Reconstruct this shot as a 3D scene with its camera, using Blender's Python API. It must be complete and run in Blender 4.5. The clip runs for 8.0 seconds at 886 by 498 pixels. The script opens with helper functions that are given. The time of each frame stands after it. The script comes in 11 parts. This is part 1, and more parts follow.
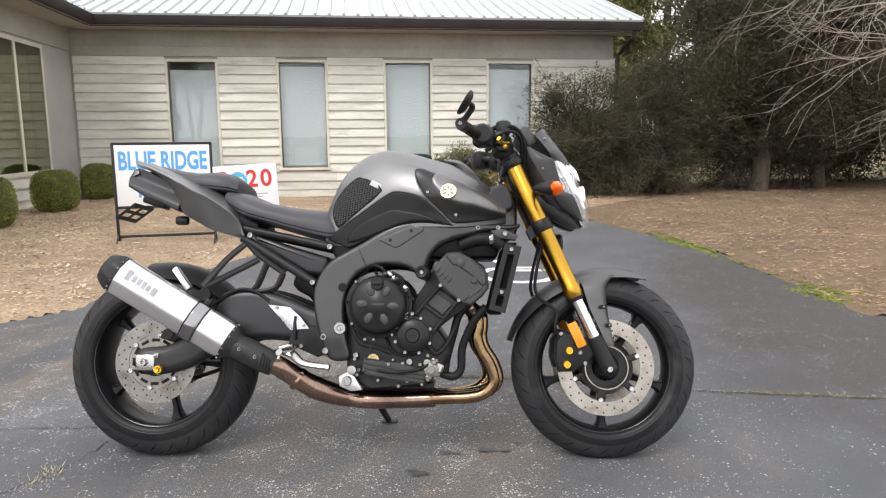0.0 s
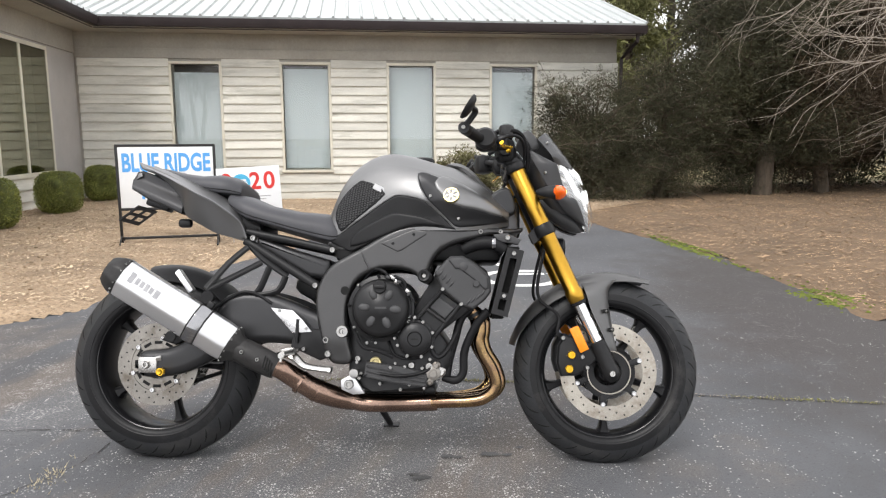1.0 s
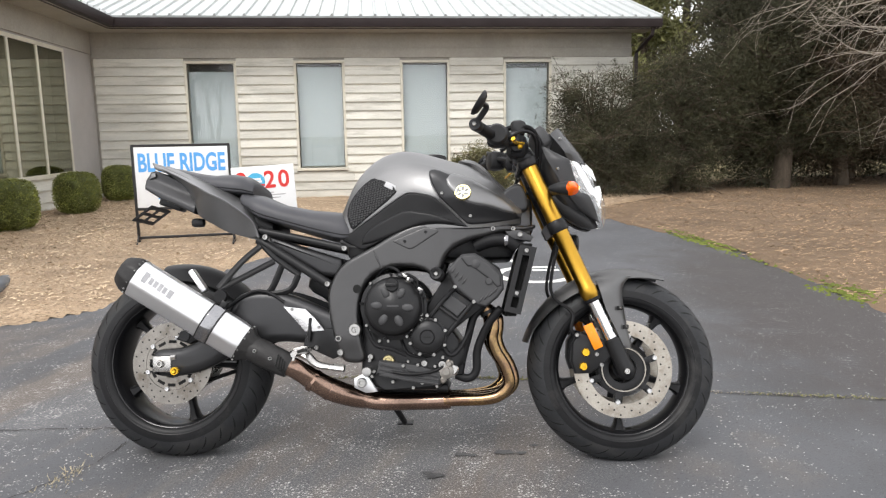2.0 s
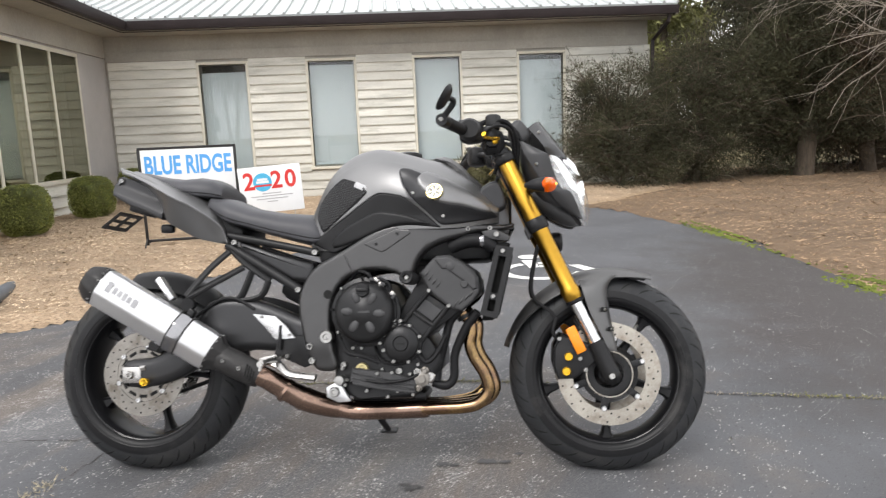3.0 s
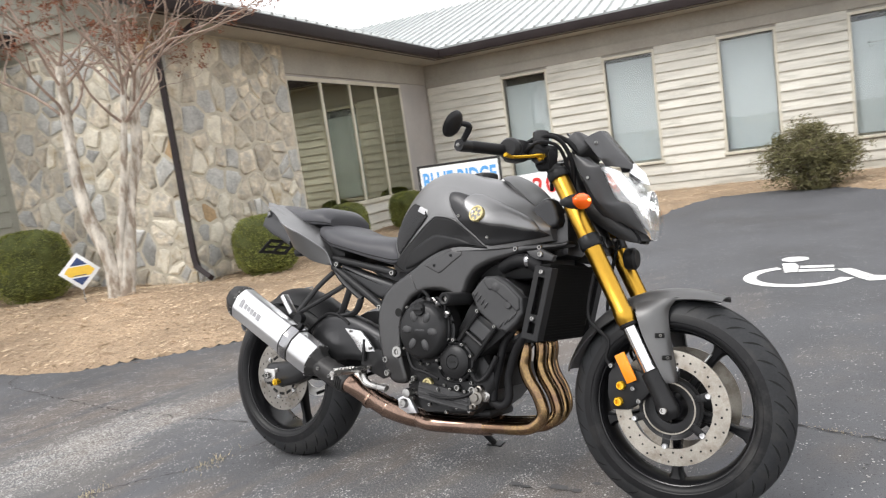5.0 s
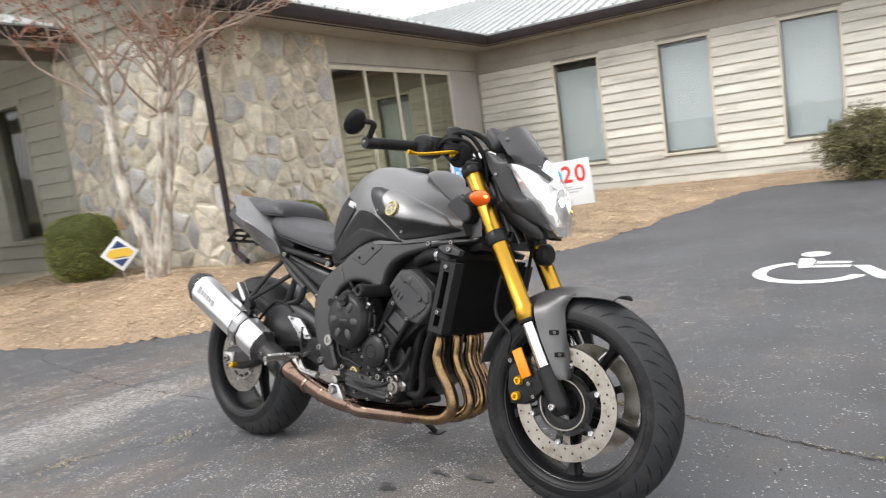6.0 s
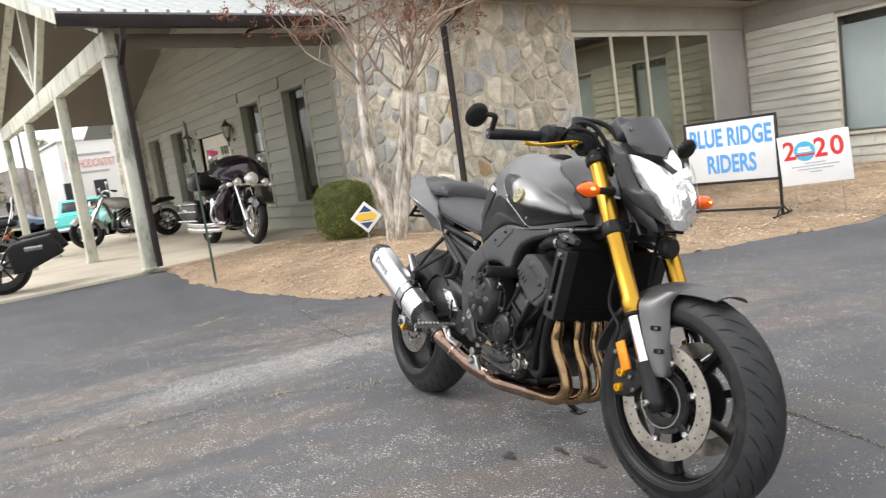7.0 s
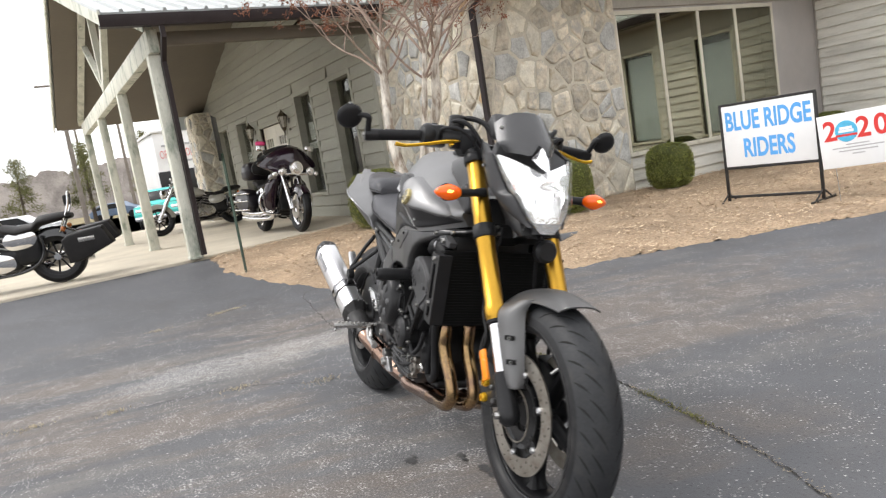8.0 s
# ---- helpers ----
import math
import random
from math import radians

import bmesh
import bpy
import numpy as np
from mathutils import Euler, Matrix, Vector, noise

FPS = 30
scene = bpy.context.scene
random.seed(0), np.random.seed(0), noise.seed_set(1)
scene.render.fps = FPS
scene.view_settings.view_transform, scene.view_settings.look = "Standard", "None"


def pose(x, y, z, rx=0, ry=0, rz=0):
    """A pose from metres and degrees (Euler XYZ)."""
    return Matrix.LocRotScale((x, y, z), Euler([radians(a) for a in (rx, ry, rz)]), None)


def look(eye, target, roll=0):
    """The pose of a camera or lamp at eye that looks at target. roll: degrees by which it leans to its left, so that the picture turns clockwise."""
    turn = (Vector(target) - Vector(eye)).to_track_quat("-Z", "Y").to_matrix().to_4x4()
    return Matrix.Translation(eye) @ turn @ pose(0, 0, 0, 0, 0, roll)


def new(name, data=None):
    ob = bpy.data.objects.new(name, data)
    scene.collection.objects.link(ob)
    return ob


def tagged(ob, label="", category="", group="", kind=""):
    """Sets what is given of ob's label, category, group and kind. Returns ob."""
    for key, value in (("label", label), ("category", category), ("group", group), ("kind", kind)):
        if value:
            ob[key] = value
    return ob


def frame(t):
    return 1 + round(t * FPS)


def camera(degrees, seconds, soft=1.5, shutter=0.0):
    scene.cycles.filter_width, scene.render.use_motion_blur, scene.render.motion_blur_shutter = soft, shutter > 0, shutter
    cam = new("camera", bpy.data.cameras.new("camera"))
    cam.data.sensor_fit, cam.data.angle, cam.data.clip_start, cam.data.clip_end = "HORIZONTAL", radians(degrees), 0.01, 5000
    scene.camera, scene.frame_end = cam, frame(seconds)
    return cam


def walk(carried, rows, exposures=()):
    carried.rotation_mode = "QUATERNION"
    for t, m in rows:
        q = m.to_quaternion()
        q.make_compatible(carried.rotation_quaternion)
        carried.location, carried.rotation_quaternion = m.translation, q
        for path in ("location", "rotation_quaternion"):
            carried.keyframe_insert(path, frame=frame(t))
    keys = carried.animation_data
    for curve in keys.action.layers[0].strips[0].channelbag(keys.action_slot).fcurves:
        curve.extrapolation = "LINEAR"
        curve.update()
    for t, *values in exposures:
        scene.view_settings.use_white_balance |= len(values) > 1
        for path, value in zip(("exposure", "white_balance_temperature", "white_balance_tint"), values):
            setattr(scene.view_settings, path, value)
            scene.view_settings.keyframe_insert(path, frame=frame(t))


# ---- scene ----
# ---- camera ----
cam = camera(64.1, 8.0, 1.2, 0.45)
PATH = [
    (0, (0.041, 0.018, 1.069), (0.3, 1.976, 0.751), -0.4),
    (0.5, (0.041, 0.022, 1.068), (0.299, 1.98, 0.754), -0.3),
    (1, (0.041, 0.018, 1.073), (0.293, 1.978, 0.762), -0.2),
    (1.5, (0.046, 0.023, 1.074), (0.292, 1.983, 0.765), -0.1),
    (2.8, (0.154, 0.083, 1.074), (0.292, 2.049, 0.733), -2.5),
    (3, (0.225, 0.116, 1.075), (0.36, 2.084, 0.742), -2.4),
    (3.5, (0.421, 0.204, 1.063), (0.442, 2.179, 0.746), -1.4),
    (4, (0.629, 0.258, 1.052), (0.484, 2.23, 0.752), -2.3),
    (4.2, (0.729, 0.260, 1.048), (0.515, 2.229, 0.769), -4.3),
    (4.5, (0.885, 0.179, 1.065), (0.439, 2.114, 0.834), -5.8),
    (4.7, (0.983, 0.188, 1.081), (0.331, 2.063, 0.836), -7.2),
    (5.8, (1.512, 0.389, 1.034), (0.553, 2.125, 0.780), -8.0),
    (6, (1.594, 0.408, 1.038), (0.579, 2.111, 0.774), -8.0),
    (6.2, (1.692, 0.448, 1.025), (0.525, 2.057, 0.809), -8.8),
    (6.5, (1.857, 0.455, 1.071), (0.437, 1.845, 0.843), -8.8),
    (7, (2.012, 0.613, 1.053), (0.436, 1.818, 0.796), -8.2),
    (7.5, (2.166, 0.92, 1.025), (0.508, 2.006, 0.753), -7.7),
    (8, (2.331, 1.165, 1.012), (0.62, 2.164, 0.744), -9.4),
]
walk(cam, [(t, look(eye, target, roll)) for t, eye, target, roll in PATH])

# world, sun and exposure
SUN_ELEVATION, SUN_AZIMUTH = radians(52), radians(215)
world = bpy.data.worlds.new("overcast_sky")
scene.world = world
world.use_nodes = True
wn, wl = world.node_tree.nodes, world.node_tree.links
wn.clear()
sky = wn.new("ShaderNodeTexSky")
sky.sky_type, sky.sun_disc = "NISHITA", False
sky.sun_elevation, sky.sun_rotation = SUN_ELEVATION, SUN_AZIMUTH
sky.air_density, sky.dust_density, sky.ozone_density = 1.0, 3.0, 1.0
grey = wn.new("ShaderNodeHueSaturation")
grey.inputs["Saturation"].default_value = 0.22
back = wn.new("ShaderNodeBackground")
back.inputs["Strength"].default_value = 0.214
out = wn.new("ShaderNodeOutputWorld")
wl.new(sky.outputs["Color"], grey.inputs["Color"])
cloud = wn.new("ShaderNodeMix")
cloud.data_type = "RGBA"
cloud.inputs["Factor"].default_value = 0.8
cloud.inputs[7].default_value = (9.3, 9.3, 9.45, 1)
wl.new(grey.outputs["Color"], cloud.inputs[6])
wl.new(cloud.outputs[2], back.inputs["Color"])
wl.new(back.outputs["Background"], out.inputs["Surface"])
sun = new("sun", bpy.data.lights.new("sun", "SUN"))
sun.data.energy, sun.data.angle, sun.data.color = 2.0, radians(25), (1.0, 0.97, 0.93)
SUN_WAY = Vector((math.sin(SUN_AZIMUTH) * math.cos(SUN_ELEVATION), math.cos(SUN_AZIMUTH) * math.cos(SUN_ELEVATION), math.sin(SUN_ELEVATION)))
sun.matrix_world = look(SUN_WAY * 40, (0, 0, 0))

# ---- materials ----


def surf(name, base, rough=0.6, metal=0.0, var=0.18, scale=4.0, fine=90.0, bump=0.15, depth=0.002, piece=0.0, stain=None, stain_scale=1.5, stain_at=0.6, stretch=(1, 1, 1), ior=1.45, coat=0.0, emit=0.0, rvar=0.1):
    """A procedural surface: base colour varied at two scales, an optional second colour in patches, fine relief, and a change from piece to piece."""
    m = bpy.data.materials.new(name)
    m.use_nodes = True
    n, l = m.node_tree.nodes, m.node_tree.links
    p = n["Principled BSDF"]
    tc = n.new("ShaderNodeTexCoord")
    mp = n.new("ShaderNodeMapping")
    mp.inputs["Scale"].default_value = stretch
    info = n.new("ShaderNodeObjectInfo")
    shift = n.new("ShaderNodeVectorMath")
    shift.operation = "ADD"
    many = n.new("ShaderNodeMath")
    many.operation = "MULTIPLY"
    many.inputs[1].default_value = 57.0 if piece else 0.0
    l.new(info.outputs["Random"], many.inputs[0])
    l.new(tc.outputs["Object"], shift.inputs[0])
    l.new(many.outputs[0], shift.inputs[1])
    l.new(shift.outputs[0], mp.inputs["Vector"])
    big, small = n.new("ShaderNodeTexNoise"), n.new("ShaderNodeTexNoise")
    big.inputs["Scale"].default_value, big.inputs["Detail"].default_value, big.inputs["Roughness"].default_value = scale, 5, 0.6
    small.inputs["Scale"].default_value, small.inputs["Detail"].default_value, small.inputs["Roughness"].default_value = fine, 3, 0.6
    for t in (big, small):
        l.new(mp.outputs["Vector"], t.inputs["Vector"])
    ramp = n.new("ShaderNodeValToRGB")
    lo, hi = [max(0.0, c * (1 - 1.4 * var)) for c in base], [min(1.0, c * (1 + 1.4 * var)) for c in base]
    ramp.color_ramp.elements[0].color, ramp.color_ramp.elements[0].position = (*lo, 1), 0.28
    ramp.color_ramp.elements[1].color, ramp.color_ramp.elements[1].position = (*hi, 1), 0.72
    l.new(big.outputs["Fac"], ramp.inputs["Fac"])
    mix = n.new("ShaderNodeMix")
    mix.data_type, mix.blend_type = "RGBA", "OVERLAY"
    mix.inputs["Factor"].default_value = min(1.0, var * 1.6)
    l.new(ramp.outputs["Color"], mix.inputs[6])
    l.new(small.outputs["Fac"], mix.inputs[7])
    colour = mix.outputs[2]
    if stain:
        st = n.new("ShaderNodeTexNoise")
        st.inputs["Scale"].default_value, st.inputs["Detail"].default_value, st.inputs["Roughness"].default_value = stain_scale, 8, 0.68
        l.new(mp.outputs["Vector"], st.inputs["Vector"])
        sr = n.new("ShaderNodeValToRGB")
        sr.color_ramp.elements[0].position, sr.color_ramp.elements[1].position = stain_at - 0.07, stain_at + 0.09
        l.new(st.outputs["Fac"], sr.inputs["Fac"])
        m2 = n.new("ShaderNodeMix")
        m2.data_type = "RGBA"
        l.new(sr.outputs["Color"], m2.inputs["Factor"])
        l.new(colour, m2.inputs[6])
        m2.inputs[7].default_value = (*stain, 1)
        colour = m2.outputs[2]
    if piece:
        hsv = n.new("ShaderNodeHueSaturation")
        rng = n.new("ShaderNodeMapRange")
        rng.inputs["To Min"].default_value, rng.inputs["To Max"].default_value = 1 - piece, 1 + piece
        l.new(info.outputs["Random"], rng.inputs["Value"])
        l.new(rng.outputs["Result"], hsv.inputs["Value"])
        l.new(colour, hsv.inputs["Color"])
        colour = hsv.outputs["Color"]
    l.new(colour, p.inputs["Base Color"])
    rr = n.new("ShaderNodeMapRange")
    rr.inputs["To Min"].default_value, rr.inputs["To Max"].default_value = max(0.02, rough - rvar), min(1.0, rough + rvar)
    l.new(big.outputs["Fac"], rr.inputs["Value"])
    l.new(rr.outputs["Result"], p.inputs["Roughness"])
    p.inputs["Metallic"].default_value, p.inputs["IOR"].default_value = metal, ior
    if coat:
        p.inputs["Coat Weight"].default_value, p.inputs["Coat Roughness"].default_value = coat, 0.08
    if bump:
        b = n.new("ShaderNodeBump")
        b.inputs["Strength"].default_value, b.inputs["Distance"].default_value = bump, depth
        l.new(small.outputs["Fac"], b.inputs["Height"])
        l.new(b.outputs["Normal"], p.inputs["Normal"])
    if emit:
        p.inputs["Emission Color"].default_value = (*base, 1)
        p.inputs["Emission Strength"].default_value = emit
    return m


def glass_like(name, colour=(1, 1, 1), rough=0.02, ior=1.5, coating=0.0, sheen=(1, 1, 1)):
    """A thin pane: clear, with mirror gloss that grows at grazing angles."""
    m = bpy.data.materials.new(name)
    m.use_nodes = True
    n, l = m.node_tree.nodes, m.node_tree.links
    n.remove(n["Principled BSDF"])
    clear, gloss, mix, fr = n.new("ShaderNodeBsdfTransparent"), n.new("ShaderNodeBsdfGlossy"), n.new("ShaderNodeMixShader"), n.new("ShaderNodeLayerWeight")
    clear.inputs["Color"].default_value = (*colour, 1)
    gloss.inputs["Roughness"].default_value = rough
    gloss.inputs["Color"].default_value = (*sheen, 1)
    fr.inputs["Blend"].default_value = 0.5
    straight = ((ior - 1) / (ior + 1)) ** 2
    steep, climb, most = n.new("ShaderNodeMath"), n.new("ShaderNodeMath"), n.new("ShaderNodeMath")
    steep.operation, climb.operation, most.operation = "POWER", "MULTIPLY_ADD", "MAXIMUM"
    steep.inputs[1].default_value = 5.0
    climb.inputs[1].default_value, climb.inputs[2].default_value = 1 - straight, straight
    most.inputs[1].default_value = coating
    l.new(fr.outputs["Facing"], steep.inputs[0])
    l.new(steep.outputs[0], climb.inputs[0])
    l.new(climb.outputs[0], most.inputs[0])
    l.new(most.outputs[0], mix.inputs["Fac"])
    l.new(clear.outputs["BSDF"], mix.inputs[1])
    l.new(gloss.outputs["BSDF"], mix.inputs[2])
    l.new(mix.outputs["Shader"], n["Material Output"].inputs["Surface"])
    return m


M = {}
M["siding"] = surf("painted_siding", (0.625, 0.61, 0.55), 0.65, var=0.13, scale=2.6, fine=45, bump=0.25, piece=0.08, stain=(0.42, 0.41, 0.355), stain_scale=3.0, stain_at=0.60, stretch=(0.35, 0.35, 2.6))
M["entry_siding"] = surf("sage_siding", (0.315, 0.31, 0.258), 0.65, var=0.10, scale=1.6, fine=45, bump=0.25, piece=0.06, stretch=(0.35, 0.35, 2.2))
# stained boards, base darker than the siding to hold the eave shade
M["frieze"] = surf("shaded_weathered_board", (0.365, 0.345, 0.305), 0.7, var=0.10, scale=1.2, fine=30, bump=0.2, stain=(0.31, 0.29, 0.26), stain_scale=1.1, stain_at=0.62)
M["stucco"] = surf("grey_render", (0.42, 0.40, 0.385), 0.8, var=0.08, scale=1.5, fine=120, bump=0.5, depth=0.004)
M["trim"] = surf("cream_trim", (0.62, 0.59, 0.50), 0.5, var=0.08, scale=3, fine=60, bump=0.12, stain=(0.42, 0.39, 0.32), stain_scale=3, stain_at=0.68)
M["white_post"] = surf("flaking_white_paint", (0.60, 0.60, 0.52), 0.6, var=0.12, scale=4, fine=50, bump=0.3, stain=(0.22, 0.26, 0.20), stain_scale=4.5, stain_at=0.585, stretch=(1, 1, 0.4))
# tan boards darkened to carry the shade under the porch roof
M["soffit"] = surf("shaded_porch_soffit", (0.145, 0.126, 0.10), 0.75, var=0.06, scale=0.8, fine=30, bump=0.15, stretch=(1, 0.3, 1))
M["roof"] = surf("white_metal_roof", (0.43, 0.45, 0.45), 0.5, var=0.05, scale=0.6, fine=20, bump=0.06, stain=(0.34, 0.35, 0.34), stain_scale=0.8, stain_at=0.66)
M["gutter"] = surf("dark_brown_gutter", (0.032, 0.025, 0.026), 0.48, var=0.15, scale=3, fine=40, bump=0.08, ior=1.3)
M["mortar"] = surf("mortar", (0.54, 0.50, 0.41), 0.9, var=0.15, scale=6, fine=140, bump=0.8, depth=0.006)
M["stone"] = surf("field_stone", (0.55, 0.495, 0.40), 0.85, var=0.26, scale=5, fine=22, bump=1.0, depth=0.022, piece=0.24, stain=(0.36, 0.345, 0.31), stain_scale=7, stain_at=0.56)
M["stone_grey"] = surf("blue_grey_stone", (0.43, 0.43, 0.41), 0.8, var=0.22, scale=5, fine=40, bump=0.7, depth=0.012, piece=0.22)
M["stone_pale"] = surf("pale_cream_stone", (0.66, 0.62, 0.52), 0.85, var=0.18, scale=5, fine=40, bump=0.7, depth=0.012, piece=0.18, stain=(0.42, 0.34, 0.22), stain_scale=3.5, stain_at=0.6)
M["stone_rust"] = surf("rust_stone", (0.42, 0.30, 0.175), 0.85, var=0.22, scale=5, fine=40, bump=0.7, depth=0.012, piece=0.2)
M["blind"] = surf("window_shade", (0.51, 0.55, 0.565), 0.7, var=0.05, scale=1.2, fine=25, bump=0.05, stretch=(1, 1, 0.3))
# near-black base puts the unlit rooms' dimness into the colour
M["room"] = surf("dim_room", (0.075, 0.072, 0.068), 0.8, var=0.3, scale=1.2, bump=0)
M["pane"] = glass_like("window_glass", (0.93, 0.95, 0.95))
M["porch_pane"] = glass_like("porch_glass", (0.78, 0.79, 0.76), ior=1.3)
M["lantern_glass"] = surf("lantern_glass", (0.46, 0.44, 0.38), 0.25, var=0.1, scale=12, bump=0)
M["aged_brass"] = surf("aged_brass", (0.075, 0.060, 0.040), 0.45, metal=0.5, var=0.2, scale=20, bump=0.2)
M["dark_pane"] = glass_like("tinted_glass", (0.42, 0.43, 0.41), ior=1.6, coating=0.36, sheen=(0.86, 0.86, 0.70))
M["concrete"] = surf("pale_concrete", (0.56, 0.50, 0.40), 0.85, var=0.12, scale=0.8, fine=70, bump=0.4, depth=0.003, stain=(0.43, 0.37, 0.29), stain_scale=0.7, stain_at=0.6)
M["mulch"] = surf("pine_mulch", (0.43, 0.315, 0.21), 0.95, var=0.22, scale=1.6, fine=110, bump=1.0, depth=0.016, stain=(0.23, 0.165, 0.11), stain_scale=46, stain_at=0.56)
M["chips"] = surf("wood_chip", (0.52, 0.405, 0.28), 0.9, var=0.4, scale=3, fine=30, bump=0.3)
M["leaf_litter"] = surf("leaf_litter", (0.178, 0.118, 0.072), 0.95, var=0.22, scale=1.1, fine=95, bump=1.0, depth=0.016, stain=(0.14, 0.105, 0.07), stain_scale=40, stain_at=0.56)
M["dead_leaf"] = surf("dead_leaf", (0.36, 0.245, 0.145), 0.8, var=0.4, scale=2, fine=30, bump=0.2)
M["moss"] = surf("moss", (0.12, 0.145, 0.022), 0.95, var=0.35, scale=14, fine=120, bump=1.0, depth=0.01)
M["paint_white"] = surf("road_paint", (0.70, 0.70, 0.68), 0.7, var=0.12, scale=9, fine=160, bump=0.5, stain=(0.2, 0.2, 0.2), stain_scale=14, stain_at=0.66)
M["crack"] = surf("crack_fill", (0.030, 0.028, 0.025), 0.95, var=0.3, scale=9, bump=0.4)
M["grass"] = surf("grass_blade", (0.17, 0.17, 0.05), 0.8, var=0.3, scale=6, bump=0)
M["bark"] = surf("mottled_pale_bark", (0.58, 0.54, 0.475), 0.8, var=0.26, scale=12, fine=60, bump=0.8, depth=0.008, stain=(0.25, 0.20, 0.155), stain_scale=15, stain_at=0.51, stretch=(1, 1, 0.35))
M["twig"] = surf("grey_twig", (0.33, 0.29, 0.245), 0.85, var=0.25, scale=6, bump=0.2)
M["dark_bark"] = surf("dark_bark", (0.075, 0.058, 0.042), 0.9, var=0.3, scale=6, fine=40, bump=0.8, depth=0.01, stretch=(1, 1, 0.3))
M["seed"] = surf("russet_seed_heads", (0.23, 0.095, 0.055), 0.8, var=0.35, scale=4, bump=0)
M["box_leaf"] = surf("boxwood_leaf", (0.185, 0.20, 0.042), 0.5, var=0.35, scale=5, fine=40, bump=0)
# leaf green darkened to stand in for shade between the leaves
M["box_core"] = surf("boxwood_inner_shade", (0.065, 0.075, 0.020), 0.9, var=0.3, scale=9, bump=0.3)
M["juniper"] = surf("juniper_needles", (0.046, 0.045, 0.021), 0.75, var=0.4, scale=1.6, fine=20, bump=0)
M["juniper_brown"] = surf("brown_cedar_foliage", (0.060, 0.042, 0.023), 0.8, var=0.4, scale=1.6, fine=20, bump=0)
M["far_pine"] = surf("pine_foliage", (0.15, 0.15, 0.055), 0.8, var=0.4, scale=0.6, fine=9, bump=0)
# pale bluish base has the distance haze mixed into its colour
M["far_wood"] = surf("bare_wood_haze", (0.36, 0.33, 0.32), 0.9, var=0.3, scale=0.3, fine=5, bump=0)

# motorcycle
M["body"] = surf("satin_graphite_paint", (0.215, 0.214, 0.216), 0.40, metal=0.86, var=0.05, scale=6, fine=500, bump=0.04, depth=0.0005, rvar=0.04)
M["body_dark"] = surf("dark_graphite_paint", (0.130, 0.129, 0.130), 0.44, metal=0.8, var=0.05, scale=6, fine=500, bump=0.04, depth=0.0005, rvar=0.04)
M["scoop_black"] = surf("satin_black_panel", (0.040, 0.040, 0.042), 0.36, metal=0.6, var=0.06, scale=7, fine=300, bump=0.06, depth=0.0005, rvar=0.05)
M["body_light"] = surf("pale_edge_grey", (0.24, 0.24, 0.245), 0.32, metal=0.8, var=0.05, scale=6, fine=500, bump=0.04, depth=0.0005, rvar=0.04)
M["black_plastic"] = surf("black_plastic", (0.017, 0.017, 0.018), 0.40, var=0.12, scale=9, fine=300, bump=0.12, depth=0.0006, rvar=0.08, ior=1.3)
M["black_rubber"] = surf("black_rubber", (0.009, 0.009, 0.010), 0.55, var=0.15, scale=9, fine=200, bump=0.2, depth=0.0006, ior=1.3)
M["tyre"] = surf("tyre_rubber", (0.011, 0.011, 0.012), 0.42, var=0.2, scale=7, fine=160, bump=0.15, depth=0.0006, stain=(0.036, 0.035, 0.034), stain_scale=5, stain_at=0.64, ior=1.3)
# paler than the sidewall: dust and the light on the tread, in the colour
M["tyre_tread"] = surf("lit_worn_tread_rubber", (0.023, 0.024, 0.026), 0.48, var=0.2, scale=7, fine=160, bump=0.2, depth=0.0006, stain=(0.040, 0.039, 0.038), stain_scale=6, stain_at=0.58, ior=1.3)
M["groove"] = surf("tread_groove", (0.006, 0.006, 0.006), 0.9, bump=0)
M["seat_vinyl"] = surf("seat_vinyl", (0.062, 0.062, 0.068), 0.40, var=0.08, scale=8, fine=380, bump=0.25, depth=0.0008, ior=1.3)
M["engine"] = surf("engine_black_paint", (0.026, 0.026, 0.027), 0.33, metal=0.5, var=0.12, scale=9, fine=260, bump=0.2, depth=0.0008, stain=(0.045, 0.042, 0.038), stain_scale=9, stain_at=0.68, ior=1.3)
M["engine_grey"] = surf("engine_grey_cover", (0.058, 0.058, 0.060), 0.48, metal=0.2, var=0.1, scale=9, fine=300, bump=0.15, depth=0.0006, ior=1.3)
M["frame_paint"] = surf("satin_black_frame", (0.078, 0.077, 0.078), 0.30, metal=0.80, var=0.06, scale=7, fine=300, bump=0.06, depth=0.0005, rvar=0.05)
M["rim"] = surf("black_rim", (0.008, 0.008, 0.009), 0.30, var=0.12, scale=9, fine=200, bump=0.05, depth=0.0005, ior=1.28)
M["gold"] = surf("gold_anodised_fork", (0.50, 0.285, 0.040), 0.30, metal=1.0, var=0.08, scale=9, fine=400, bump=0.05, depth=0.0003, stretch=(1, 1, 0.2), rvar=0.05)
M["chrome"] = surf("chrome", (0.75, 0.75, 0.76), 0.10, metal=1.0, var=0.05, scale=9, bump=0, rvar=0.03)
M["dark_chrome"] = surf("dark_chrome", (0.30, 0.30, 0.31), 0.14, metal=1.0, var=0.05, scale=9, bump=0, rvar=0.03)
M["bolt_steel"] = surf("bolt_steel", (0.36, 0.355, 0.345), 0.30, metal=1.0, var=0.12, scale=40, fine=300, bump=0.1, depth=0.0004)
M["steel"] = surf("brushed_steel", (0.48, 0.47, 0.455), 0.28, metal=1.0, var=0.08, scale=9, fine=300, bump=0.12, depth=0.0004)
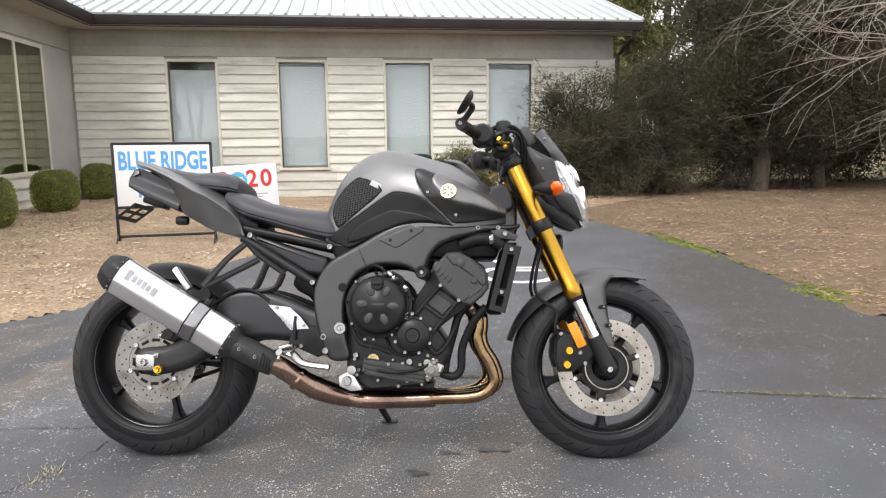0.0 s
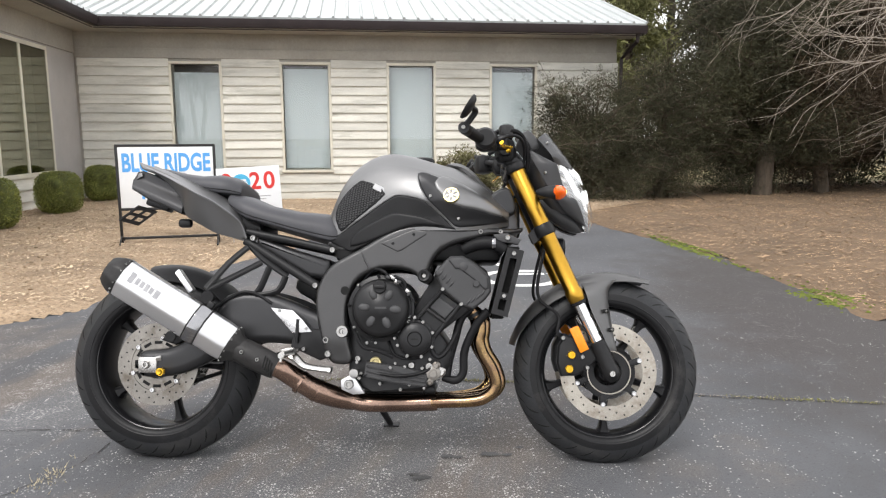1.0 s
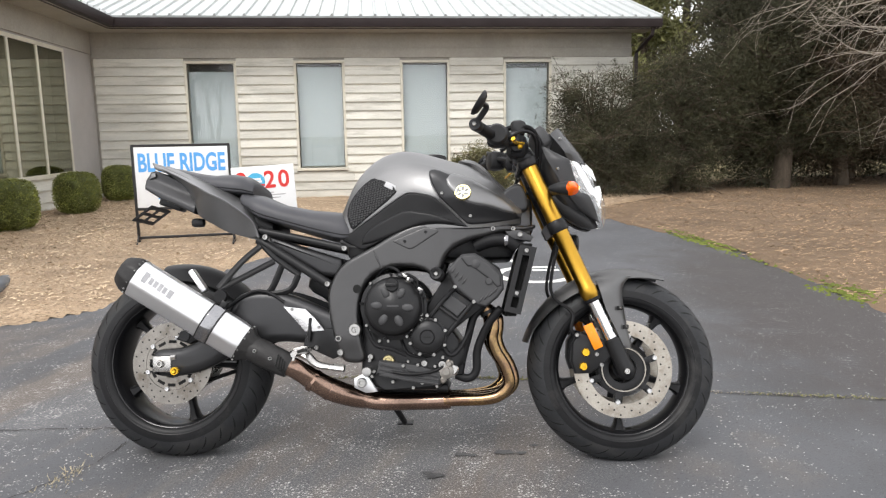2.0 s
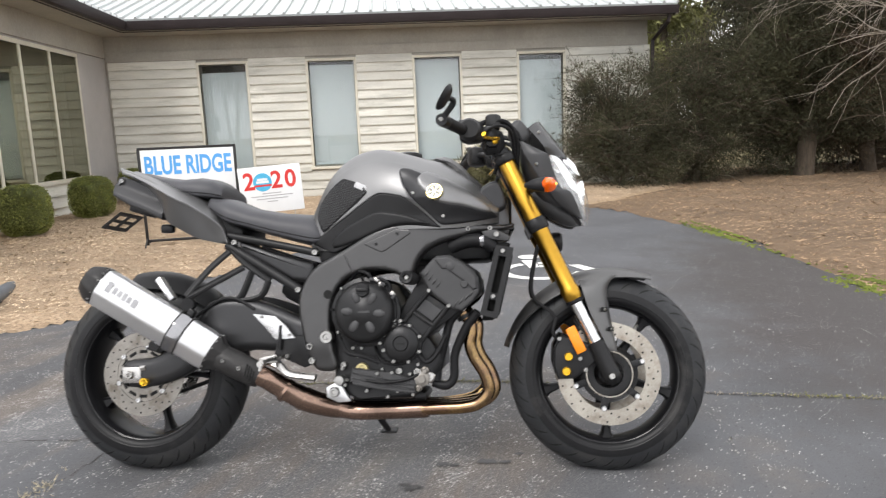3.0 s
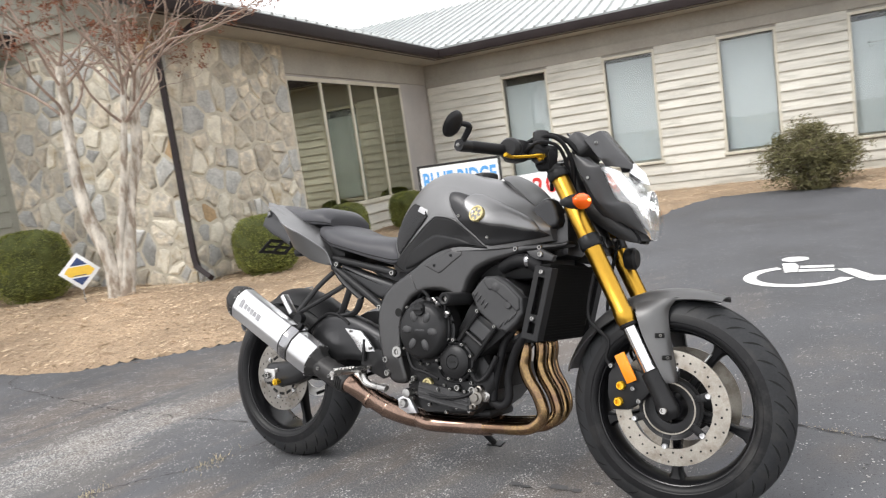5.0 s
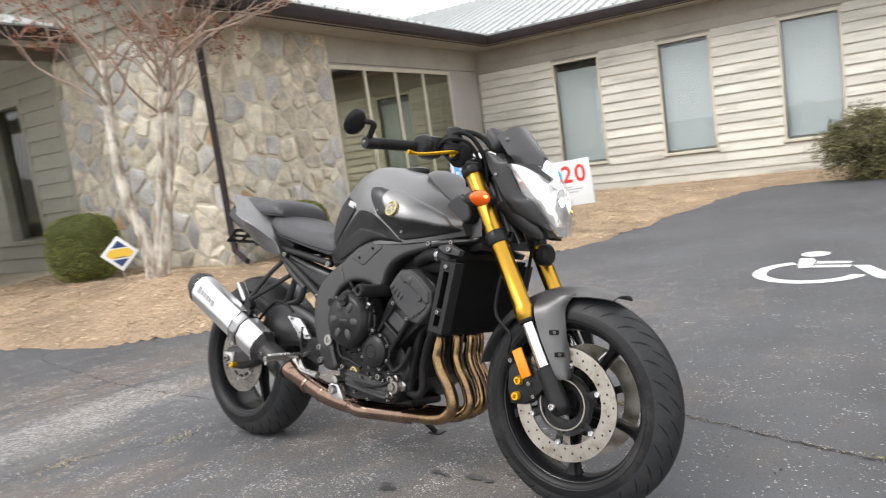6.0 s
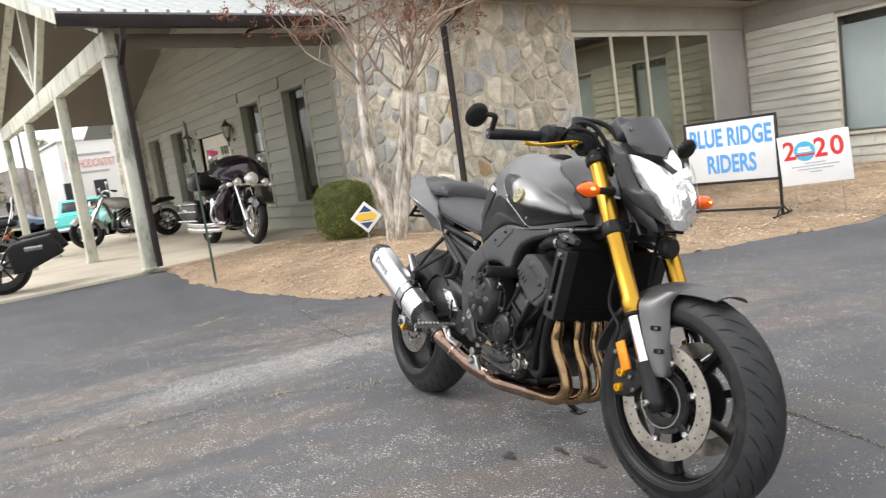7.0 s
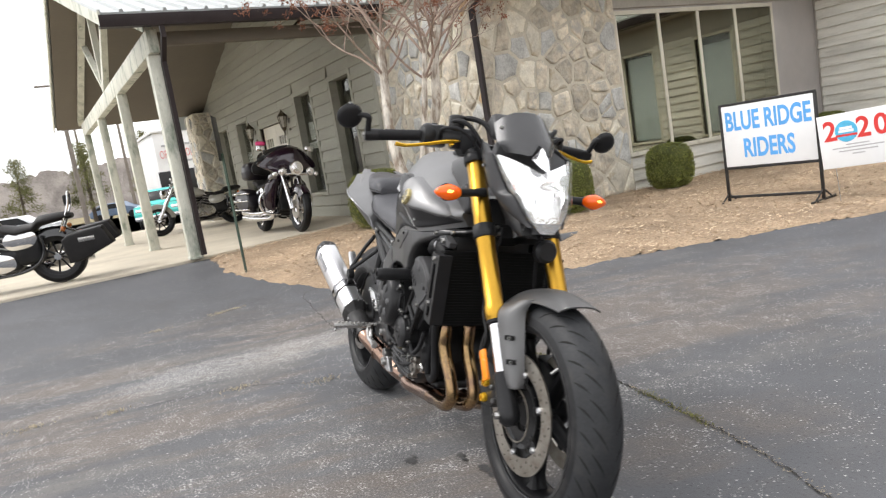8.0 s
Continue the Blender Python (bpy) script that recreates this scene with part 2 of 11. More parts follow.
M["can"] = surf("brushed_aluminium", (0.66, 0.66, 0.67), 0.30, metal=0.9, var=0.05, scale=3, fine=240, bump=0.12, depth=0.0004, stretch=(0.1, 1, 1))
M["disc"] = surf("brake_disc_steel", (0.40, 0.37, 0.325), 0.36, metal=1.0, var=0.14, scale=18, fine=300, bump=0.1, depth=0.0003, stain=(0.25, 0.21, 0.17), stain_scale=14, stain_at=0.56)
# disc steel darkened to carry the shade low on the machine
M["disc_dark"] = surf("shaded_disc_steel", (0.25, 0.235, 0.215), 0.38, metal=1.0, var=0.14, scale=18, fine=300, bump=0.1, depth=0.0003, stain=(0.15, 0.13, 0.11), stain_scale=14, stain_at=0.56)
M["hole"] = surf("drilled_hole", (0.01, 0.01, 0.01), 0.9, bump=0)
M["header"] = surf("heat_tinted_steel", (0.345, 0.235, 0.115), 0.25, metal=1.0, var=0.30, scale=7, fine=160, bump=0.1, depth=0.0004, stain=(0.20, 0.125, 0.085), stain_scale=9, stain_at=0.5)
M["header_brown"] = surf("browned_steel_pipe", (0.27, 0.185, 0.145), 0.24, metal=1.0, var=0.22, scale=7, fine=160, bump=0.12, depth=0.0004, stain=(0.17, 0.115, 0.10), stain_scale=6, stain_at=0.6)
M["carbon"] = surf("carbon_cap", (0.028, 0.027, 0.027), 0.38, var=0.2, scale=30, fine=200, bump=0.1, depth=0.0004, ior=1.3)
M["amber"] = surf("amber_lens", (0.86, 0.115, 0.003), 0.12, var=0.05, scale=20, fine=200, bump=0.25, depth=0.001, coat=0.4, emit=0.16)
M["orange"] = surf("orange_reflector", (0.82, 0.25, 0.01), 0.25, var=0.06, scale=20, fine=260, bump=0.25, depth=0.0006)
M["yellow_gold"] = surf("gold_bolt_cap", (0.78, 0.46, 0.03), 0.25, metal=0.7, var=0.05, scale=20, bump=0)
M["far_blue"] = surf("dull_blue_car_paint", (0.17, 0.23, 0.33), 0.4, var=0.06, scale=3, bump=0)
# red paled to pink to paint the haze over the far lettering
M["far_sign_red"] = surf("hazed_red_lettering", (0.72, 0.30, 0.28), 0.6, var=0.05, bump=0)
M["lamp_glass"] = glass_like("headlight_glass", (0.97, 0.98, 0.98), 0.03, 1.45)
M["lamp_bulb"] = surf("lit_lamp", (1.0, 0.97, 0.92), 0.3, var=0.0, bump=0, emit=110.0)
M["smoke"] = surf("smoked_screen", (0.030, 0.030, 0.031), 0.24, var=0.06, scale=8, fine=300, bump=0.04, depth=0.0004, ior=1.3)
M["badge"] = surf("pale_gold_badge", (0.50, 0.43, 0.22), 0.28, metal=0.7, var=0.05, scale=40, bump=0)
M["mirror"] = surf("mirror_glass", (0.8, 0.8, 0.8), 0.03, metal=1.0, var=0, bump=0, rvar=0.01)
M["white_mark"] = surf("white_decal", (0.70, 0.70, 0.68), 0.5, var=0.05, scale=40, bump=0)
M["grey_mark"] = surf("grey_decal", (0.16, 0.16, 0.17), 0.4, var=0.05, scale=40, bump=0)
# signs, vehicles and small things
M["board_white"] = surf("white_sign_board", (0.78, 0.79, 0.80), 0.4, var=0.03, scale=3, fine=80, bump=0.05)
M["ink_blue"] = surf("blue_lettering", (0.10, 0.36, 0.76), 0.45, var=0.04, scale=6, bump=0)
M["ink_red"] = surf("red_lettering", (0.62, 0.04, 0.035), 0.45, var=0.04, scale=6, bump=0)
M["ink_cyan"] = surf("sky_blue_ink", (0.08, 0.42, 0.66), 0.45, var=0.08, scale=20, bump=0)
M["ink_navy"] = surf("navy_ink", (0.03, 0.055, 0.16), 0.45, var=0.06, scale=20, bump=0)
M["ink_yellow"] = surf("yellow_ink", (0.80, 0.52, 0.06), 0.45, var=0.05, scale=20, bump=0)
M["ink_grey"] = surf("grey_ink", (0.42, 0.42, 0.43), 0.5, var=0.05, scale=20, bump=0)
M["sign_frame"] = surf("black_sign_frame", (0.016, 0.015, 0.015), 0.45, var=0.2, scale=9, fine=90, bump=0.15, stain=(0.10, 0.05, 0.03), stain_scale=9, stain_at=0.72)
M["green_post"] = surf("green_steel_stake", (0.045, 0.075, 0.055), 0.5, var=0.2, scale=9, bump=0.2)
M["grey_pipe"] = surf("weathered_grey_pipe", (0.11, 0.118, 0.13), 0.5, var=0.15, scale=9, bump=0.15)
M["maroon"] = surf("dark_maroon_paint", (0.016, 0.006, 0.014), 0.14, var=0.08, scale=6, bump=0, coat=0.8)
M["bag_black"] = surf("bag_black_paint", (0.012, 0.009, 0.012), 0.34, var=0.08, scale=6, bump=0, coat=0.15, ior=1.35)
M["tail_red"] = surf("tail_lamp_red", (0.30, 0.012, 0.012), 0.2, var=0.05, scale=8, bump=0, coat=0.5)
M["gloss_black"] = surf("gloss_black_paint", (0.012, 0.012, 0.013), 0.12, var=0.08, scale=6, bump=0, coat=0.8)
M["silver_paint"] = surf("silver_tank_paint", (0.50, 0.49, 0.45), 0.22, metal=0.25, var=0.06, scale=6, bump=0, coat=0.6)
M["leather"] = surf("black_leather", (0.016, 0.015, 0.015), 0.5, var=0.15, scale=14, fine=150, bump=0.35, depth=0.001, ior=1.3)
M["turquoise"] = surf("turquoise_paint", (0.10, 0.62, 0.55), 0.2, var=0.05, scale=3, bump=0, coat=0.6)
M["car_red"] = surf("red_lens", (0.5, 0.02, 0.02), 0.2, var=0.05, bump=0)
M["signal_amber"] = surf("dull_amber_lens", (0.34, 0.10, 0.02), 0.25, var=0.05, scale=20, bump=0)
M["pink"] = surf("pink_ribbon", (0.75, 0.06, 0.22), 0.5, var=0.1, bump=0)
M["wood_pole"] = surf("grey_wood_pole", (0.22, 0.19, 0.16), 0.9, var=0.15, scale=4, bump=0.4)
# wall colour lightened for the white haze over the far office
M["far_wall"] = surf("far_hazed_wall", (0.80, 0.79, 0.78), 0.7, var=0.05, scale=0.6, bump=0.05)
M["lamp_reflector"] = surf("chrome_reflector", (0.93, 0.93, 0.94), 0.20, metal=0.75, var=0.04, scale=60, fine=34, bump=0.5, depth=0.006, rvar=0.05)
M["radiator"] = surf("radiator_core", (0.005, 0.005, 0.005), 0.85, var=0.2, scale=20, fine=300, bump=0.5, depth=0.001, ior=1.3)

# ---- mesh helpers ----
from mathutils.geometry import delaunay_2d_cdt


def part(name, bm, material, parent=None, label="", smooth=38, kind=""):
    """Links a bmesh as one mesh object, under a thing or a part where one is given."""
    bmesh.ops.recalc_face_normals(bm, faces=bm.faces)
    me = bpy.data.meshes.new(name)
    bm.to_mesh(me)
    bm.free()
    me.materials.append(material)
    if smooth:
        me.shade_smooth()
        me.set_sharp_from_angle(angle=radians(smooth))
    ob = new(name, me)
    ob.parent = parent
    return tagged(ob, label, kind=kind)


def thing(name, m, label, category, group="", kind=""):
    """An empty at a thing's base, that carries its parts."""
    ob = new(name)
    ob.empty_display_size = 0.1
    ob.matrix_world = m
    return tagged(ob, label, category, group, kind)


def curve_through(points, steps=6, closed=False):
    """Catmull-Rom through the points."""
    p = [Vector(q) for q in points]
    n, outp = len(p), []
    for i in range(n if closed else n - 1):
        a, b, c, d = (p[(i - 1) % n], p[i], p[(i + 1) % n], p[(i + 2) % n]) if closed else (p[max(i - 1, 0)], p[i], p[i + 1], p[min(i + 2, n - 1)])
        for k in range(steps):
            t = k / steps
            outp.append(0.5 * (2 * b + (c - a) * t + (2 * a - 5 * b + 4 * c - d) * t * t + (3 * b - a - 3 * c + d) * t * t * t))
    return outp if closed else outp + [p[-1]]


def tube(bm, points, radius, seg=10, steps=5, flat=1.0):
    """A round bar along a curve; radius one number, or one at each given point."""
    pts = curve_through(points, steps) if steps > 1 else [Vector(q) for q in points]
    rad = [radius] * len(pts) if isinstance(radius, (int, float)) else [float(np.interp(i / (len(pts) - 1), np.linspace(0, 1, len(radius)), radius)) for i in range(len(pts))]
    side, rings = None, []
    for i, q in enumerate(pts):
        way = (pts[min(i + 1, len(pts) - 1)] - pts[max(i - 1, 0)]).normalized()
        side = (way.orthogonal() if side is None else side - way * side.dot(way)).normalized()
        up = way.cross(side)
        rings.append([bm.verts.new(q + (side * math.cos(a) + up * math.sin(a) * flat) * rad[i]) for a in (2 * math.pi * k / seg for k in range(seg))])
    skin(bm, rings)
    return bm


def skin(bm, rings, caps=True):
    """Faces between closed rings of equal count."""
    n = len(rings[0])
    for a, b in zip(rings, rings[1:]):
        for k in range(n):
            bm.faces.new((a[k], a[(k + 1) % n], b[(k + 1) % n], b[k]))
    if caps:
        bm.faces.new(rings[0][::-1])
        bm.faces.new(rings[-1])


def loft(bm, loops, caps=True):
    skin(bm, [[bm.verts.new(q) for q in loop] for loop in loops], caps)
    return bm


def lathe(bm, profile, centre, axis="Y", seg=40, closed=False):
    """Turns (radius, along) pairs round an axis through the centre."""
    c = Vector(centre)
    rings = []
    for k in range(seg):
        a = 2 * math.pi * k / seg
        ring = []
        for r, h in profile:
            u, v = r * math.cos(a), r * math.sin(a)
            ring.append(bm.verts.new(c + Vector({"Y": (u, h, v), "X": (h, u, v), "Z": (u, v, h)}[axis])))
        rings.append(ring)
    m = len(profile)
    for k in range(seg):
        a, b = rings[k], rings[(k + 1) % seg]
        for i in range(m if closed else m - 1):
            j = (i + 1) % m
            bm.faces.new((a[i], a[j], b[j], b[i]))
    if not closed:
        for i in (0, m - 1):
            if profile[i][0] > 1e-4:
                bm.faces.new([rings[k][i] for k in range(seg)])
    bmesh.ops.remove_doubles(bm, verts=bm.verts, dist=1e-5)
    return bm


def prism(bm, outline, y0, y1, bevel=0.0, axis="Y", segments=2):
    """A plate of a given outline between two offsets along an axis, with rounded rims."""
    place = {"Y": lambda u, v, h: (u, h, v), "X": lambda u, v, h: (h, u, v), "Z": lambda u, v, h: (u, v, h)}[axis]
    lo, hi = [bm.verts.new(place(u, v, y0)) for u, v in outline], [bm.verts.new(place(u, v, y1)) for u, v in outline]
    n = len(outline)
    f0, f1 = bm.faces.new(lo[::-1]), bm.faces.new(hi)
    for k in range(n):
        bm.faces.new((lo[k], lo[(k + 1) % n], hi[(k + 1) % n], hi[k]))
    if bevel:
        bmesh.ops.bevel(bm, geom=list({e for f in (f0, f1) for e in f.edges}), offset=bevel, segments=segments, affect="EDGES", profile=0.5, clamp_overlap=True)
    return bm


def pillow(bm, outline, y_back, y_edge, crown, wide, rings=6):
    """A plate like a prism whose outer face swells softly up from its rim, for any outline."""
    s = 1 if y_edge > y_back else -1
    lo, hi = [bm.verts.new((u, y_back, v)) for u, v in outline], [bm.verts.new((u, y_edge, v)) for u, v in outline]
    n = len(outline)
    bm.faces.new(lo[::-1])
    top = bm.faces.new(hi)
    for k in range(n):
        bm.faces.new((lo[k], lo[(k + 1) % n], hi[(k + 1) % n], hi[k]))
    bmesh.ops.recalc_face_normals(bm, faces=bm.faces)
    bm.normal_update()
    turn = 1 if top.normal.y * s > 0 else -1
    last = (0.0, 0.0)
    for i in range(1, rings + 1):
        a = 0.5 * math.pi * i / rings
        now = (wide * (1 - math.cos(a)), crown * math.sin(a))
        bmesh.ops.inset_region(bm, faces=[top], thickness=now[0] - last[0], depth=(now[1] - last[1]) * turn, use_even_offset=True)
        last = now
    return bm


def box(bm, centre, size, bevel=0.0, turn=None, segments=2):
    made = bmesh.ops.create_cube(bm, size=1.0)["verts"]
    bmesh.ops.scale(bm, vec=size, verts=made)
    if bevel:
        edges = list({e for v in made for e in v.link_edges})
        r = bmesh.ops.bevel(bm, geom=edges, offset=bevel, segments=segments, affect="EDGES", profile=0.5, clamp_overlap=True)
        made = list({v for f in r["faces"] for v in f.verts} | {v for v in made if v.is_valid})
    if turn is not None:
        bmesh.ops.rotate(bm, cent=(0, 0, 0), matrix=turn.to_3x3(), verts=made)
    bmesh.ops.translate(bm, vec=centre, verts=made)
    return bm


def dome(bm, outline, y_back, y_edge, crown, rings=5, steps=4, round_=True, power=2.0):
    """A panel that swells outwards: an outline in X and Z, its rim between two Y, its middle raised by crown."""
    pts = [(q.x, q.y) for q in curve_through([(u, v, 0) for u, v in outline], steps, True)] if round_ else list(outline)
    cx, cz = sum(u for u, _ in pts) / len(pts), sum(v for _, v in pts) / len(pts)
    loops = [[(u, y_back, v) for u, v in pts]]
    for i in range(rings):
        s = 1 - i / rings
        loops.append([(cx + (u - cx) * s, y_edge + crown * (1 - s**power), cz + (v - cz) * s) for u, v in pts])
    return loft(bm, loops)


def relief(outline, s, out, back=0.03, edge=0.008, drop=0.006, steps=3, grain=0.009):
    """A moulded panel of an outline in X and Z, whose face follows out(x, z) on side s and rolls over at its rim."""
    pts = [(q.x, q.y) for q in curve_through([(u, v, 0) for u, v in outline], steps, True)] if steps > 1 else list(outline)
    rim = []
    for (x0, z0), (x1, z1) in zip(pts, pts[1:] + pts[:1]):
        n = max(1, round(math.hypot(x1 - x0, z1 - z0) / grain))
        rim += [(x0 + (x1 - x0) * k / n, z0 + (z1 - z0) * k / n) for k in range(n)]
    xs, zs = np.array([q[0] for q in rim]), np.array([q[1] for q in rim])
    gx, gz = np.meshgrid(np.arange(xs.min(), xs.max(), grain), np.arange(zs.min(), zs.max(), grain * 0.87))
    gx = gx + (np.arange(gx.shape[0]) % 2)[:, None] * grain * 0.5
    gx, gz = gx.ravel(), gz.ravel()
    keep = inside(rim, gx, gz) & (edge_distance(rim, gx, gz) > grain * 0.45)
    lines = [rim]
    for k in (0.3, 0.7, 1.0):
        lines.append([])
        for i, (x, z) in enumerate(rim):
            (xa, za), (xb, zb) = rim[i - 1], rim[(i + 1) % len(rim)]
            nx, nz = zb - za, xa - xb
            ln = math.hypot(nx, nz) or 1.0
            lines[-1].append((x + nx / ln * edge * k, z + nz / ln * edge * k, x - nx / ln * edge * k, z - nz / ln * edge * k))
    extra = [q for line in lines[1:] for a, b, c, d in line for q in ((a, b), (c, d))]
    ex, ez = np.array([q[0] for q in extra]), np.array([q[1] for q in extra])
    near = edge_distance(rim, ex, ez)
    ok = inside(rim, ex, ez) & (near > edge * 0.22)
    keep &= edge_distance(rim, gx, gz) > edge + grain * 0.3
    flat = [Vector(q) for q in rim] + [Vector((a, b)) for a, b, k in zip(ex, ez, ok) if k] + [Vector((a, b)) for a, b, k in zip(gx, gz, keep) if k]
    n = len(rim)
    v2, _, f2, *_ = delaunay_2d_cdt(flat, [(i, (i + 1) % n) for i in range(n)], [list(range(n))], 1, 1e-5)
    d = edge_distance(rim, np.array([q.x for q in v2]), np.array([q.y for q in v2]))
    bm = bmesh.new()
    made = []
    for q, dist in zip(v2, d):
        r = 1 - min(1.0, dist / edge)
        made.append(bm.verts.new((q.x, s * (out(q.x, q.y) - drop * (1 - math.sqrt(max(0.0, 1 - r * r)))), q.y)))
    for f in f2:
        bm.faces.new([made[i] for i in f])
    skirt = bmesh.ops.extrude_edge_only(bm, edges=[e for e in bm.edges if e.is_boundary])
    for v in skirt["geom"]:
        if isinstance(v, bmesh.types.BMVert):
            v.co.y = s * (abs(v.co.y) - back)
    return bm


def bolt(bm, at, way, r=0.007, h=0.006, seg=10):
    """A rounded bolt head standing on a surface."""
    at, way, r = Vector(at), Vector(way).normalized(), r * 0.80
    side = way.orthogonal().normalized()
    up = way.cross(side)
    rings = [[bm.verts.new(at + way * hh * h + (side * math.cos(a) + up * math.sin(a)) * r * rr) for a in (2 * math.pi * k / seg for k in range(seg))] for rr, hh in ((1, -0.5), (1, 0.6), (0.8, 1), (0.56, 1), (0.50, 0.1))]
    skin(bm, rings)
    return bm


def grid_sheet(bm, fn, nu, nv):
    """A sheet from fn(u, v) with u and v from 0 to 1."""
    v = [[bm.verts.new(fn(i / nu, j / nv)) for j in range(nv + 1)] for i in range(nu + 1)]
    for i in range(nu):
        for j in range(nv):
            bm.faces.new((v[i][j], v[i + 1][j], v[i + 1][j + 1], v[i][j + 1]))
    return bm


def thicken(bm, by):
    bmesh.ops.recalc_face_normals(bm, faces=bm.faces)
    bmesh.ops.solidify(bm, geom=bm.faces[:], thickness=by)
    return bm


def raw_mesh(name, verts, faces, material, parent=None, label="", kind="", smooth=0):
    """A mesh straight from arrays, for what is made of very many small faces."""
    me = bpy.data.meshes.new(name)
    me.from_pydata(verts, [], faces)
    me.materials.append(material)
    if smooth:
        me.shade_smooth()
    ob = new(name, me)
    ob.parent = parent
    return tagged(ob, label, kind=kind)


def lettering(text, size, material, name, parent, m, extrude=0.0015, squeeze=1.0, bold=0.0):
    """Words in the built-in font, as a mesh that lies in the X-Z plane of its parent, facing -Y."""
    data = bpy.data.curves.new(name, "FONT")
    data.body, data.size, data.extrude, data.align_x, data.align_y, data.offset = text, size, extrude, "CENTER", "CENTER", bold
    data.resolution_u = 4
    tmp = new(name + "_text", data)
    bpy.context.view_layer.update()
    me = bpy.data.meshes.new_from_object(tmp.evaluated_get(bpy.context.evaluated_depsgraph_get()))
    bpy.data.objects.remove(tmp)
    bpy.data.curves.remove(data)
    me.materials.clear()
    me.materials.append(material)
    me.transform(m @ pose(0, 0, 0, 90) @ Matrix.Diagonal((squeeze, 1, 1, 1)))
    ob = new(name, me)
    ob.parent = parent
    return ob

# ---- ground ----


def smooth01(t):
    t = min(1.0, max(0.0, t))
    return t * t * (3 - 2 * t)


def lot_height(x, y):
    """The car park is level under the motorcycle and climbs gently to the porch."""
    return 0.165 * smooth01((-1.6 - x) / 5.4) - 0.225 * smooth01((-17.5 - x) / 6.5)


def asphalt_material():
    """Sealed bluish asphalt, worn in bands that run with the bays: brown silt, bare aggregate and clustered pale chips."""
    m = surf("old_asphalt", (0.084, 0.0855, 0.0925), 0.70, var=0.20, scale=1.3, fine=210, bump=0.55, depth=0.003, rvar=0.16)
    n, l = m.node_tree.nodes, m.node_tree.links
    p = n["Principled BSDF"]
    colour = p.inputs["Base Color"].links[0].from_socket
    tc = n.new("ShaderNodeTexCoord")
    GRAIN = radians(70)

    def maths(kind, a, b):
        q = n.new("ShaderNodeMath")
        q.operation = kind
        for k, v in enumerate((a, b)):
            if isinstance(v, (int, float)):
                q.inputs[k].default_value = v
            else:
                l.new(v, q.inputs[k])
        return q.outputs[0]

    def ranged(v, lo, hi, to=1.0, start=0.0):
        r = n.new("ShaderNodeMapRange")
        r.interpolation_type = "SMOOTHSTEP"
        r.inputs["From Min"].default_value, r.inputs["From Max"].default_value = lo, hi
        r.inputs["To Min"].default_value, r.inputs["To Max"].default_value = start, to
        l.new(v, r.inputs["Value"])
        return r.outputs["Result"]

    def placed(centre, size, turn):
        mp = n.new("ShaderNodeMapping")
        mp.vector_type = "TEXTURE"
        mp.inputs["Location"].default_value = (*centre, 0)
        mp.inputs["Rotation"].default_value = (0, 0, turn)
        mp.inputs["Scale"].default_value = (*size, 1)
        l.new(tc.outputs["Object"], mp.inputs["Vector"])
        return mp.outputs["Vector"]

    def cloud(scale, detail=6, vector=None, rough=0.65):
        t = n.new("ShaderNodeTexNoise")
        t.inputs["Scale"].default_value, t.inputs["Detail"].default_value, t.inputs["Roughness"].default_value = scale, detail, rough
        l.new(vector or tc.outputs["Object"], t.inputs["Vector"])
        return t.outputs["Fac"]

    def patch(centre, size, turn, ragged=0.9):
        """An oval area with a ragged rim: 1 inside, 0 outside."""
        ln = n.new("ShaderNodeVectorMath")
        ln.operation = "LENGTH"
        l.new(placed(centre, size, turn), ln.inputs[0])
        rim = maths("ADD", ln.outputs["Value"], maths("MULTIPLY", maths("SUBTRACT", cloud(3.2), 0.5), ragged * 2))
        return ranged(rim, 1.15, 0.45)

    def lay(under, tint, fac):
        mx = n.new("ShaderNodeMix")
        mx.data_type = "RGBA"
        l.new(fac, mx.inputs["Factor"])
        l.new(under, mx.inputs[6])
        mx.inputs[7].default_value = (*tint, 1)
        return mx.outputs[2]

    bands = cloud(1.0, 7, placed((0.3, 0), (2.6, 0.62), GRAIN))
    near = patch((-1.1, 1.9), (3.8, 2.2), GRAIN, 0.6)
    silt = patch((-1.78, 2.2), (0.95, 0.30), radians(80), 0.55)
    silt_low = patch((-1.25, 2.95), (0.5, 0.32), radians(70), 0.6)
    tracks = patch((0.1, 2.2), (1.5, 0.85), radians(82), 0.7)
    dark = patch((3.05, 4.4), (3.2, 1.15), radians(72), 0.6)
    brown = maths("MULTIPLY", ranged(bands, 0.44, 0.56), near)
    colour = lay(colour, (0.062, 0.060, 0.062), ranged(cloud(0.7), 0.50, 0.66, 0.6))
    colour = lay(colour, (0.051, 0.044, 0.042), maths("MULTIPLY", dark, 0.85))
    colour = lay(colour, (0.118, 0.094, 0.078), maths("MULTIPLY", brown, 0.75))
    colour = lay(colour, (0.150, 0.140, 0.130), maths("MULTIPLY", ranged(cloud(1.0, 7, placed((5, 2), (1.8, 0.5), GRAIN)), 0.53, 0.66, 0.55), near))
    grit = ranged(cloud(150, 3, None, 0.75), 0.50, 0.62)
    colour = lay(colour, (0.30, 0.285, 0.265), maths("MULTIPLY", grit, maths("ADD", maths("MULTIPLY", silt, 0.85), maths("MULTIPLY", maths("MAXIMUM", silt_low, maths("MAXIMUM", brown, tracks)), 0.55))))
    # pale chips of aggregate, thick in clumps and rare elsewhere
    clump = ranged(cloud(6.5, 5, None, 0.75), 0.46, 0.62)
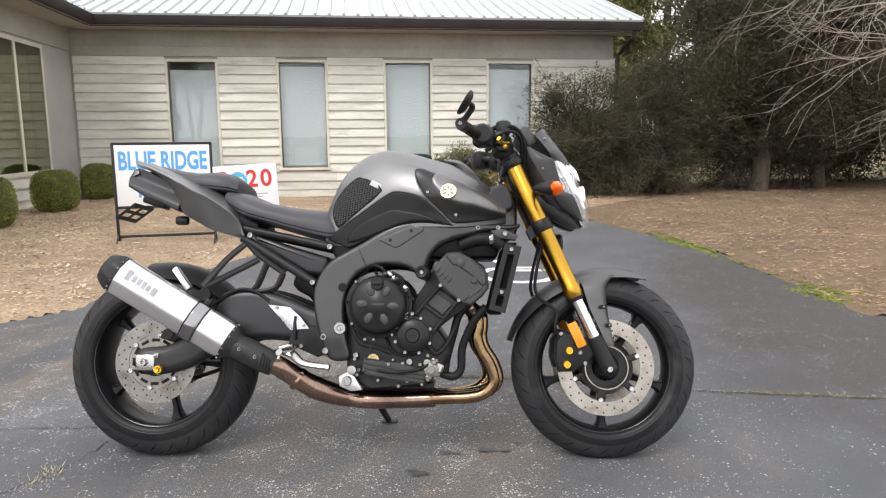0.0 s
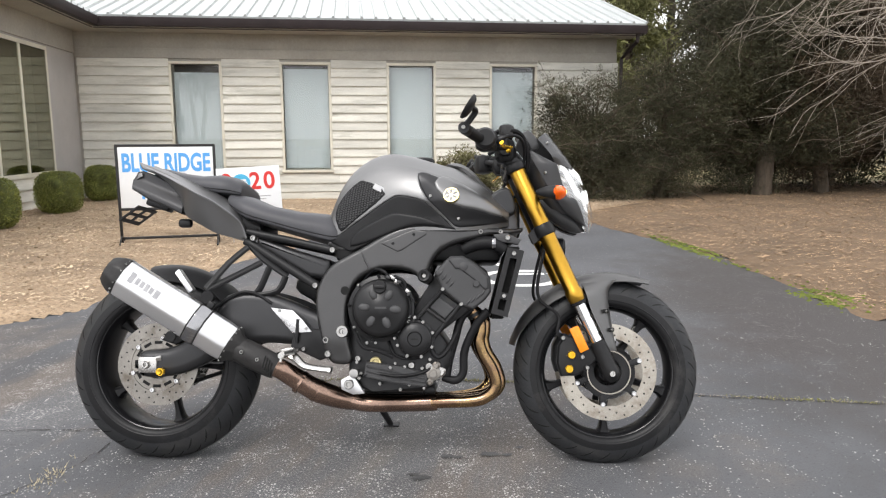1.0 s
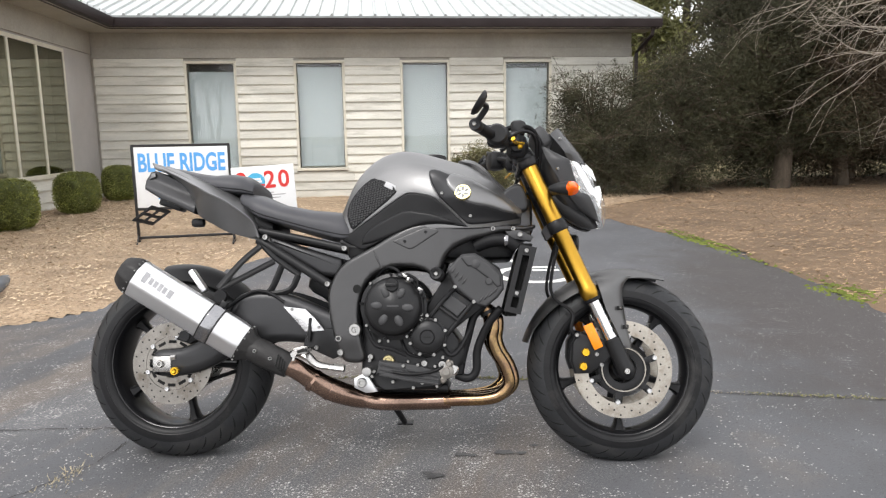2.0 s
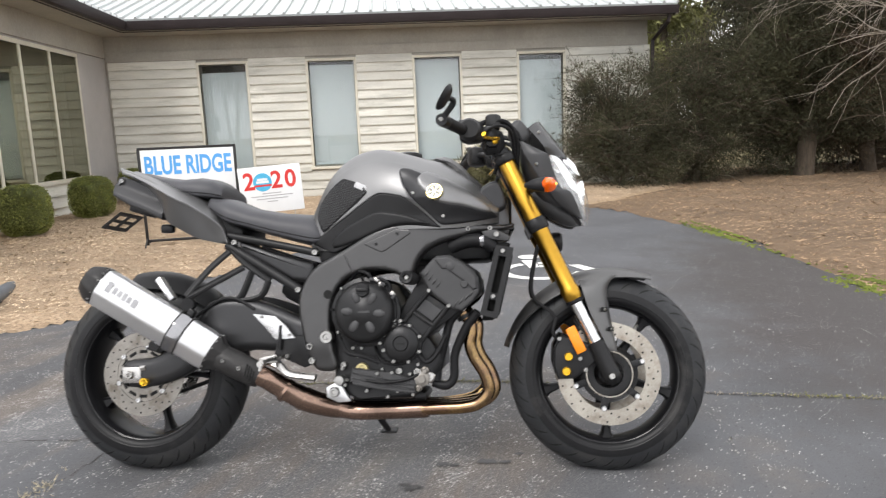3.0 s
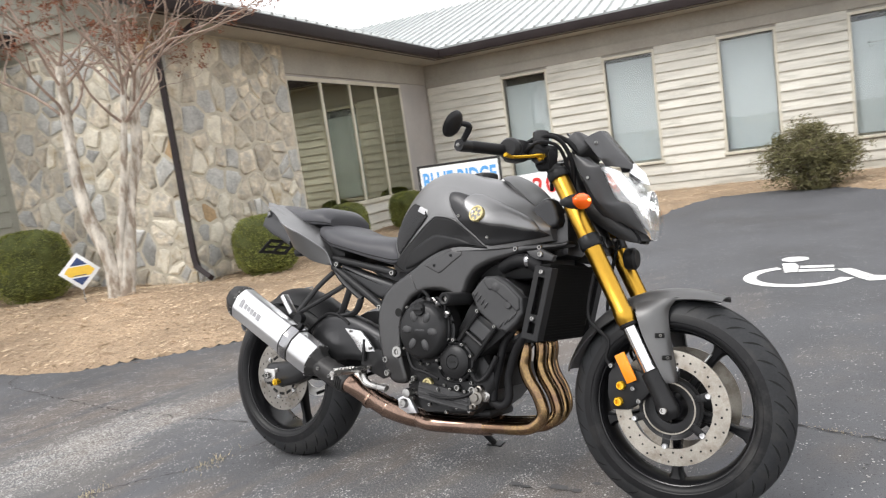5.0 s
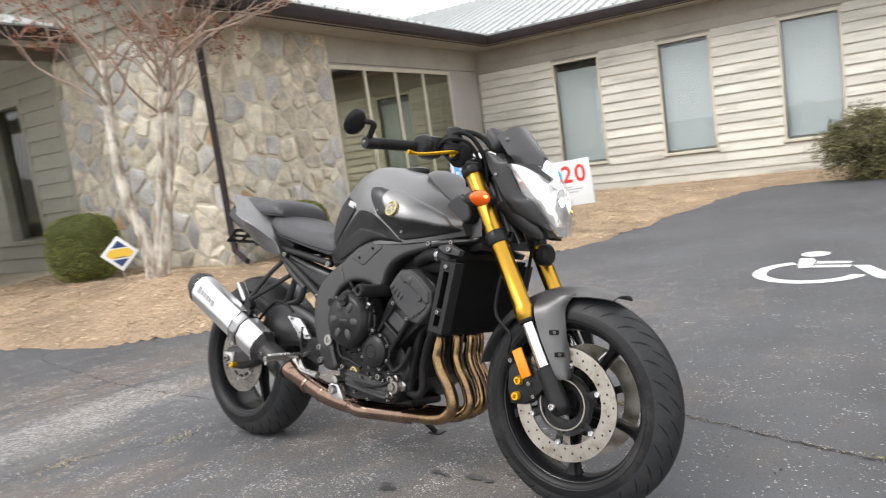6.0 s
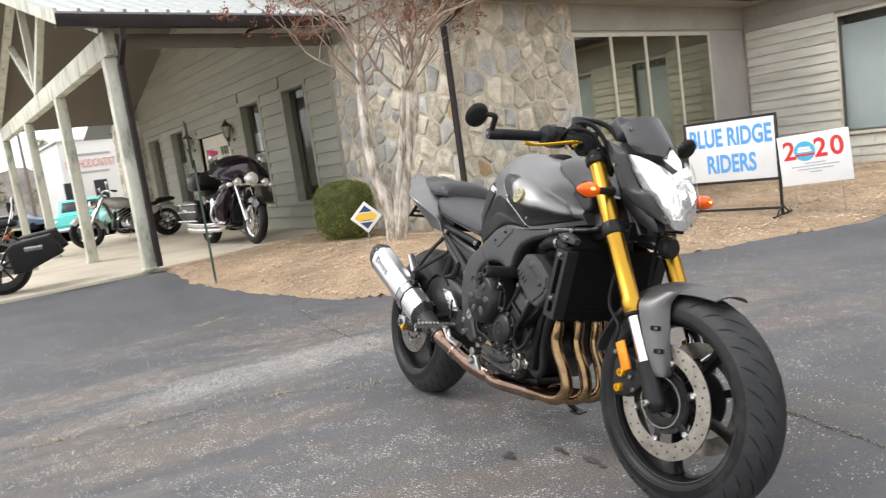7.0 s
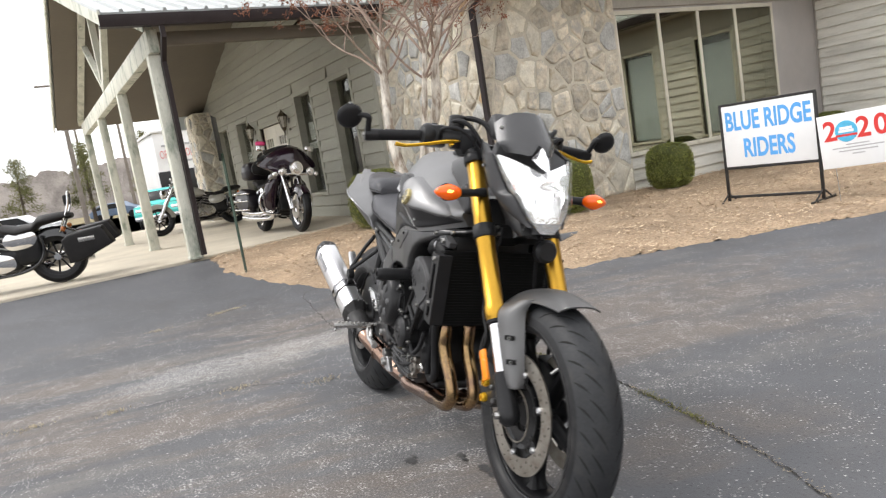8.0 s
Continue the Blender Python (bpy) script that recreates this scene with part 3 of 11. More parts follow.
    share = maths("ADD", maths("MULTIPLY", clump, maths("ADD", 0.06, maths("ADD", maths("MULTIPLY", near, 0.13), maths("MULTIPLY", maths("MAXIMUM", silt_low, maths("MAXIMUM", brown, tracks)), 0.28)))), maths("ADD", maths("MULTIPLY", silt, 0.6), 0.006))
    for scale, size, tint in ((105.0, 0.46, (0.52, 0.51, 0.49)), (190.0, 0.50, (0.42, 0.41, 0.39))):
        v = n.new("ShaderNodeTexVoronoi")
        v.inputs["Scale"].default_value, v.inputs["Randomness"].default_value = scale, 1.0
        l.new(tc.outputs["Object"], v.inputs["Vector"])
        sep = n.new("ShaderNodeSeparateColor")
        l.new(v.outputs["Color"], sep.inputs["Color"])
        chosen = maths("GREATER_THAN", maths("ADD", sep.outputs[0], share), 1.0)
        body = ranged(v.outputs["Distance"], size, size * 0.6)
        colour = lay(colour, tint, maths("MULTIPLY", maths("MULTIPLY", chosen, body), maths("ADD", 0.45, maths("MULTIPLY", sep.outputs[1], 0.55))))
    colour = lay(colour, (0.020, 0.020, 0.022), ranged(cloud(85.0, 3), 0.58, 0.68, 0.6))
    l.new(colour, p.inputs["Base Color"])
    return m


M["asphalt"] = asphalt_material()
M["lawn"] = surf("winter_lawn", (0.23, 0.185, 0.10), 0.95, var=0.3, scale=0.5, fine=14, bump=0.6, depth=0.03, stain=(0.13, 0.15, 0.05), stain_scale=0.35, stain_at=0.58)


def sheet(name, xs, ys, height, material, label, kind="structure"):
    verts = [(x, y, height(x, y)) for x in xs for y in ys]
    w = len(ys)
    faces = [(i * w + j, (i + 1) * w + j, (i + 1) * w + j + 1, i * w + j + 1) for i in range(len(xs) - 1) for j in range(w - 1)]
    return raw_mesh(name, verts, faces, material, None, label, kind, smooth=1)


far = [-900, -300, -120, -60]
sheet("ground", far + list(range(-40, 41, 8)) + [60, 120, 300, 900], far + list(range(-40, 41, 8)) + [60, 120, 300, 900], lambda x, y: -0.06, M["lawn"], "dry winter lawn reaching to the horizon")
sheet("car_park", [-70, -45, -28, -24, -22.4, -20.8, -19.2, -17.6, -14] + [round(-10 + 0.4 * i, 2) for i in range(36)], [-60, -30, -15, -8] + [round(-4 + 0.5 * i, 2) for i in range(31)], lambda x, y: lot_height(x, y), M["asphalt"], "worn grey asphalt car park with pale aggregate")


def inside(poly, x, y):
    """Which of many points lie inside a polygon."""
    hit = np.zeros(len(x), bool)
    for (x0, y0), (x1, y1) in zip(poly, poly[1:] + poly[:1]):
        cross = (y0 > y) != (y1 > y)
        if y0 != y1:
            hit ^= cross & (x < (x1 - x0) * (y - y0) / (y1 - y0) + x0)
    return hit


def edge_distance(poly, x, y):
    d = np.full(len(x), 1e9)
    for (x0, y0), (x1, y1) in zip(poly, poly[1:] + poly[:1]):
        ex, ey = x1 - x0, y1 - y0
        t = np.clip(((x - x0) * ex + (y - y0) * ey) / (ex * ex + ey * ey), 0, 1)
        d = np.minimum(d, np.hypot(x - x0 - t * ex, y - y0 - t * ey))
    return d


def lumps(x, y, s):
    return noise.noise(Vector((x * s, y * s, 3.7)))


def bed(name, poly, step, lift, material, label, rough, mound=None):
    """A planted bed with a ragged rim, heaped a little towards its middle."""
    px, py = [p[0] for p in poly], [p[1] for p in poly]
    xs, ys = np.arange(min(px) - step, max(px) + step, step), np.arange(min(py) - step, max(py) + step, step)
    gx, gy = [a.ravel() for a in np.meshgrid(xs, ys, indexing="ij")]
    wob = np.array([lumps(a, b, 3.1) for a, b in zip(gx, gy)])
    ok, d = inside(poly, gx, gy), edge_distance(poly, gx, gy)
    d = np.where(ok, d, -d) + 0.10 * wob
    z = np.array([lot_height(a, b) for a, b in zip(gx, gy)]) + np.clip(d / 0.16, 0, 1) * 0.020 + lift * np.clip(d / 1.6, 0, 1)
    z += np.array([rough * (lumps(a, b, 7.0) + 0.6 * lumps(a, b, 17.0)) for a, b in zip(gx, gy)]) * np.clip(d / 0.15, 0, 1)
    if mound:
        z += mound[2] * np.exp(-((gx - mound[0]) ** 2 + (gy - mound[1]) ** 2) / (2 * mound[3] ** 2)) * np.clip(d / 0.4, 0, 1)
    z -= 0.3 * np.clip(-d, 0, 0.1)
    w, keep = len(ys), d > -0.05
    use = [(i * w + j, (i + 1) * w + j, (i + 1) * w + j + 1, i * w + j + 1) for i in range(len(xs) - 1) for j in range(w - 1) if keep[i * w + j] and keep[(i + 1) * w + j] and keep[(i + 1) * w + j + 1] and keep[i * w + j + 1]]
    seen = sorted({k for f in use for k in f})
    at = {k: i for i, k in enumerate(seen)}
    ob = raw_mesh(name, [(gx[k], gy[k], z[k]) for k in seen], [tuple(at[k] for k in f) for f in use], material, None, label, "structure", smooth=1)

    def height(x, y):
        i, j = int(round((x - xs[0]) / step)), int(round((y - ys[0]) / step))
        i, j = min(max(i, 0), len(xs) - 1), min(max(j, 0), w - 1)
        return float(z[i * w + j])

    return ob, height


BED = [(-6.95, 3.12), (-5.8, 2.98), (-4.6, 3.0), (-3.4, 3.22), (-2.7, 3.55), (-2.1, 4.2), (-1.7, 4.65), (-1.38, 5.38), (-0.96, 6.19), (-0.56, 6.9), (-0.2, 8.5), (0.1, 9.8), (0.5, 10.75), (1.2, 10.9), (2.0, 10.6), (2.6, 9.6), (3.2, 9.2), (4.2, 10.5), (5.2, 11.5), (5.2, 12.7), (-4.5, 12.7), (-4.5, 6.1), (-7.7, 6.1)]
LITTER = [(3.9, -2.0), (3.35, 1.0), (3.1, 3.2), (3.13, 4.2), (3.24, 5.1), (3.28, 6.6), (3.05, 8.0), (2.75, 9.3), (3.6, 10.2), (5.0, 11.4), (5.4, 14.5), (16.0, 16.0), (20.0, 6.0), (12.0, -2.5)]
mulch_bed, bed_height = bed("mulch_bed", BED, 0.07, 0.07, M["mulch"], "planting bed of weathered pine bark mulch", 0.006, (-4.0, 4.75, 0.13, 0.6))
litter_bed, litter_height = bed("leaf_litter_bed", LITTER, 0.10, 0.05, M["leaf_litter"], "strip of brown leaf litter and pine straw under the trees", 0.005)


def scatter(name, poly, height, count, length, width, material, label, seed, near):
    """Loose flakes lying on a bed, thickest near a given place."""
    rng = np.random.default_rng(seed)
    px, py = [p[0] for p in poly], [p[1] for p in poly]
    x, y = rng.uniform(min(px), max(px), count * 4), rng.uniform(min(py), max(py), count * 4)
    ok = inside(poly, x, y) & (rng.random(count * 4) < np.clip(5.5 / (1.0 + np.hypot(x - near[0], y - near[1])), 0.12, 1))
    x, y = x[ok][:count], y[ok][:count]
    verts, faces = [], []
    for a, b in zip(x, y):
        n0, way, roll = len(verts), rng.uniform(0, 6.283), rng.uniform(-0.5, 0.5)
        ln, wd = length * rng.uniform(0.5, 1.5), width * rng.uniform(0.5, 1.6)
        u, v = Vector((math.cos(way), math.sin(way), roll * 0.5)) * ln, Vector((-math.sin(way), math.cos(way), roll)) * wd
        c = Vector((a, b, height(a, b) + 0.010 + rng.uniform(0, 0.012)))
        top = Vector((0, 0, 0.3 * wd))
        verts += [c - u, c + v * 0.8 - u * 0.3 + top, c + u, c - v + u * 0.2]
        faces.append((n0, n0 + 3, n0 + 2, n0 + 1))
    return tagged(raw_mesh(name, verts, faces, material), label, "ground cover", kind="stuff")


scatter("wood_chips", BED, bed_height, 36000, 0.018, 0.0055, M["chips"], "loose pale bark chips strewn over the mulch", 3, (-2.5, 5.0))
scatter("fallen_leaves", LITTER, litter_height, 56000, 0.024, 0.0045, M["dead_leaf"], "fallen brown leaves and pine straw under the trees", 4, (3.6, 6.0))


def moss_strip():
    rng = np.random.default_rng(8)
    verts, faces = [], []
    for cx, cy, w, h, k in ((3.27, 6.55, 0.035, 0.36, 420), (3.18, 4.25, 0.07, 0.14, 260), (3.24, 5.4, 0.03, 0.5, 40)):
        for _ in range(k):
            x, y = rng.normal(cx, w), rng.normal(cy, h)
            z, s, a = max(litter_height(x, y), lot_height(x, y)), rng.uniform(0.006, 0.016), rng.uniform(0, 6.28)
            n0 = len(verts)
            c, u = Vector((x, y, z)), Vector((math.cos(a), math.sin(a), 0)) * s
            v = Vector((-u.y, u.x, 0))
            verts += [c - u - v, c + u - v, c + u + v, c - u + v, c + Vector((0, 0, s * 0.8))]
            faces += [(n0, n0 + 1, n0 + 4), (n0 + 1, n0 + 2, n0 + 4), (n0 + 2, n0 + 3, n0 + 4), (n0 + 3, n0, n0 + 4)]
    tagged(raw_mesh("moss", verts, faces, M["moss"]), "bright green moss along the asphalt edge", "moss", kind="stuff")


moss_strip()


def ribbon(points, width, lift, seed, jag=0.03, steps=9, gaps=0.0):
    """A thin ragged strip on the asphalt."""
    rng = random.Random(seed)
    pts = curve_through([(x, y, 0) for x, y in points], steps)
    verts, faces = [], []
    for i, q in enumerate(pts):
        way = (pts[min(i + 1, len(pts) - 1)] - pts[max(i - 1, 0)]).normalized()
        side = Vector((-way.y, way.x, 0))
        q = q + side * rng.uniform(-jag, jag)
        w = width * rng.uniform(0.35, 1.3)
        for s in (-1, 1):
            e = q + side * w * s
            verts.append((e.x, e.y, lot_height(e.x, e.y) + lift))
        if i and rng.random() > gaps:
            faces.append((2 * i - 2, 2 * i - 1, 2 * i + 1, 2 * i))
    return verts, faces


CRACKS = [([(-0.3, 3.12), (0.36, 3.04), (0.74, 2.95), (1.07, 2.85), (1.5, 2.68), (2.15, 2.50), (3.0, 2.3)], 0.0036), ([(-3.40, 3.24), (-3.30, 3.06), (-2.85, 2.94), (-2.14, 2.80), (-1.6, 2.73), (-0.91, 2.66)], 0.0028), ([(-2.3, -0.4), (-2.0, 0.35), (-1.69, 1.01), (-1.52, 1.39), (-1.27, 1.96), (-0.94, 2.28), (-0.80, 2.62)], 0.0022), ([(-3.2, 1.3), (-3.28, 1.72), (-3.40, 2.45), (-3.6, 2.9)], 0.0025)]


def cracks():
    for k, (pts, w) in enumerate(CRACKS):
        v, f = ribbon(pts, w, 0.004, k, 0.010, 30, 0.03 if k == 0 else 0.22)
        tagged(raw_mesh("asphalt_crack", v, f, M["crack"]), "thin dark crack running through the asphalt", "crack", kind="structure")
    rng = random.Random(5)
    for name, label, mat, count, tall, broad in (("crack_weeds", "yellow-green weeds growing in the asphalt cracks", "grass", 1300, 0.012, 0.0024), ("crack_litter", "pale grit and straw bits caught in the asphalt crack", "litter_bits", 900, 0.004, 0.0032), ("dry_grass", "straw-coloured dry grass tufts along the cracks", "straw", 560, 0.020, 0.0022)):
        verts, faces = [], []
        for _ in range(count):
            pts, w = CRACKS[rng.choice((0, 0, 0, 0, 0) if mat != "straw" else (2, 2, 3, 3, 0))]
            k = rng.randrange(len(pts) - 1)
            t = rng.random()
            x, y = pts[k][0] + (pts[k + 1][0] - pts[k][0]) * t, pts[k][1] + (pts[k + 1][1] - pts[k][1]) * t
            if mat == "straw":
                spots = [(-1.69, 1.01), (-1.52, 1.39), (-1.27, 1.96), (-0.94, 2.27), (-3.38, 2.36), (-3.40, 2.50), (-3.30, 1.9)]
                x, y = spots[rng.randrange(len(spots))]
                x, y = x + rng.gauss(0, 0.020), y + rng.gauss(0, 0.045)
            elif lumps(x, y, 3.0) < (0.10 if mat == "grass" else -0.3):
                continue
            x, y = x + rng.gauss(0, 0.010), y + rng.gauss(0, 0.010)
            n0, a, h = len(verts), rng.uniform(0, 6.28), rng.uniform(0.2, 1.0) * tall
            u = Vector((math.cos(a), math.sin(a), 0)) * broad
            c = Vector((x, y, lot_height(x, y) + 0.002))
            lean = Vector((rng.gauss(0, 0.5), rng.gauss(0, 0.5), 1)) * h
            verts += [c - u + Vector((0, 0, 0.003)), c + u + Vector((0, 0, 0.003)), c + lean + Vector((0, 0, 0.003))]
            faces.append((n0, n0 + 1, n0 + 2))
        tagged(raw_mesh(name, verts, faces, M[mat]), label, "weeds", kind="stuff")


M["litter_bits"] = surf("crack_litter", (0.40, 0.34, 0.24), 0.85, var=0.4, scale=60, bump=0)
M["straw"] = surf("dry_straw", (0.46, 0.40, 0.27), 0.85, var=0.3, scale=8, bump=0)
cracks()


def oil_stains():
    for k, (x, y, r) in enumerate(((0.24, 2.125, 0.020), (0.215, 2.15, 0.012), (0.34, 2.265, 0.016), (0.38, 2.255, 0.012), (0.49, 2.262, 0.022), (0.545, 2.25, 0.012), (0.60, 2.30, 0.010))):
        rng = random.Random(k)
        n = 22
        rim = [(x + r * 1.7 * rng.uniform(0.55, 1.15) * math.cos(6.283 * i / n), y + r * 0.9 * rng.uniform(0.55, 1.15) * math.sin(6.283 * i / n), 0.004) for i in range(n)]
        tagged(raw_mesh("oil_stain", rim, [tuple(range(n))], M["oil"]), "dark oil spot on the asphalt", "stain", "oil spots", "structure")


M["oil"] = surf("oil_spot", (0.050, 0.049, 0.050), 0.5, var=0.3, scale=20, fine=200, bump=0.5)
oil_stains()


def wash_line():
    """Faded remains of a painted bay line and pale silt tracks."""
    for k, (pts, w) in enumerate((([(1.70, 3.55), (1.56, 3.1), (1.40, 2.66), (1.30, 2.2)], 0.010), ([(1.95, 4.9), (1.85, 4.2), (1.74, 3.7)], 0.009), ([(-3.22, 1.62), (-3.29, 1.95), (-3.42, 2.47)], 0.016))):
        rng, line = random.Random(20 + k), curve_through([(x, y, 0) for x, y in pts], 40)
        v, f = [], []
        for _ in range(190):
            q = rng.choice(line) + Vector((rng.gauss(0, w * 0.9), rng.gauss(0, w * 1.6), 0))
            if lumps(q.x * 2, q.y * 2, 5.0) < rng.uniform(-0.35, 0.25):
                continue
            n0, a, s = len(v), rng.uniform(0, 6.28), rng.uniform(0.0015, 0.006)
            z = lot_height(q.x, q.y) + 0.004
            v += [(q.x + s * rng.uniform(0.5, 1.2) * math.cos(a + 1.257 * i), q.y + s * rng.uniform(0.5, 1.2) * math.sin(a + 1.257 * i), z) for i in range(5)]
            f.append(tuple(range(n0, n0 + 5)))
        tagged(raw_mesh("worn_line", v, f, M["worn_paint"]), "worn traces of an old painted bay line", "road marking", kind="structure")


M["worn_paint"] = surf("worn_paint", (0.40, 0.39, 0.365), 0.8, var=0.3, scale=12, fine=190, bump=0.6, stain=(0.11, 0.11, 0.112), stain_scale=16, stain_at=0.5)
wash_line()


def wheelchair_mark():
    """The painted access symbol, lying flat on the asphalt."""
    m = thing("wheelchair_symbol", pose(1.36, 5.42, 0.0, 0, 0, -8), "white painted wheelchair symbol on the asphalt", "road marking", kind="structure")
    bm = bmesh.new()
    ring, c = [], (-0.02, -0.17)
    for i in range(31):
        a = radians(118 + 225 * i / 30)
        ring.append((math.cos(a), math.sin(a)))
    for (a0, b0), (a1, b1) in zip(ring, ring[1:]):
        q = [(c[0] + 0.33 * a0, c[1] + 0.33 * b0), (c[0] + 0.33 * a1, c[1] + 0.33 * b1), (c[0] + 0.25 * a1, c[1] + 0.25 * b1), (c[0] + 0.25 * a0, c[1] + 0.25 * b0)]
        bm.faces.new([bm.verts.new((x, y, 0.004)) for x, y in q])
    part("wheel_arc", bm, M["paint_white"], m, smooth=0)
    for name, pts in (("torso", [(-0.16, 0.25), (-0.11, -0.07), (-0.035, -0.05), (-0.045, 0.16), (-0.08, 0.26)]), ("arm", [(-0.03, 0.07), (0.17, 0.07), (0.17, 0.145), (-0.035, 0.15)]), ("lap", [(-0.03, -0.05), (0.18, -0.05), (0.18, 0.025), (-0.03, 0.03)]), ("lower_leg", [(0.19, 0.01), (0.33, -0.30), (0.40, -0.21), (0.275, 0.015)]), ("foot", [(0.335, -0.305), (0.38, -0.37), (0.53, -0.33), (0.53, -0.25), (0.405, -0.215)])):
        bm = bmesh.new()
        bm.faces.new([bm.verts.new((x, y, 0.0045)) for x, y in pts])
        part(name, bm, M["paint_white"], m, smooth=0)
    bm = bmesh.new()
    bm.faces.new([bm.verts.new((-0.09 + 0.090 * math.cos(6.283 * i / 20), 0.40 + 0.095 * math.sin(6.283 * i / 20), 0.0045)) for i in range(20)])
    part("disc", bm, M["paint_white"], m, smooth=0)


wheelchair_mark()

# ---- building ----
NORTH, WEST, ENTRY = 12.58, -4.41, 6.0


def holed_wall(name, u0, u1, z0, z1, holes, at, material, label, thick=0.2):
    """A wall with openings that go through it. at(u, d, z) gives the place of a point d behind the face."""
    bm = bmesh.new()
    us = sorted({u0, u1, *(h[0] for h in holes), *(h[1] for h in holes)})
    for a, b in zip(us, us[1:]):
        cuts = sorted((h[2], h[3]) for h in holes if h[0] <= a and h[1] >= b)
        z, runs = z0, []
        for lo, hi in cuts:
            runs.append((z, lo))
            z = hi
        runs.append((z, z1))
        for lo, hi in runs:
            if hi - lo > 1e-3:
                v = [bm.verts.new(at(u, d, zz)) for u in (a, b) for d in (0, thick) for zz in (lo, hi)]
                for f in ((0, 1, 3, 2), (4, 6, 7, 5), (0, 4, 5, 1), (2, 3, 7, 6), (1, 5, 7, 3), (0, 2, 6, 4)):
                    bm.faces.new([v[i] for i in f])
    return part(name, bm, material, None, label, 0, "structure")


def on_north(u, d, z):
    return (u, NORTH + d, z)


def on_west(u, d, z):
    return (WEST - d, u, z)


def on_entry(u, d, z):
    return (u, ENTRY + d, z)


N_WINDOWS = [(-2.885 + 1.806 * k, -2.118 + 1.806 * k, 0.53, 2.30) for k in range(4)]
W_WINDOW = (8.20, 11.45, 0.60, 2.37)
E_WINDOWS = [(-8.70, -7.92, 0.66, 2.46), (-10.42, -9.62, 0.66, 2.46), (-14.46, -13.60, 0.66, 2.42), (-16.2, -15.3, 0.66, 2.42)]
E_DOOR = (-12.78, -11.18, 0.22, 2.12)
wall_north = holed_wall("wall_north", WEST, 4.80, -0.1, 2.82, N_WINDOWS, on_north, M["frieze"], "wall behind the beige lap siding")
wall_west = holed_wall("wall_west", ENTRY + 0.2, NORTH, -0.1, 2.82, [W_WINDOW], on_west, M["stucco"], "grey rendered wing wall with a wide window")
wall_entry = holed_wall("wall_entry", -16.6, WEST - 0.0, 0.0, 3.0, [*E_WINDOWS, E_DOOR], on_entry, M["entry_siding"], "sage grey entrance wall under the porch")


def gable(name, along, z0, half, peak, at, material, label, thick=0.2):
    bm = bmesh.new()
    tri = [(along - half, z0), (along + half, z0), (along, peak)]
    f = [[bm.verts.new(at(u, d, z)) for u, z in tri] for d in (0, thick)]
    bm.faces.new(f[0])
    bm.faces.new(f[1][::-1])
    for k in range(3):
        bm.faces.new((f[0][k], f[1][k], f[1][(k + 1) % 3], f[0][(k + 1) % 3]))
    return part(name, bm, material, None, label, 0, "structure")


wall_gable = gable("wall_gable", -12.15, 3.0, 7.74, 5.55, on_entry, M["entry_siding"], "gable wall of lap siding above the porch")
wall_east = holed_wall("wall_east", NORTH + 0.2, 22.0, -0.1, 2.82, [], lambda u, d, z: (4.8 - d, u, z), M["frieze"], "end wall of the building")
wall_back = holed_wall("wall_back", -20.0, 4.6, -0.1, 2.82, [], lambda u, d, z: (u, 22.0 - d, z), M["frieze"], "rear wall of the building")
wall_far = holed_wall("wall_far", ENTRY + 0.2, 21.8, -0.1, 2.82, [], lambda u, d, z: (-19.9 + d, u, z), M["frieze"], "far wall of the building")
bm = bmesh.new()
box(bm, (-12.0, 13.9, 0.0), (15.0, 15.6, 0.1))
part("floor", bm, M["concrete"], None, "plain floor inside the building", 0, "structure")


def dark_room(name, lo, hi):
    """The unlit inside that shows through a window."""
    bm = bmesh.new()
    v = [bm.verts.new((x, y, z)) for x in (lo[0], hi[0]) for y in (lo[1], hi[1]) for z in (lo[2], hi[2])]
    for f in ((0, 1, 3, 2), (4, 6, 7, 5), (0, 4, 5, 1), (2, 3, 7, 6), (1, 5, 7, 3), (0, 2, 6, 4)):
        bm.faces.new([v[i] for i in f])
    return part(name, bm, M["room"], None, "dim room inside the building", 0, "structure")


def strip_box(lo, hi, bevel=0.004):
    bm = bmesh.new()
    return box(bm, [(a + b) / 2 for a, b in zip(lo, hi)], [abs(b - a) for a, b in zip(lo, hi)], bevel, None, 1)


def oriented(at, u0, u1, d0, d1, z0, z1, bevel=0.004):
    a, b = at(u0, d0, z0), at(u1, d1, z1)
    return strip_box([min(p, q) for p, q in zip(a, b)], [max(p, q) for p, q in zip(a, b)], bevel)


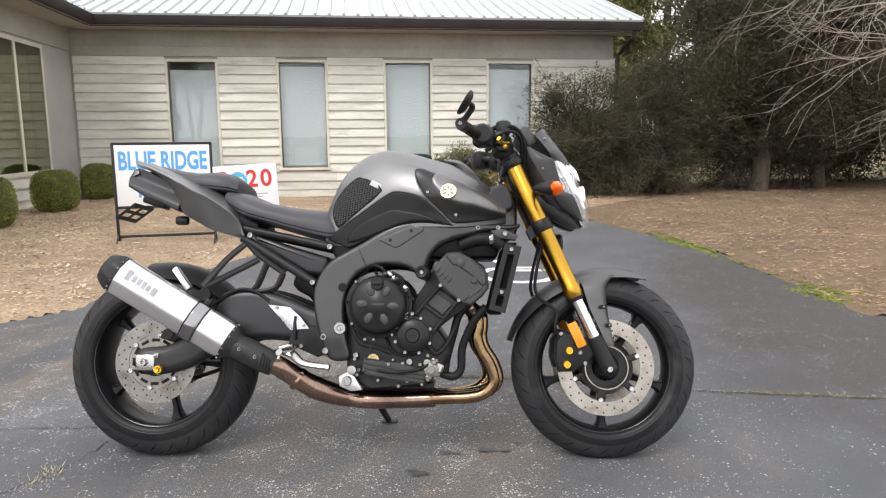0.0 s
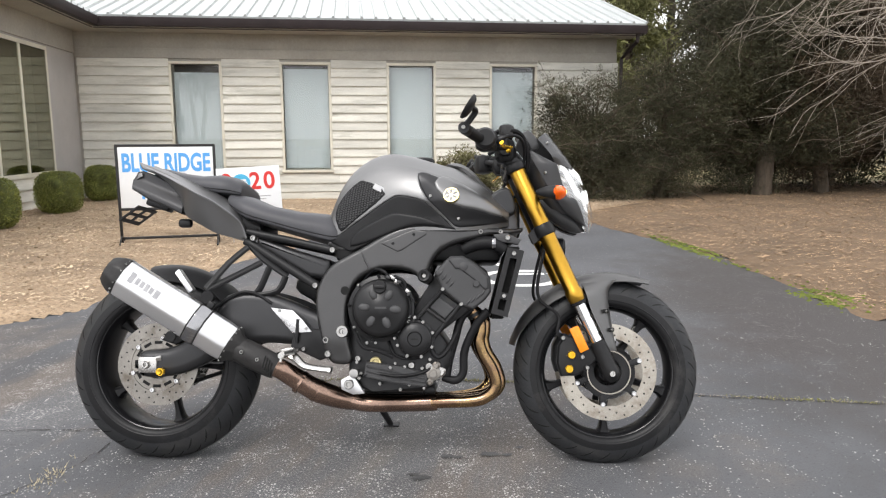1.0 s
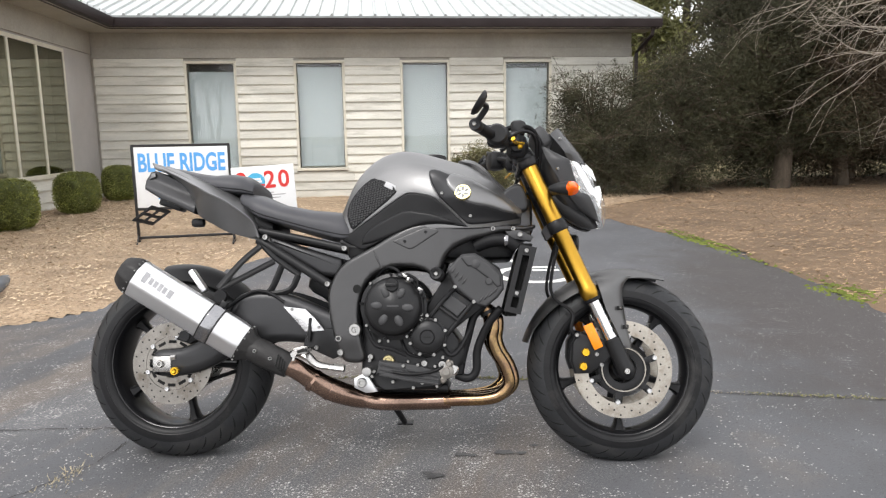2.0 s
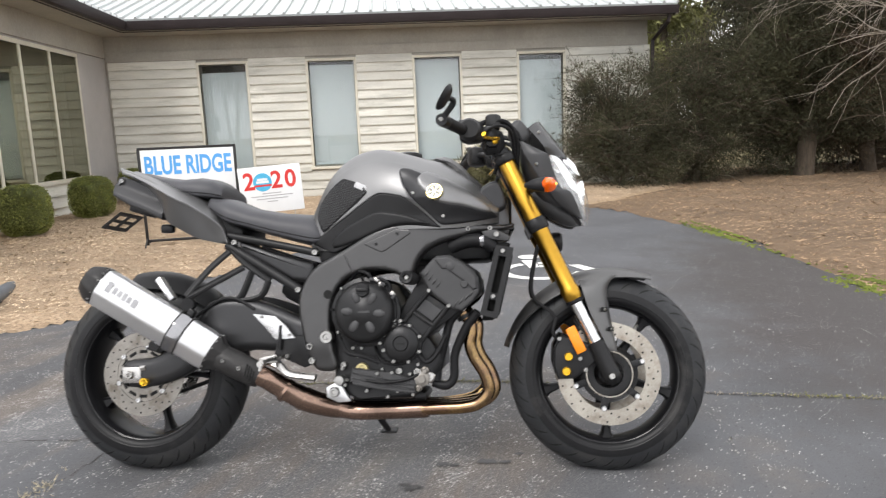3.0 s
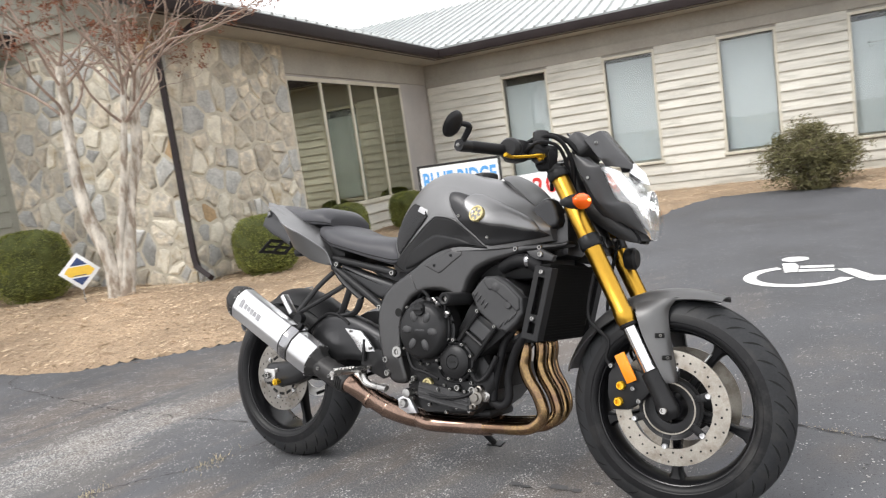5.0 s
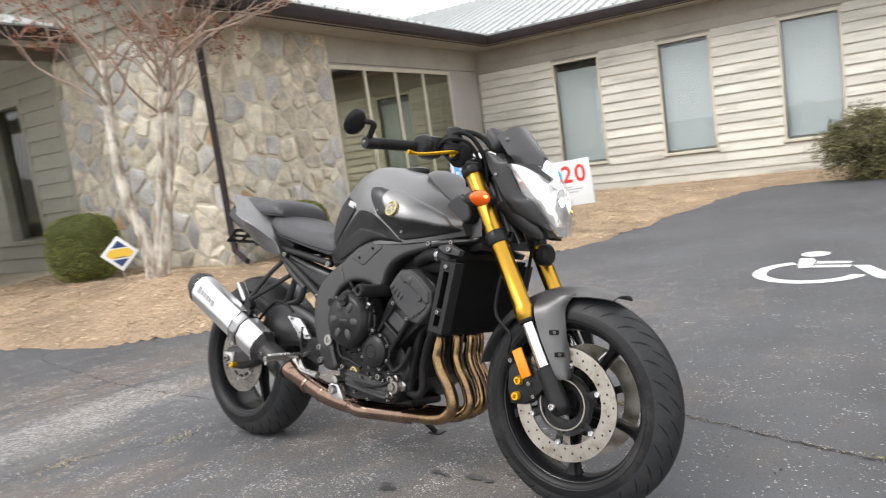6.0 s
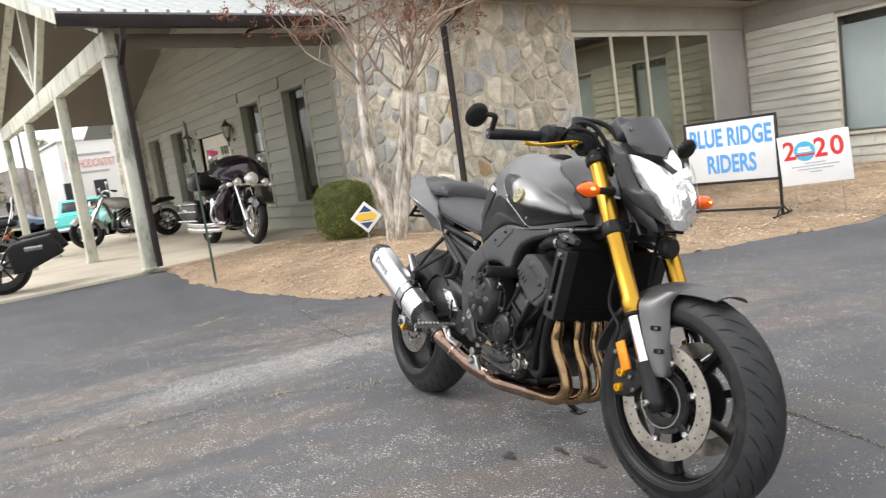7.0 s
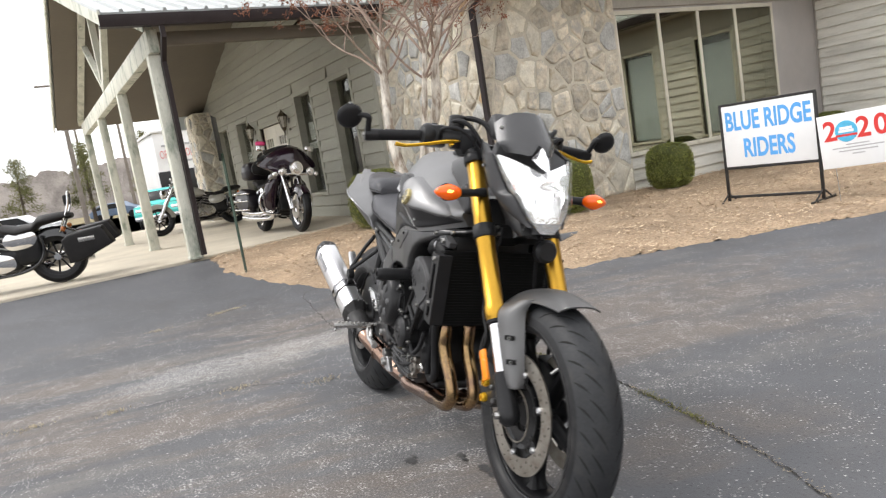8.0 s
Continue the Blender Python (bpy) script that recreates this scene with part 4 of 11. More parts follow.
def window(k, at, hole, label, mullions=(), shade=True, pane="pane", trim="trim", rim=0.055, proud=0.035, deep=0.042):
    u0, u1, z0, z1 = hole
    w = tagged(part(f"window_{k}", oriented(at, u0 + 0.001, u1 - 0.001, 0.12, 0.135, z0 + 0.001, z0 + 0.03), M[trim], None, label, 0, "structure"), category="window")
    for a, b, c, d in ((u0 - rim, u0, z0, z1), (u1, u1 + rim, z0, z1), (u0 - rim, u1 + rim, z1, z1 + rim)):
        part("window_frame", oriented(at, a, b, -proud, 0.05, c, d), M[trim], w)
    part("window_sill", oriented(at, u0 - rim - 0.02, u1 + rim + 0.02, -0.055, 0.05, z0 - rim, z0), M[trim], w)
    for m in mullions:
        part("mullion", oriented(at, m - 0.028, m + 0.028, -0.012, 0.07, z0, z1), M[trim], w)
    if deep > 0.08:
        for a, b, c, d in ((u0, u0 + 0.014, z0, z1), (u1 - 0.014, u1, z0, z1), (u0 + 0.014, u1 - 0.014, z1 - 0.014, z1)):
            part("jamb", oriented(at, a, b, -0.037, 0.20, c, d, 0.002), M[trim], w)
    edges = [u0, *mullions, u1]
    for a, b in zip(edges, edges[1:]):
        g = part("pane", oriented(at, a + 0.004, b - 0.004, deep, deep + 0.004, z0 + 0.004, z1 - 0.004, 0), M[pane], w, smooth=0)
        g.visible_shadow = False
    if shade:
        part("roller_shade", oriented(at, u0 + 0.01, u1 - 0.01, 0.085, 0.090, z0 + 0.03, z1 - (0.13, 0.06, 0.025, 0.09)[(k - 1) % 4], 0), M["blind"], w, "closed pale blue-grey shade", smooth=0)
    return w


for k, hole in enumerate(N_WINDOWS):
    window(k + 1, on_north, hole, "tall narrow window with a closed pale shade", rim=0.045)
window(5, on_west, W_WINDOW, "wide dark window of four tall panes", (8.98, 9.78, 10.60), False, "dark_pane", proud=0.010, deep=0.003)
for k, hole in enumerate(E_WINDOWS):
    window(6 + k, on_entry, hole, "tall dark porch window with sage trim", (), False, "porch_pane", "entry_siding", 0.07, deep=0.10)
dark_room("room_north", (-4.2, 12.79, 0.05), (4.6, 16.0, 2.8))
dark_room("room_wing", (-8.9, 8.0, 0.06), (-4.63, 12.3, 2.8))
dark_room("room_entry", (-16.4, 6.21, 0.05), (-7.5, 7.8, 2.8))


def strip_light(at, u0, u1, d, z):
    t = tagged(part("ceiling_tube", oriented(at, u0, u1, d, d + 0.05, z, z + 0.025, 0.004), M["tube"]), "lit fluorescent tube inside the shop", "ceiling light", "shop lights")
    part("fitting", oriented(at, u0, u1, d, d + 0.12, z + 0.03, z + 0.07), M["trim"], t)


M["tube"] = surf("fluorescent_tube", (0.95, 1.0, 0.92), 0.4, var=0, bump=0, emit=2.5)
strip_light(on_entry, -8.75, -8.05, 1.0, 2.32)
strip_light(on_entry, -10.9, -10.1, 1.2, 2.36)


def paper_notice(u0, u1, z0, z1, label):
    """A sheet taped to the inside of a porch window."""
    t = tagged(part("paper_notice", oriented(on_entry, u0, u1, 0.107, 0.110, z0, z1, 0), M["board_white"], None, "", 0), label, "notice", "window notices")
    for k in range(3):
        z = z1 - (z1 - z0) * (0.28 + 0.22 * k)
        part("print_line", oriented(on_entry, u0 + 0.03, u1 - 0.03, 0.1055, 0.1062, z - 0.006, z + 0.006, 0), M["ink_grey"], t, "", 0)


paper_notice(-10.39, -9.84, 1.46, 1.58, "long white paper strip taped inside the porch window")
paper_notice(-10.26, -10.02, 1.62, 1.94, "white paper sheet taped inside the porch window")
paper_notice(-14.40, -13.88, 1.36, 1.74, "white paper notice taped inside the porch window")

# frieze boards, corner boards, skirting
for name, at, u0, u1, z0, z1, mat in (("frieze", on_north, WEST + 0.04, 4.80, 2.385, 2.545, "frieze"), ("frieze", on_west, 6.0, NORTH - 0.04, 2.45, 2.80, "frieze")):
    part(name, oriented(at, u0, u1, -0.030, -0.002, z0, z1), M[mat], None, "plain weathered frieze board, darkened with eave shade", kind="structure")
part("corner_board", oriented(on_entry, -7.12, -7.0, -0.04, -0.002, 0.2, 2.95), M["entry_siding"], None, "corner board between siding and stone", kind="structure")
part("corner_board", oriented(on_north, 4.72, 4.83, -0.04, -0.002, 0.05, 2.385), M["siding"], None, "beige corner board", kind="structure")
part("skirting", oriented(on_north, WEST + 0.03, 4.80, -0.028, -0.002, 0.02, 0.145), M["siding"], None, "lowest board of the beige wall", kind="structure")


def double_door():
    u0, u1, z0, z1 = E_DOOR
    d = tagged(part("door_1", oriented(on_entry, u0 + 0.005, u1 - 0.005, 0.095, 0.105, z0, z0 + 0.03), M["entry_siding"], None, "sage double entrance door with small panes", kind="structure"), category="door")
    mid = (u0 + u1) / 2
    for a, b in ((u0 + 0.006, mid - 0.003), (mid + 0.003, u1 - 0.006)):
        bm = bmesh.new()
        panes = [(a + 0.12 + 0.14 * i, a + 0.24 + 0.14 * i, 1.10 + 0.2 * j, 1.27 + 0.2 * j) for i in range(3) for j in range(4)]
        leaf = holed_wall("door_leaf", a, b, z0 + 0.032, z1 - 0.005, panes, lambda u, q, z: (u, ENTRY + 0.05 + q, z), M["trim"], "", 0.04)
        leaf.parent = d
        del leaf["kind"]
        g = part("door_glass", oriented(on_entry, a + 0.1, b - 0.1, 0.066, 0.070, 1.08, 1.90, 0), M["porch_pane"], d, smooth=0)
        g.visible_shadow = False
        bm.free()
    for a, b, c, e in ((u0 - 0.09, u0, z0, z1), (u1, u1 + 0.09, z0, z1), (u0 - 0.09, u1 + 0.09, z1, z1 + 0.09)):
        part("door_frame", oriented(on_entry, a, b, -0.035, 0.06, c, e), M["entry_siding"], d)
    bm = bmesh.new()
    tube(bm, [(mid - 0.09, ENTRY + 0.05, 1.1), (mid - 0.09, ENTRY - 0.0, 1.1), (mid - 0.09, ENTRY - 0.0, 1.35), (mid - 0.09, ENTRY + 0.05, 1.35)], 0.010, 8, 2)
    part("door_handle", bm, M["gold"], d, "brass pull handle")


double_door()


# roofs
def roof_plane(name, p00, p10, p01, p11, ribs, label, material="roof", rib_every=0.23):
    """A metal roof slope between two eave corners and two ridge corners, with raised seams as its own part."""
    a, b, c, d = map(Vector, (p00, p10, p01, p11))
    up = (b - a).cross(c - a).normalized()
    if up.z < 0:
        up = -up
    bm = bmesh.new()
    lo, hi = [bm.verts.new(q) for q in (a, b, d, c)], [bm.verts.new(q + up * 0.03) for q in (a, b, d, c)]
    bm.faces.new(lo[::-1])
    bm.faces.new(hi)
    for k in range(4):
        bm.faces.new((lo[k], lo[(k + 1) % 4], hi[(k + 1) % 4], hi[k]))
    r = part(name, bm, M[material], None, label, 0, "structure")
    if ribs:
        n = int((b - a).length / rib_every)
        bm = bmesh.new()
        way = (b - a).normalized()
        for i in range(n + 1):
            q0, q1 = a.lerp(b, i / n) + up * 0.031, c.lerp(d, i / n) + up * 0.031
            s = way * 0.024
            v = [bm.verts.new(q) for q in (q0 - s, q0 + s, q0 + s * 0.6 + up * 0.032, q0 - s * 0.6 + up * 0.032, q1 - s, q1 + s, q1 + s * 0.6 + up * 0.032, q1 - s * 0.6 + up * 0.032)]
            for f in ((0, 1, 2, 3), (7, 6, 5, 4), (0, 4, 5, 1), (1, 5, 6, 2), (2, 6, 7, 3), (3, 7, 4, 0)):
                bm.faces.new([v[j] for j in f])
        part("standing_seams", bm, M[material], r, "raised seams of the metal roof", 0)
    return r


roof_plane("roof_north", (-14.0, 12.00, 2.955), (5.10, 12.00, 2.955), (-14.0, 17.30, 4.72), (5.10, 17.30, 4.72), True, "white ribbed metal roof slope over the office wing")
roof_plane("roof_north_back", (-14.0, 22.5, 2.955), (5.10, 22.5, 2.955), (-14.0, 17.30, 4.72), (5.10, 17.30, 4.72), False, "rear metal roof slope")
roof_plane("roof_wing", (-3.86, 5.45, 2.955), (-3.86, 16.0, 2.955), (-12.15, 5.45, 5.72), (-12.15, 16.0, 5.72), True, "white ribbed metal roof slope over the main wing")
roof_plane("roof_wing_far", (-20.45, 5.45, 2.955), (-20.45, 16.0, 2.955), (-12.15, 5.45, 5.72), (-12.15, 16.0, 5.72), False, "far metal roof slope of the main wing")
roof_plane("roof_porch", (-6.48, 2.42, 3.12), (-6.48, 6.0, 3.12), (-12.0, 2.42, 4.96), (-12.0, 6.0, 4.96), True, "white ribbed metal porch roof")
roof_plane("roof_porch_far", (-17.52, 2.42, 3.12), (-17.52, 6.0, 3.12), (-12.0, 2.42, 4.96), (-12.0, 6.0, 4.96), False, "far slope of the metal porch roof")
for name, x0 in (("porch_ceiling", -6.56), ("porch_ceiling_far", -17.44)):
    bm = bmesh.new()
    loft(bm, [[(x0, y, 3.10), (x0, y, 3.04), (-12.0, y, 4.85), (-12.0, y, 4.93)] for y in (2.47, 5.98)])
    part(name, bm, M["soffit"], None, "boarded underside of the porch roof, darkened for shade", 0, "structure")
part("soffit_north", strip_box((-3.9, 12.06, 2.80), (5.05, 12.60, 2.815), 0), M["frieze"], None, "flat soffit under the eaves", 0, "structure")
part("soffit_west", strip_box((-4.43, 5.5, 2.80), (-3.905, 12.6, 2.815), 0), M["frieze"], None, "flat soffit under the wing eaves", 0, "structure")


def gutter(name, a, b, face, label):
    """An open box gutter along an eave; face points outwards."""
    a, b, f = Vector(a), Vector(b), Vector(face)
    prof = [(0, -0.13), (0.10, -0.13), (0.125, -0.05), (0.125, 0.0), (0.115, 0.0), (0.112, -0.045), (0.09, -0.118), (0.012, -0.118), (0.012, 0.0), (0, 0.0)]
    bm = bmesh.new()
    loft(bm, [[q + f * u + Vector((0, 0, v)) for u, v in prof] for q in (a, b)])
    return tagged(part(name, bm, M["gutter"], None, label, 25, "structure"), category="gutter")


gutter("gutter_north", (-3.86, 12.06, 2.945), (5.10, 12.06, 2.945), (0, -1, 0), "dark brown gutter along the office eaves")
gutter("gutter_west", (-3.905, 5.42, 2.945), (-3.905, 12.06, 2.945), (1, 0, 0), "dark brown gutter along the wing eaves")
gutter("gutter_porch", (-6.53, 2.40, 3.11), (-6.53, 5.97, 3.11), (1, 0, 0), "dark brown gutter along the porch eaves")
part("fascia_north", strip_box((-3.9, 12.062, 2.79), (5.08, 12.085, 2.95), 0.003), M["gutter"], None, "dark fascia board behind the gutter", 0, "structure")
part("fascia_west", strip_box((-3.93, 5.45, 2.79), (-3.906, 12.06, 2.95), 0.003), M["gutter"], None, "dark fascia board of the wing", 0, "structure")
part("fascia_east", strip_box((5.082, 12.0, 2.80), (5.10, 12.3, 2.95), 0.003), M["trim"], None, "end of the eaves board", 0, "structure")
for name, x0, x1 in (("rake_board", -6.44, -12.0), ("rake_board_far", -17.56, -12.0)):
    bm = bmesh.new()
    loft(bm, [[(x0, y, 3.00), (x0, y, 3.155), (x1, y, 4.99), (x1, y, 4.83)] for y in (2.40, 2.425)])
    part(name, bm, M["white_post"], None, "white rake board on the porch gable", 0, "structure")


def downspout(points, label, size=0.034):
    bm = bmesh.new()
    tube(bm, points, size * 1.15, 4, 1)
    d = tagged(part("downspout", bm, M["gutter"], None, label, 30), category="downspout")
    return d


downspout([(-3.84, 6.02, 2.84), (-3.86, 6.02, 2.74), (-4.33, 5.92, 2.52), (-4.34, 5.92, 0.42), (-4.30, 5.90, 0.30), (-4.05, 5.80, 0.20)], "dark brown downspout at the stone corner")
downspout([(4.97, 12.02, 2.83), (4.96, 12.04, 2.70), (4.86, 12.48, 2.45), (4.86, 12.50, 0.10)], "dark brown downspout at the end of the office wall")
downspout([(-6.47, 3.06, 3.00), (-6.48, 3.06, 2.86), (-6.76, 3.06, 2.62), (-6.77, 3.06, 0.24)], "dark downspout beside the porch post")
bm = bmesh.new()
run = curve_through([(-2.28, 4.17, 0.085), (-2.38, 4.62, 0.100), (-2.50, 5.10, 0.085), (-2.62, 5.45, 0.050), (-2.72, 5.70, 0.010)], 10)
rings = []
for i, r in [(k, 0.052) for k in reversed(range(len(run)))] + [(0, 0.045), (2, 0.044), (5, 0.044)]:
    way = (run[min(i + 1, len(run) - 1)] - run[max(i - 1, 0)]).normalized()
    side = way.cross(Vector((0, 0, 1))).normalized()
    up = side.cross(way)
    rings.append([bm.verts.new(run[i] + (side * math.cos(a) + up * math.sin(a)) * r) for a in (6.2832 * k / 18 for k in range(18))])
skin(bm, rings)
tagged(part("drain_pipe", bm, M["grey_pipe"], None, "weathered grey drain pipe half buried in the mulch"), category="pipe")

# porch
SLAB = [(-6.9, -7.0), (-6.9, 3.1), (-7.65, 5.99), (-19.8, 5.99), (-19.8, -7.0)]
bm = bmesh.new()
prism(bm, SLAB, 0.0, 0.205, 0.012, "Z", 1)
part("porch_slab", bm, M["concrete"], None, "pale concrete porch slab", 30, "structure")
POSTS = [-6.90, -9.95, -13.0, -16.1]
for x in POSTS:
    bm = bmesh.new()
    box(bm, (x, 2.98, 1.46), (0.145, 0.145, 2.52), 0.012)
    p = tagged(part("porch_post", bm, M["white_post"], None, "weathered white square timber porch post"), category="post", group="porch posts")
    bm = bmesh.new()
    box(bm, (x, 2.98, 0.222), (0.17, 0.17, 0.035), 0.006)
    part("base_plate", bm, M["white_post"], p)
bm = bmesh.new()
box(bm, (-11.5, 2.98, 2.86), (9.55, 0.13, 0.27), 0.012)
truss = tagged(part("porch_truss", bm, M["white_post"], None, "white timber truss across the porch front"), category="truss")
for name, a, b, w in (("king_post", (-11.5, 2.98, 2.98), (-11.5, 2.98, 4.75), 0.075), ("strut", (-11.5, 2.98, 3.05), (-9.9, 2.98, 4.1), 0.07), ("strut", (-11.5, 2.98, 3.05), (-13.1, 2.98, 4.1), 0.07), ("rafter", (-6.9, 2.98, 3.06), (-11.95, 2.98, 4.74), 0.08), ("rafter", (-17.0, 2.98, 3.10), (-12.05, 2.98, 4.74), 0.08)):
    bm = bmesh.new()
    tube(bm, [a, b], w, 4, 1)
    part(name, bm, M["white_post"], truss)
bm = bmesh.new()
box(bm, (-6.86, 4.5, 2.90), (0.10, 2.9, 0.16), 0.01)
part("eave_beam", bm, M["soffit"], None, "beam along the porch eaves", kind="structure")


def lantern(x, z):
    t = thing("wall_lantern", pose(x, ENTRY - 0.03, z), "large aged brass wall lantern beside the entrance door", "lantern", "porch lanterns")
    bm = bmesh.new()
    box(bm, (0, 0.012, -0.04), (0.09, 0.02, 0.34), 0.006)
    part("back_plate", bm, M["aged_brass"], t)
    bm = bmesh.new()
    tube(bm, [(0, 0, 0.06), (0, -0.06, 0.12), (0, -0.11, 0.10)], 0.009, 8)
    part("bracket", bm, M["aged_brass"], t)
    bm = bmesh.new()
    lathe(bm, [(0.0, 0.21), (0.012, 0.20), (0.02, 0.165), (0.05, 0.14), (0.095, 0.09), (0.098, 0.075), (0.03, 0.08)], (0, -0.11, 0), "Z", 6)
    part("cap", bm, M["aged_brass"], t, smooth=0)
    bm = bmesh.new()
    lathe(bm, [(0.0, -0.30), (0.012, -0.29), (0.014, -0.22), (0.045, -0.16), (0.052, -0.135), (0, -0.13)], (0, -0.11, 0), "Z", 6)
    part("tail", bm, M["aged_brass"], t, smooth=0)
    for k in range(6):
        a = 6.2832 * k / 6
        bm = bmesh.new()
        tube(bm, [(0.050 * math.cos(a), -0.11 + 0.050 * math.sin(a), -0.135), (0.088 * math.cos(a), -0.11 + 0.088 * math.sin(a), 0.075)], 0.006, 6, 1)
        part("cage_bar", bm, M["aged_brass"], t)
    bm = bmesh.new()
    lathe(bm, [(0.082, 0.07), (0.046, -0.13)], (0, -0.11, 0), "Z", 6)
    part("lantern_glass", bm, M["lantern_glass"], t, smooth=0)


lantern(-10.92, 2.10)
lantern(-13.12, 2.10)
bm = bmesh.new()
box(bm, (-9.0, 5.6, 3.3), (0.34, 0.2, 0.10), 0.02)
flood = tagged(part("flood_light", bm, M["sign_frame"], None, "dark flood light under the porch roof"), category="flood light")
bm = bmesh.new()
tube(bm, [(-9.0, 5.6, 3.35), (-9.0, 5.75, 3.5), (-9.0, 5.98, 3.55)], 0.02, 8, 2)
part("arm", bm, M["sign_frame"], flood)

# ---- the naked sports motorcycle ----
# its own frame: X ahead from the rear axle, Y to its left, Z up along its leaning middle plane
BIKE = Matrix.Translation((-0.603, 2.411, 0.0)) @ Euler((0, 0, radians(-9.4))).to_matrix().to_4x4() @ Euler((radians(-13.5), 0, 0)).to_matrix().to_4x4()
bike = thing("motorcycle", BIKE, "satin graphite naked sports motorcycle with gold forks, on its side stand", "motorcycle")
REAR, FRONT = (-0.008, 0.0, 0.3165), (1.487, 0.0, 0.301)
R_, L_ = -1, 1


def bp(name, bm, mat, parent=None, label="", smooth=38):
    return part(name, bm, M[mat], parent or bike, label, smooth)


M["amber_glow"] = surf("amber_bulb_glow", (1.0, 0.62, 0.10), 0.3, var=0.0, bump=0, emit=3.0)
M["rim_gloss"] = surf("gloss_black_rim_lip", (0.012, 0.012, 0.013), 0.16, var=0.08, scale=9, bump=0)


def build_wheel(name, c, r, half, rim_r, rim_half, disc_r, disc_in, disc_y, sides, spokes, phase, label):
    cx, _, cz = c
    bm = bmesh.new()
    half_rim = [(rim_r + 0.004, rim_half), (rim_r - 0.008, rim_half - 0.002), (rim_r - 0.014, rim_half - 0.008), (rim_r - 0.019, rim_half * 0.6), (rim_r - 0.023, 0)]
    inner_rim = [(rim_r - 0.011, 0), (rim_r - 0.009, rim_half * 0.55), (rim_r - 0.004, rim_half - 0.012), (rim_r + 0.004, rim_half - 0.006)]
    lathe(bm, [(q, -y) for q, y in half_rim] + [(q, y) for q, y in reversed(half_rim[:-1])] + [(q, y) for q, y in reversed(inner_rim)] + [(q, -y) for q, y in inner_rim[1:]], c, "Y", 64, True)
    w = bp(name, bm, "rim", None, label)
    prof = []
    for i in range(-16, 17):
        a = i / 16
        y = half * math.sin(a * 1.72) / math.sin(1.72) if abs(a) > 0 else 0.0
        prof.append((r - (r - rim_r) * (1 - math.cos(a * 1.62)) * 0.93, half * math.sin(a * 1.62)))
    prof = [(rim_r - 0.012, -rim_half + 0.004)] + prof + [(rim_r - 0.012, rim_half - 0.004)]
    bm = bmesh.new()
    lathe(bm, prof, c, "Y", 72, True)
    tyre = bp("tyre", bm, "tyre", w, "black road tyre with curved tread grooves", 60)
    bm = bmesh.new()
    lathe(bm, [(q + 0.0008 * (1 - abs(i - 17) / 12) ** 0.4, y) for i, (q, y) in enumerate(prof) if abs(i - 17) <= 12], c, "Y", 72, True)
    bp("tread", bm, "tyre_tread", tyre, "dusty worn tread, paler where it faces the light", 60)
    for u in (0.93,):
        for s in (-1, 1):
            rr, yy = r - (r - rim_r) * (1 - math.cos(u * 1.62)) * 0.93, s * half * math.sin(u * 1.62)
            bm = bmesh.new()
            lathe(bm, [(rr + 0.0022, yy), (rr + 0.0006, yy + s * 0.0016), (rr - 0.0022, yy + s * 0.0002), (rr, yy - s * 0.002)], c, "Y", 72, True)
            bp("sidewall_ridge", bm, "tyre", tyre, "", 20)
    for s in (-1, 1):
        bm = bmesh.new()
        lathe(bm, [(rim_r - 0.006, s * rim_half), (rim_r + 0.006, s * (rim_half + 0.001)), (rim_r + 0.007, s * (rim_half + 0.004)), (rim_r - 0.002, s * (rim_half + 0.005)), (rim_r - 0.010, s * (rim_half + 0.001))], c, "Y", 72, True)
        bp("rim_lip", bm, "rim_gloss", w, "glossy black rim lip")
    # tread grooves
    bm = bmesh.new()
    n = 30
    for k in range(n):
        for s in (-1, 1):
            a0 = 2 * math.pi * (k + (0.5 if s > 0 else 0)) / n
            for u0, u1, da in ((0.10, 0.42, 0.17), (0.40, 0.70, 0.13)):
                prev = None
                for i in range(6):
                    u = u0 + (u1 - u0) * i / 5
                    ang = a0 + da * (i / 5) ** 0.8 + (0.12 if u0 > 0.4 else 0)
                    rr = r - (r - rim_r) * (1 - math.cos(u * 1.62)) * 0.93 + 0.0014
                    y = s * half * math.sin(u * 1.62)
                    wd = 0.0048 / r * (1 - abs(i - 2.5) / 3.4)
                    pair = [bm.verts.new((cx + rr * math.cos(ang + q), y, cz + rr * math.sin(ang + q))) for q in (-wd, wd)]
                    if prev:
                        bm.faces.new((prev[0], prev[1], pair[1], pair[0]))
                    prev = pair
    tagged(bp("tread_groove", bm, "groove", w, "dark curved grooves in the tread", 0), kind="stuff")
    bm = bmesh.new()
    lathe(bm, [(0.0, -0.062), (0.030, -0.062), (0.036, -0.05), (0.040, -0.03), (0.046, 0), (0.040, 0.03), (0.036, 0.05), (0.030, 0.062), (0.0, 0.062)], c, "Y", 32)
    bp("hub", bm, "rim", w)
    for k in range(spokes):
        a = phase + 2 * math.pi * k / spokes
        u, v = Vector((math.cos(a), 0, math.sin(a))), Vector((-math.sin(a), 0, math.cos(a)))
        bm = bmesh.new()
        loops = []
        for t, wd, th in ((0.035, 0.020, 0.026), (0.07, 0.015, 0.024), (0.12, 0.011, 0.020), (rim_r - 0.060, 0.011, 0.018), (rim_r - 0.034, 0.015, 0.021), (rim_r - 0.018, 0.026, 0.026)):
            q = Vector(c) + u * t
            loops.append([q + v * wd * x + Vector((0, th * y, 0)) for x, y in ((-1, -0.6), (-0.55, -1), (0.55, -1), (1, -0.6), (1, 0.6), (0.55, 1), (-0.55, 1), (-1, 0.6))])
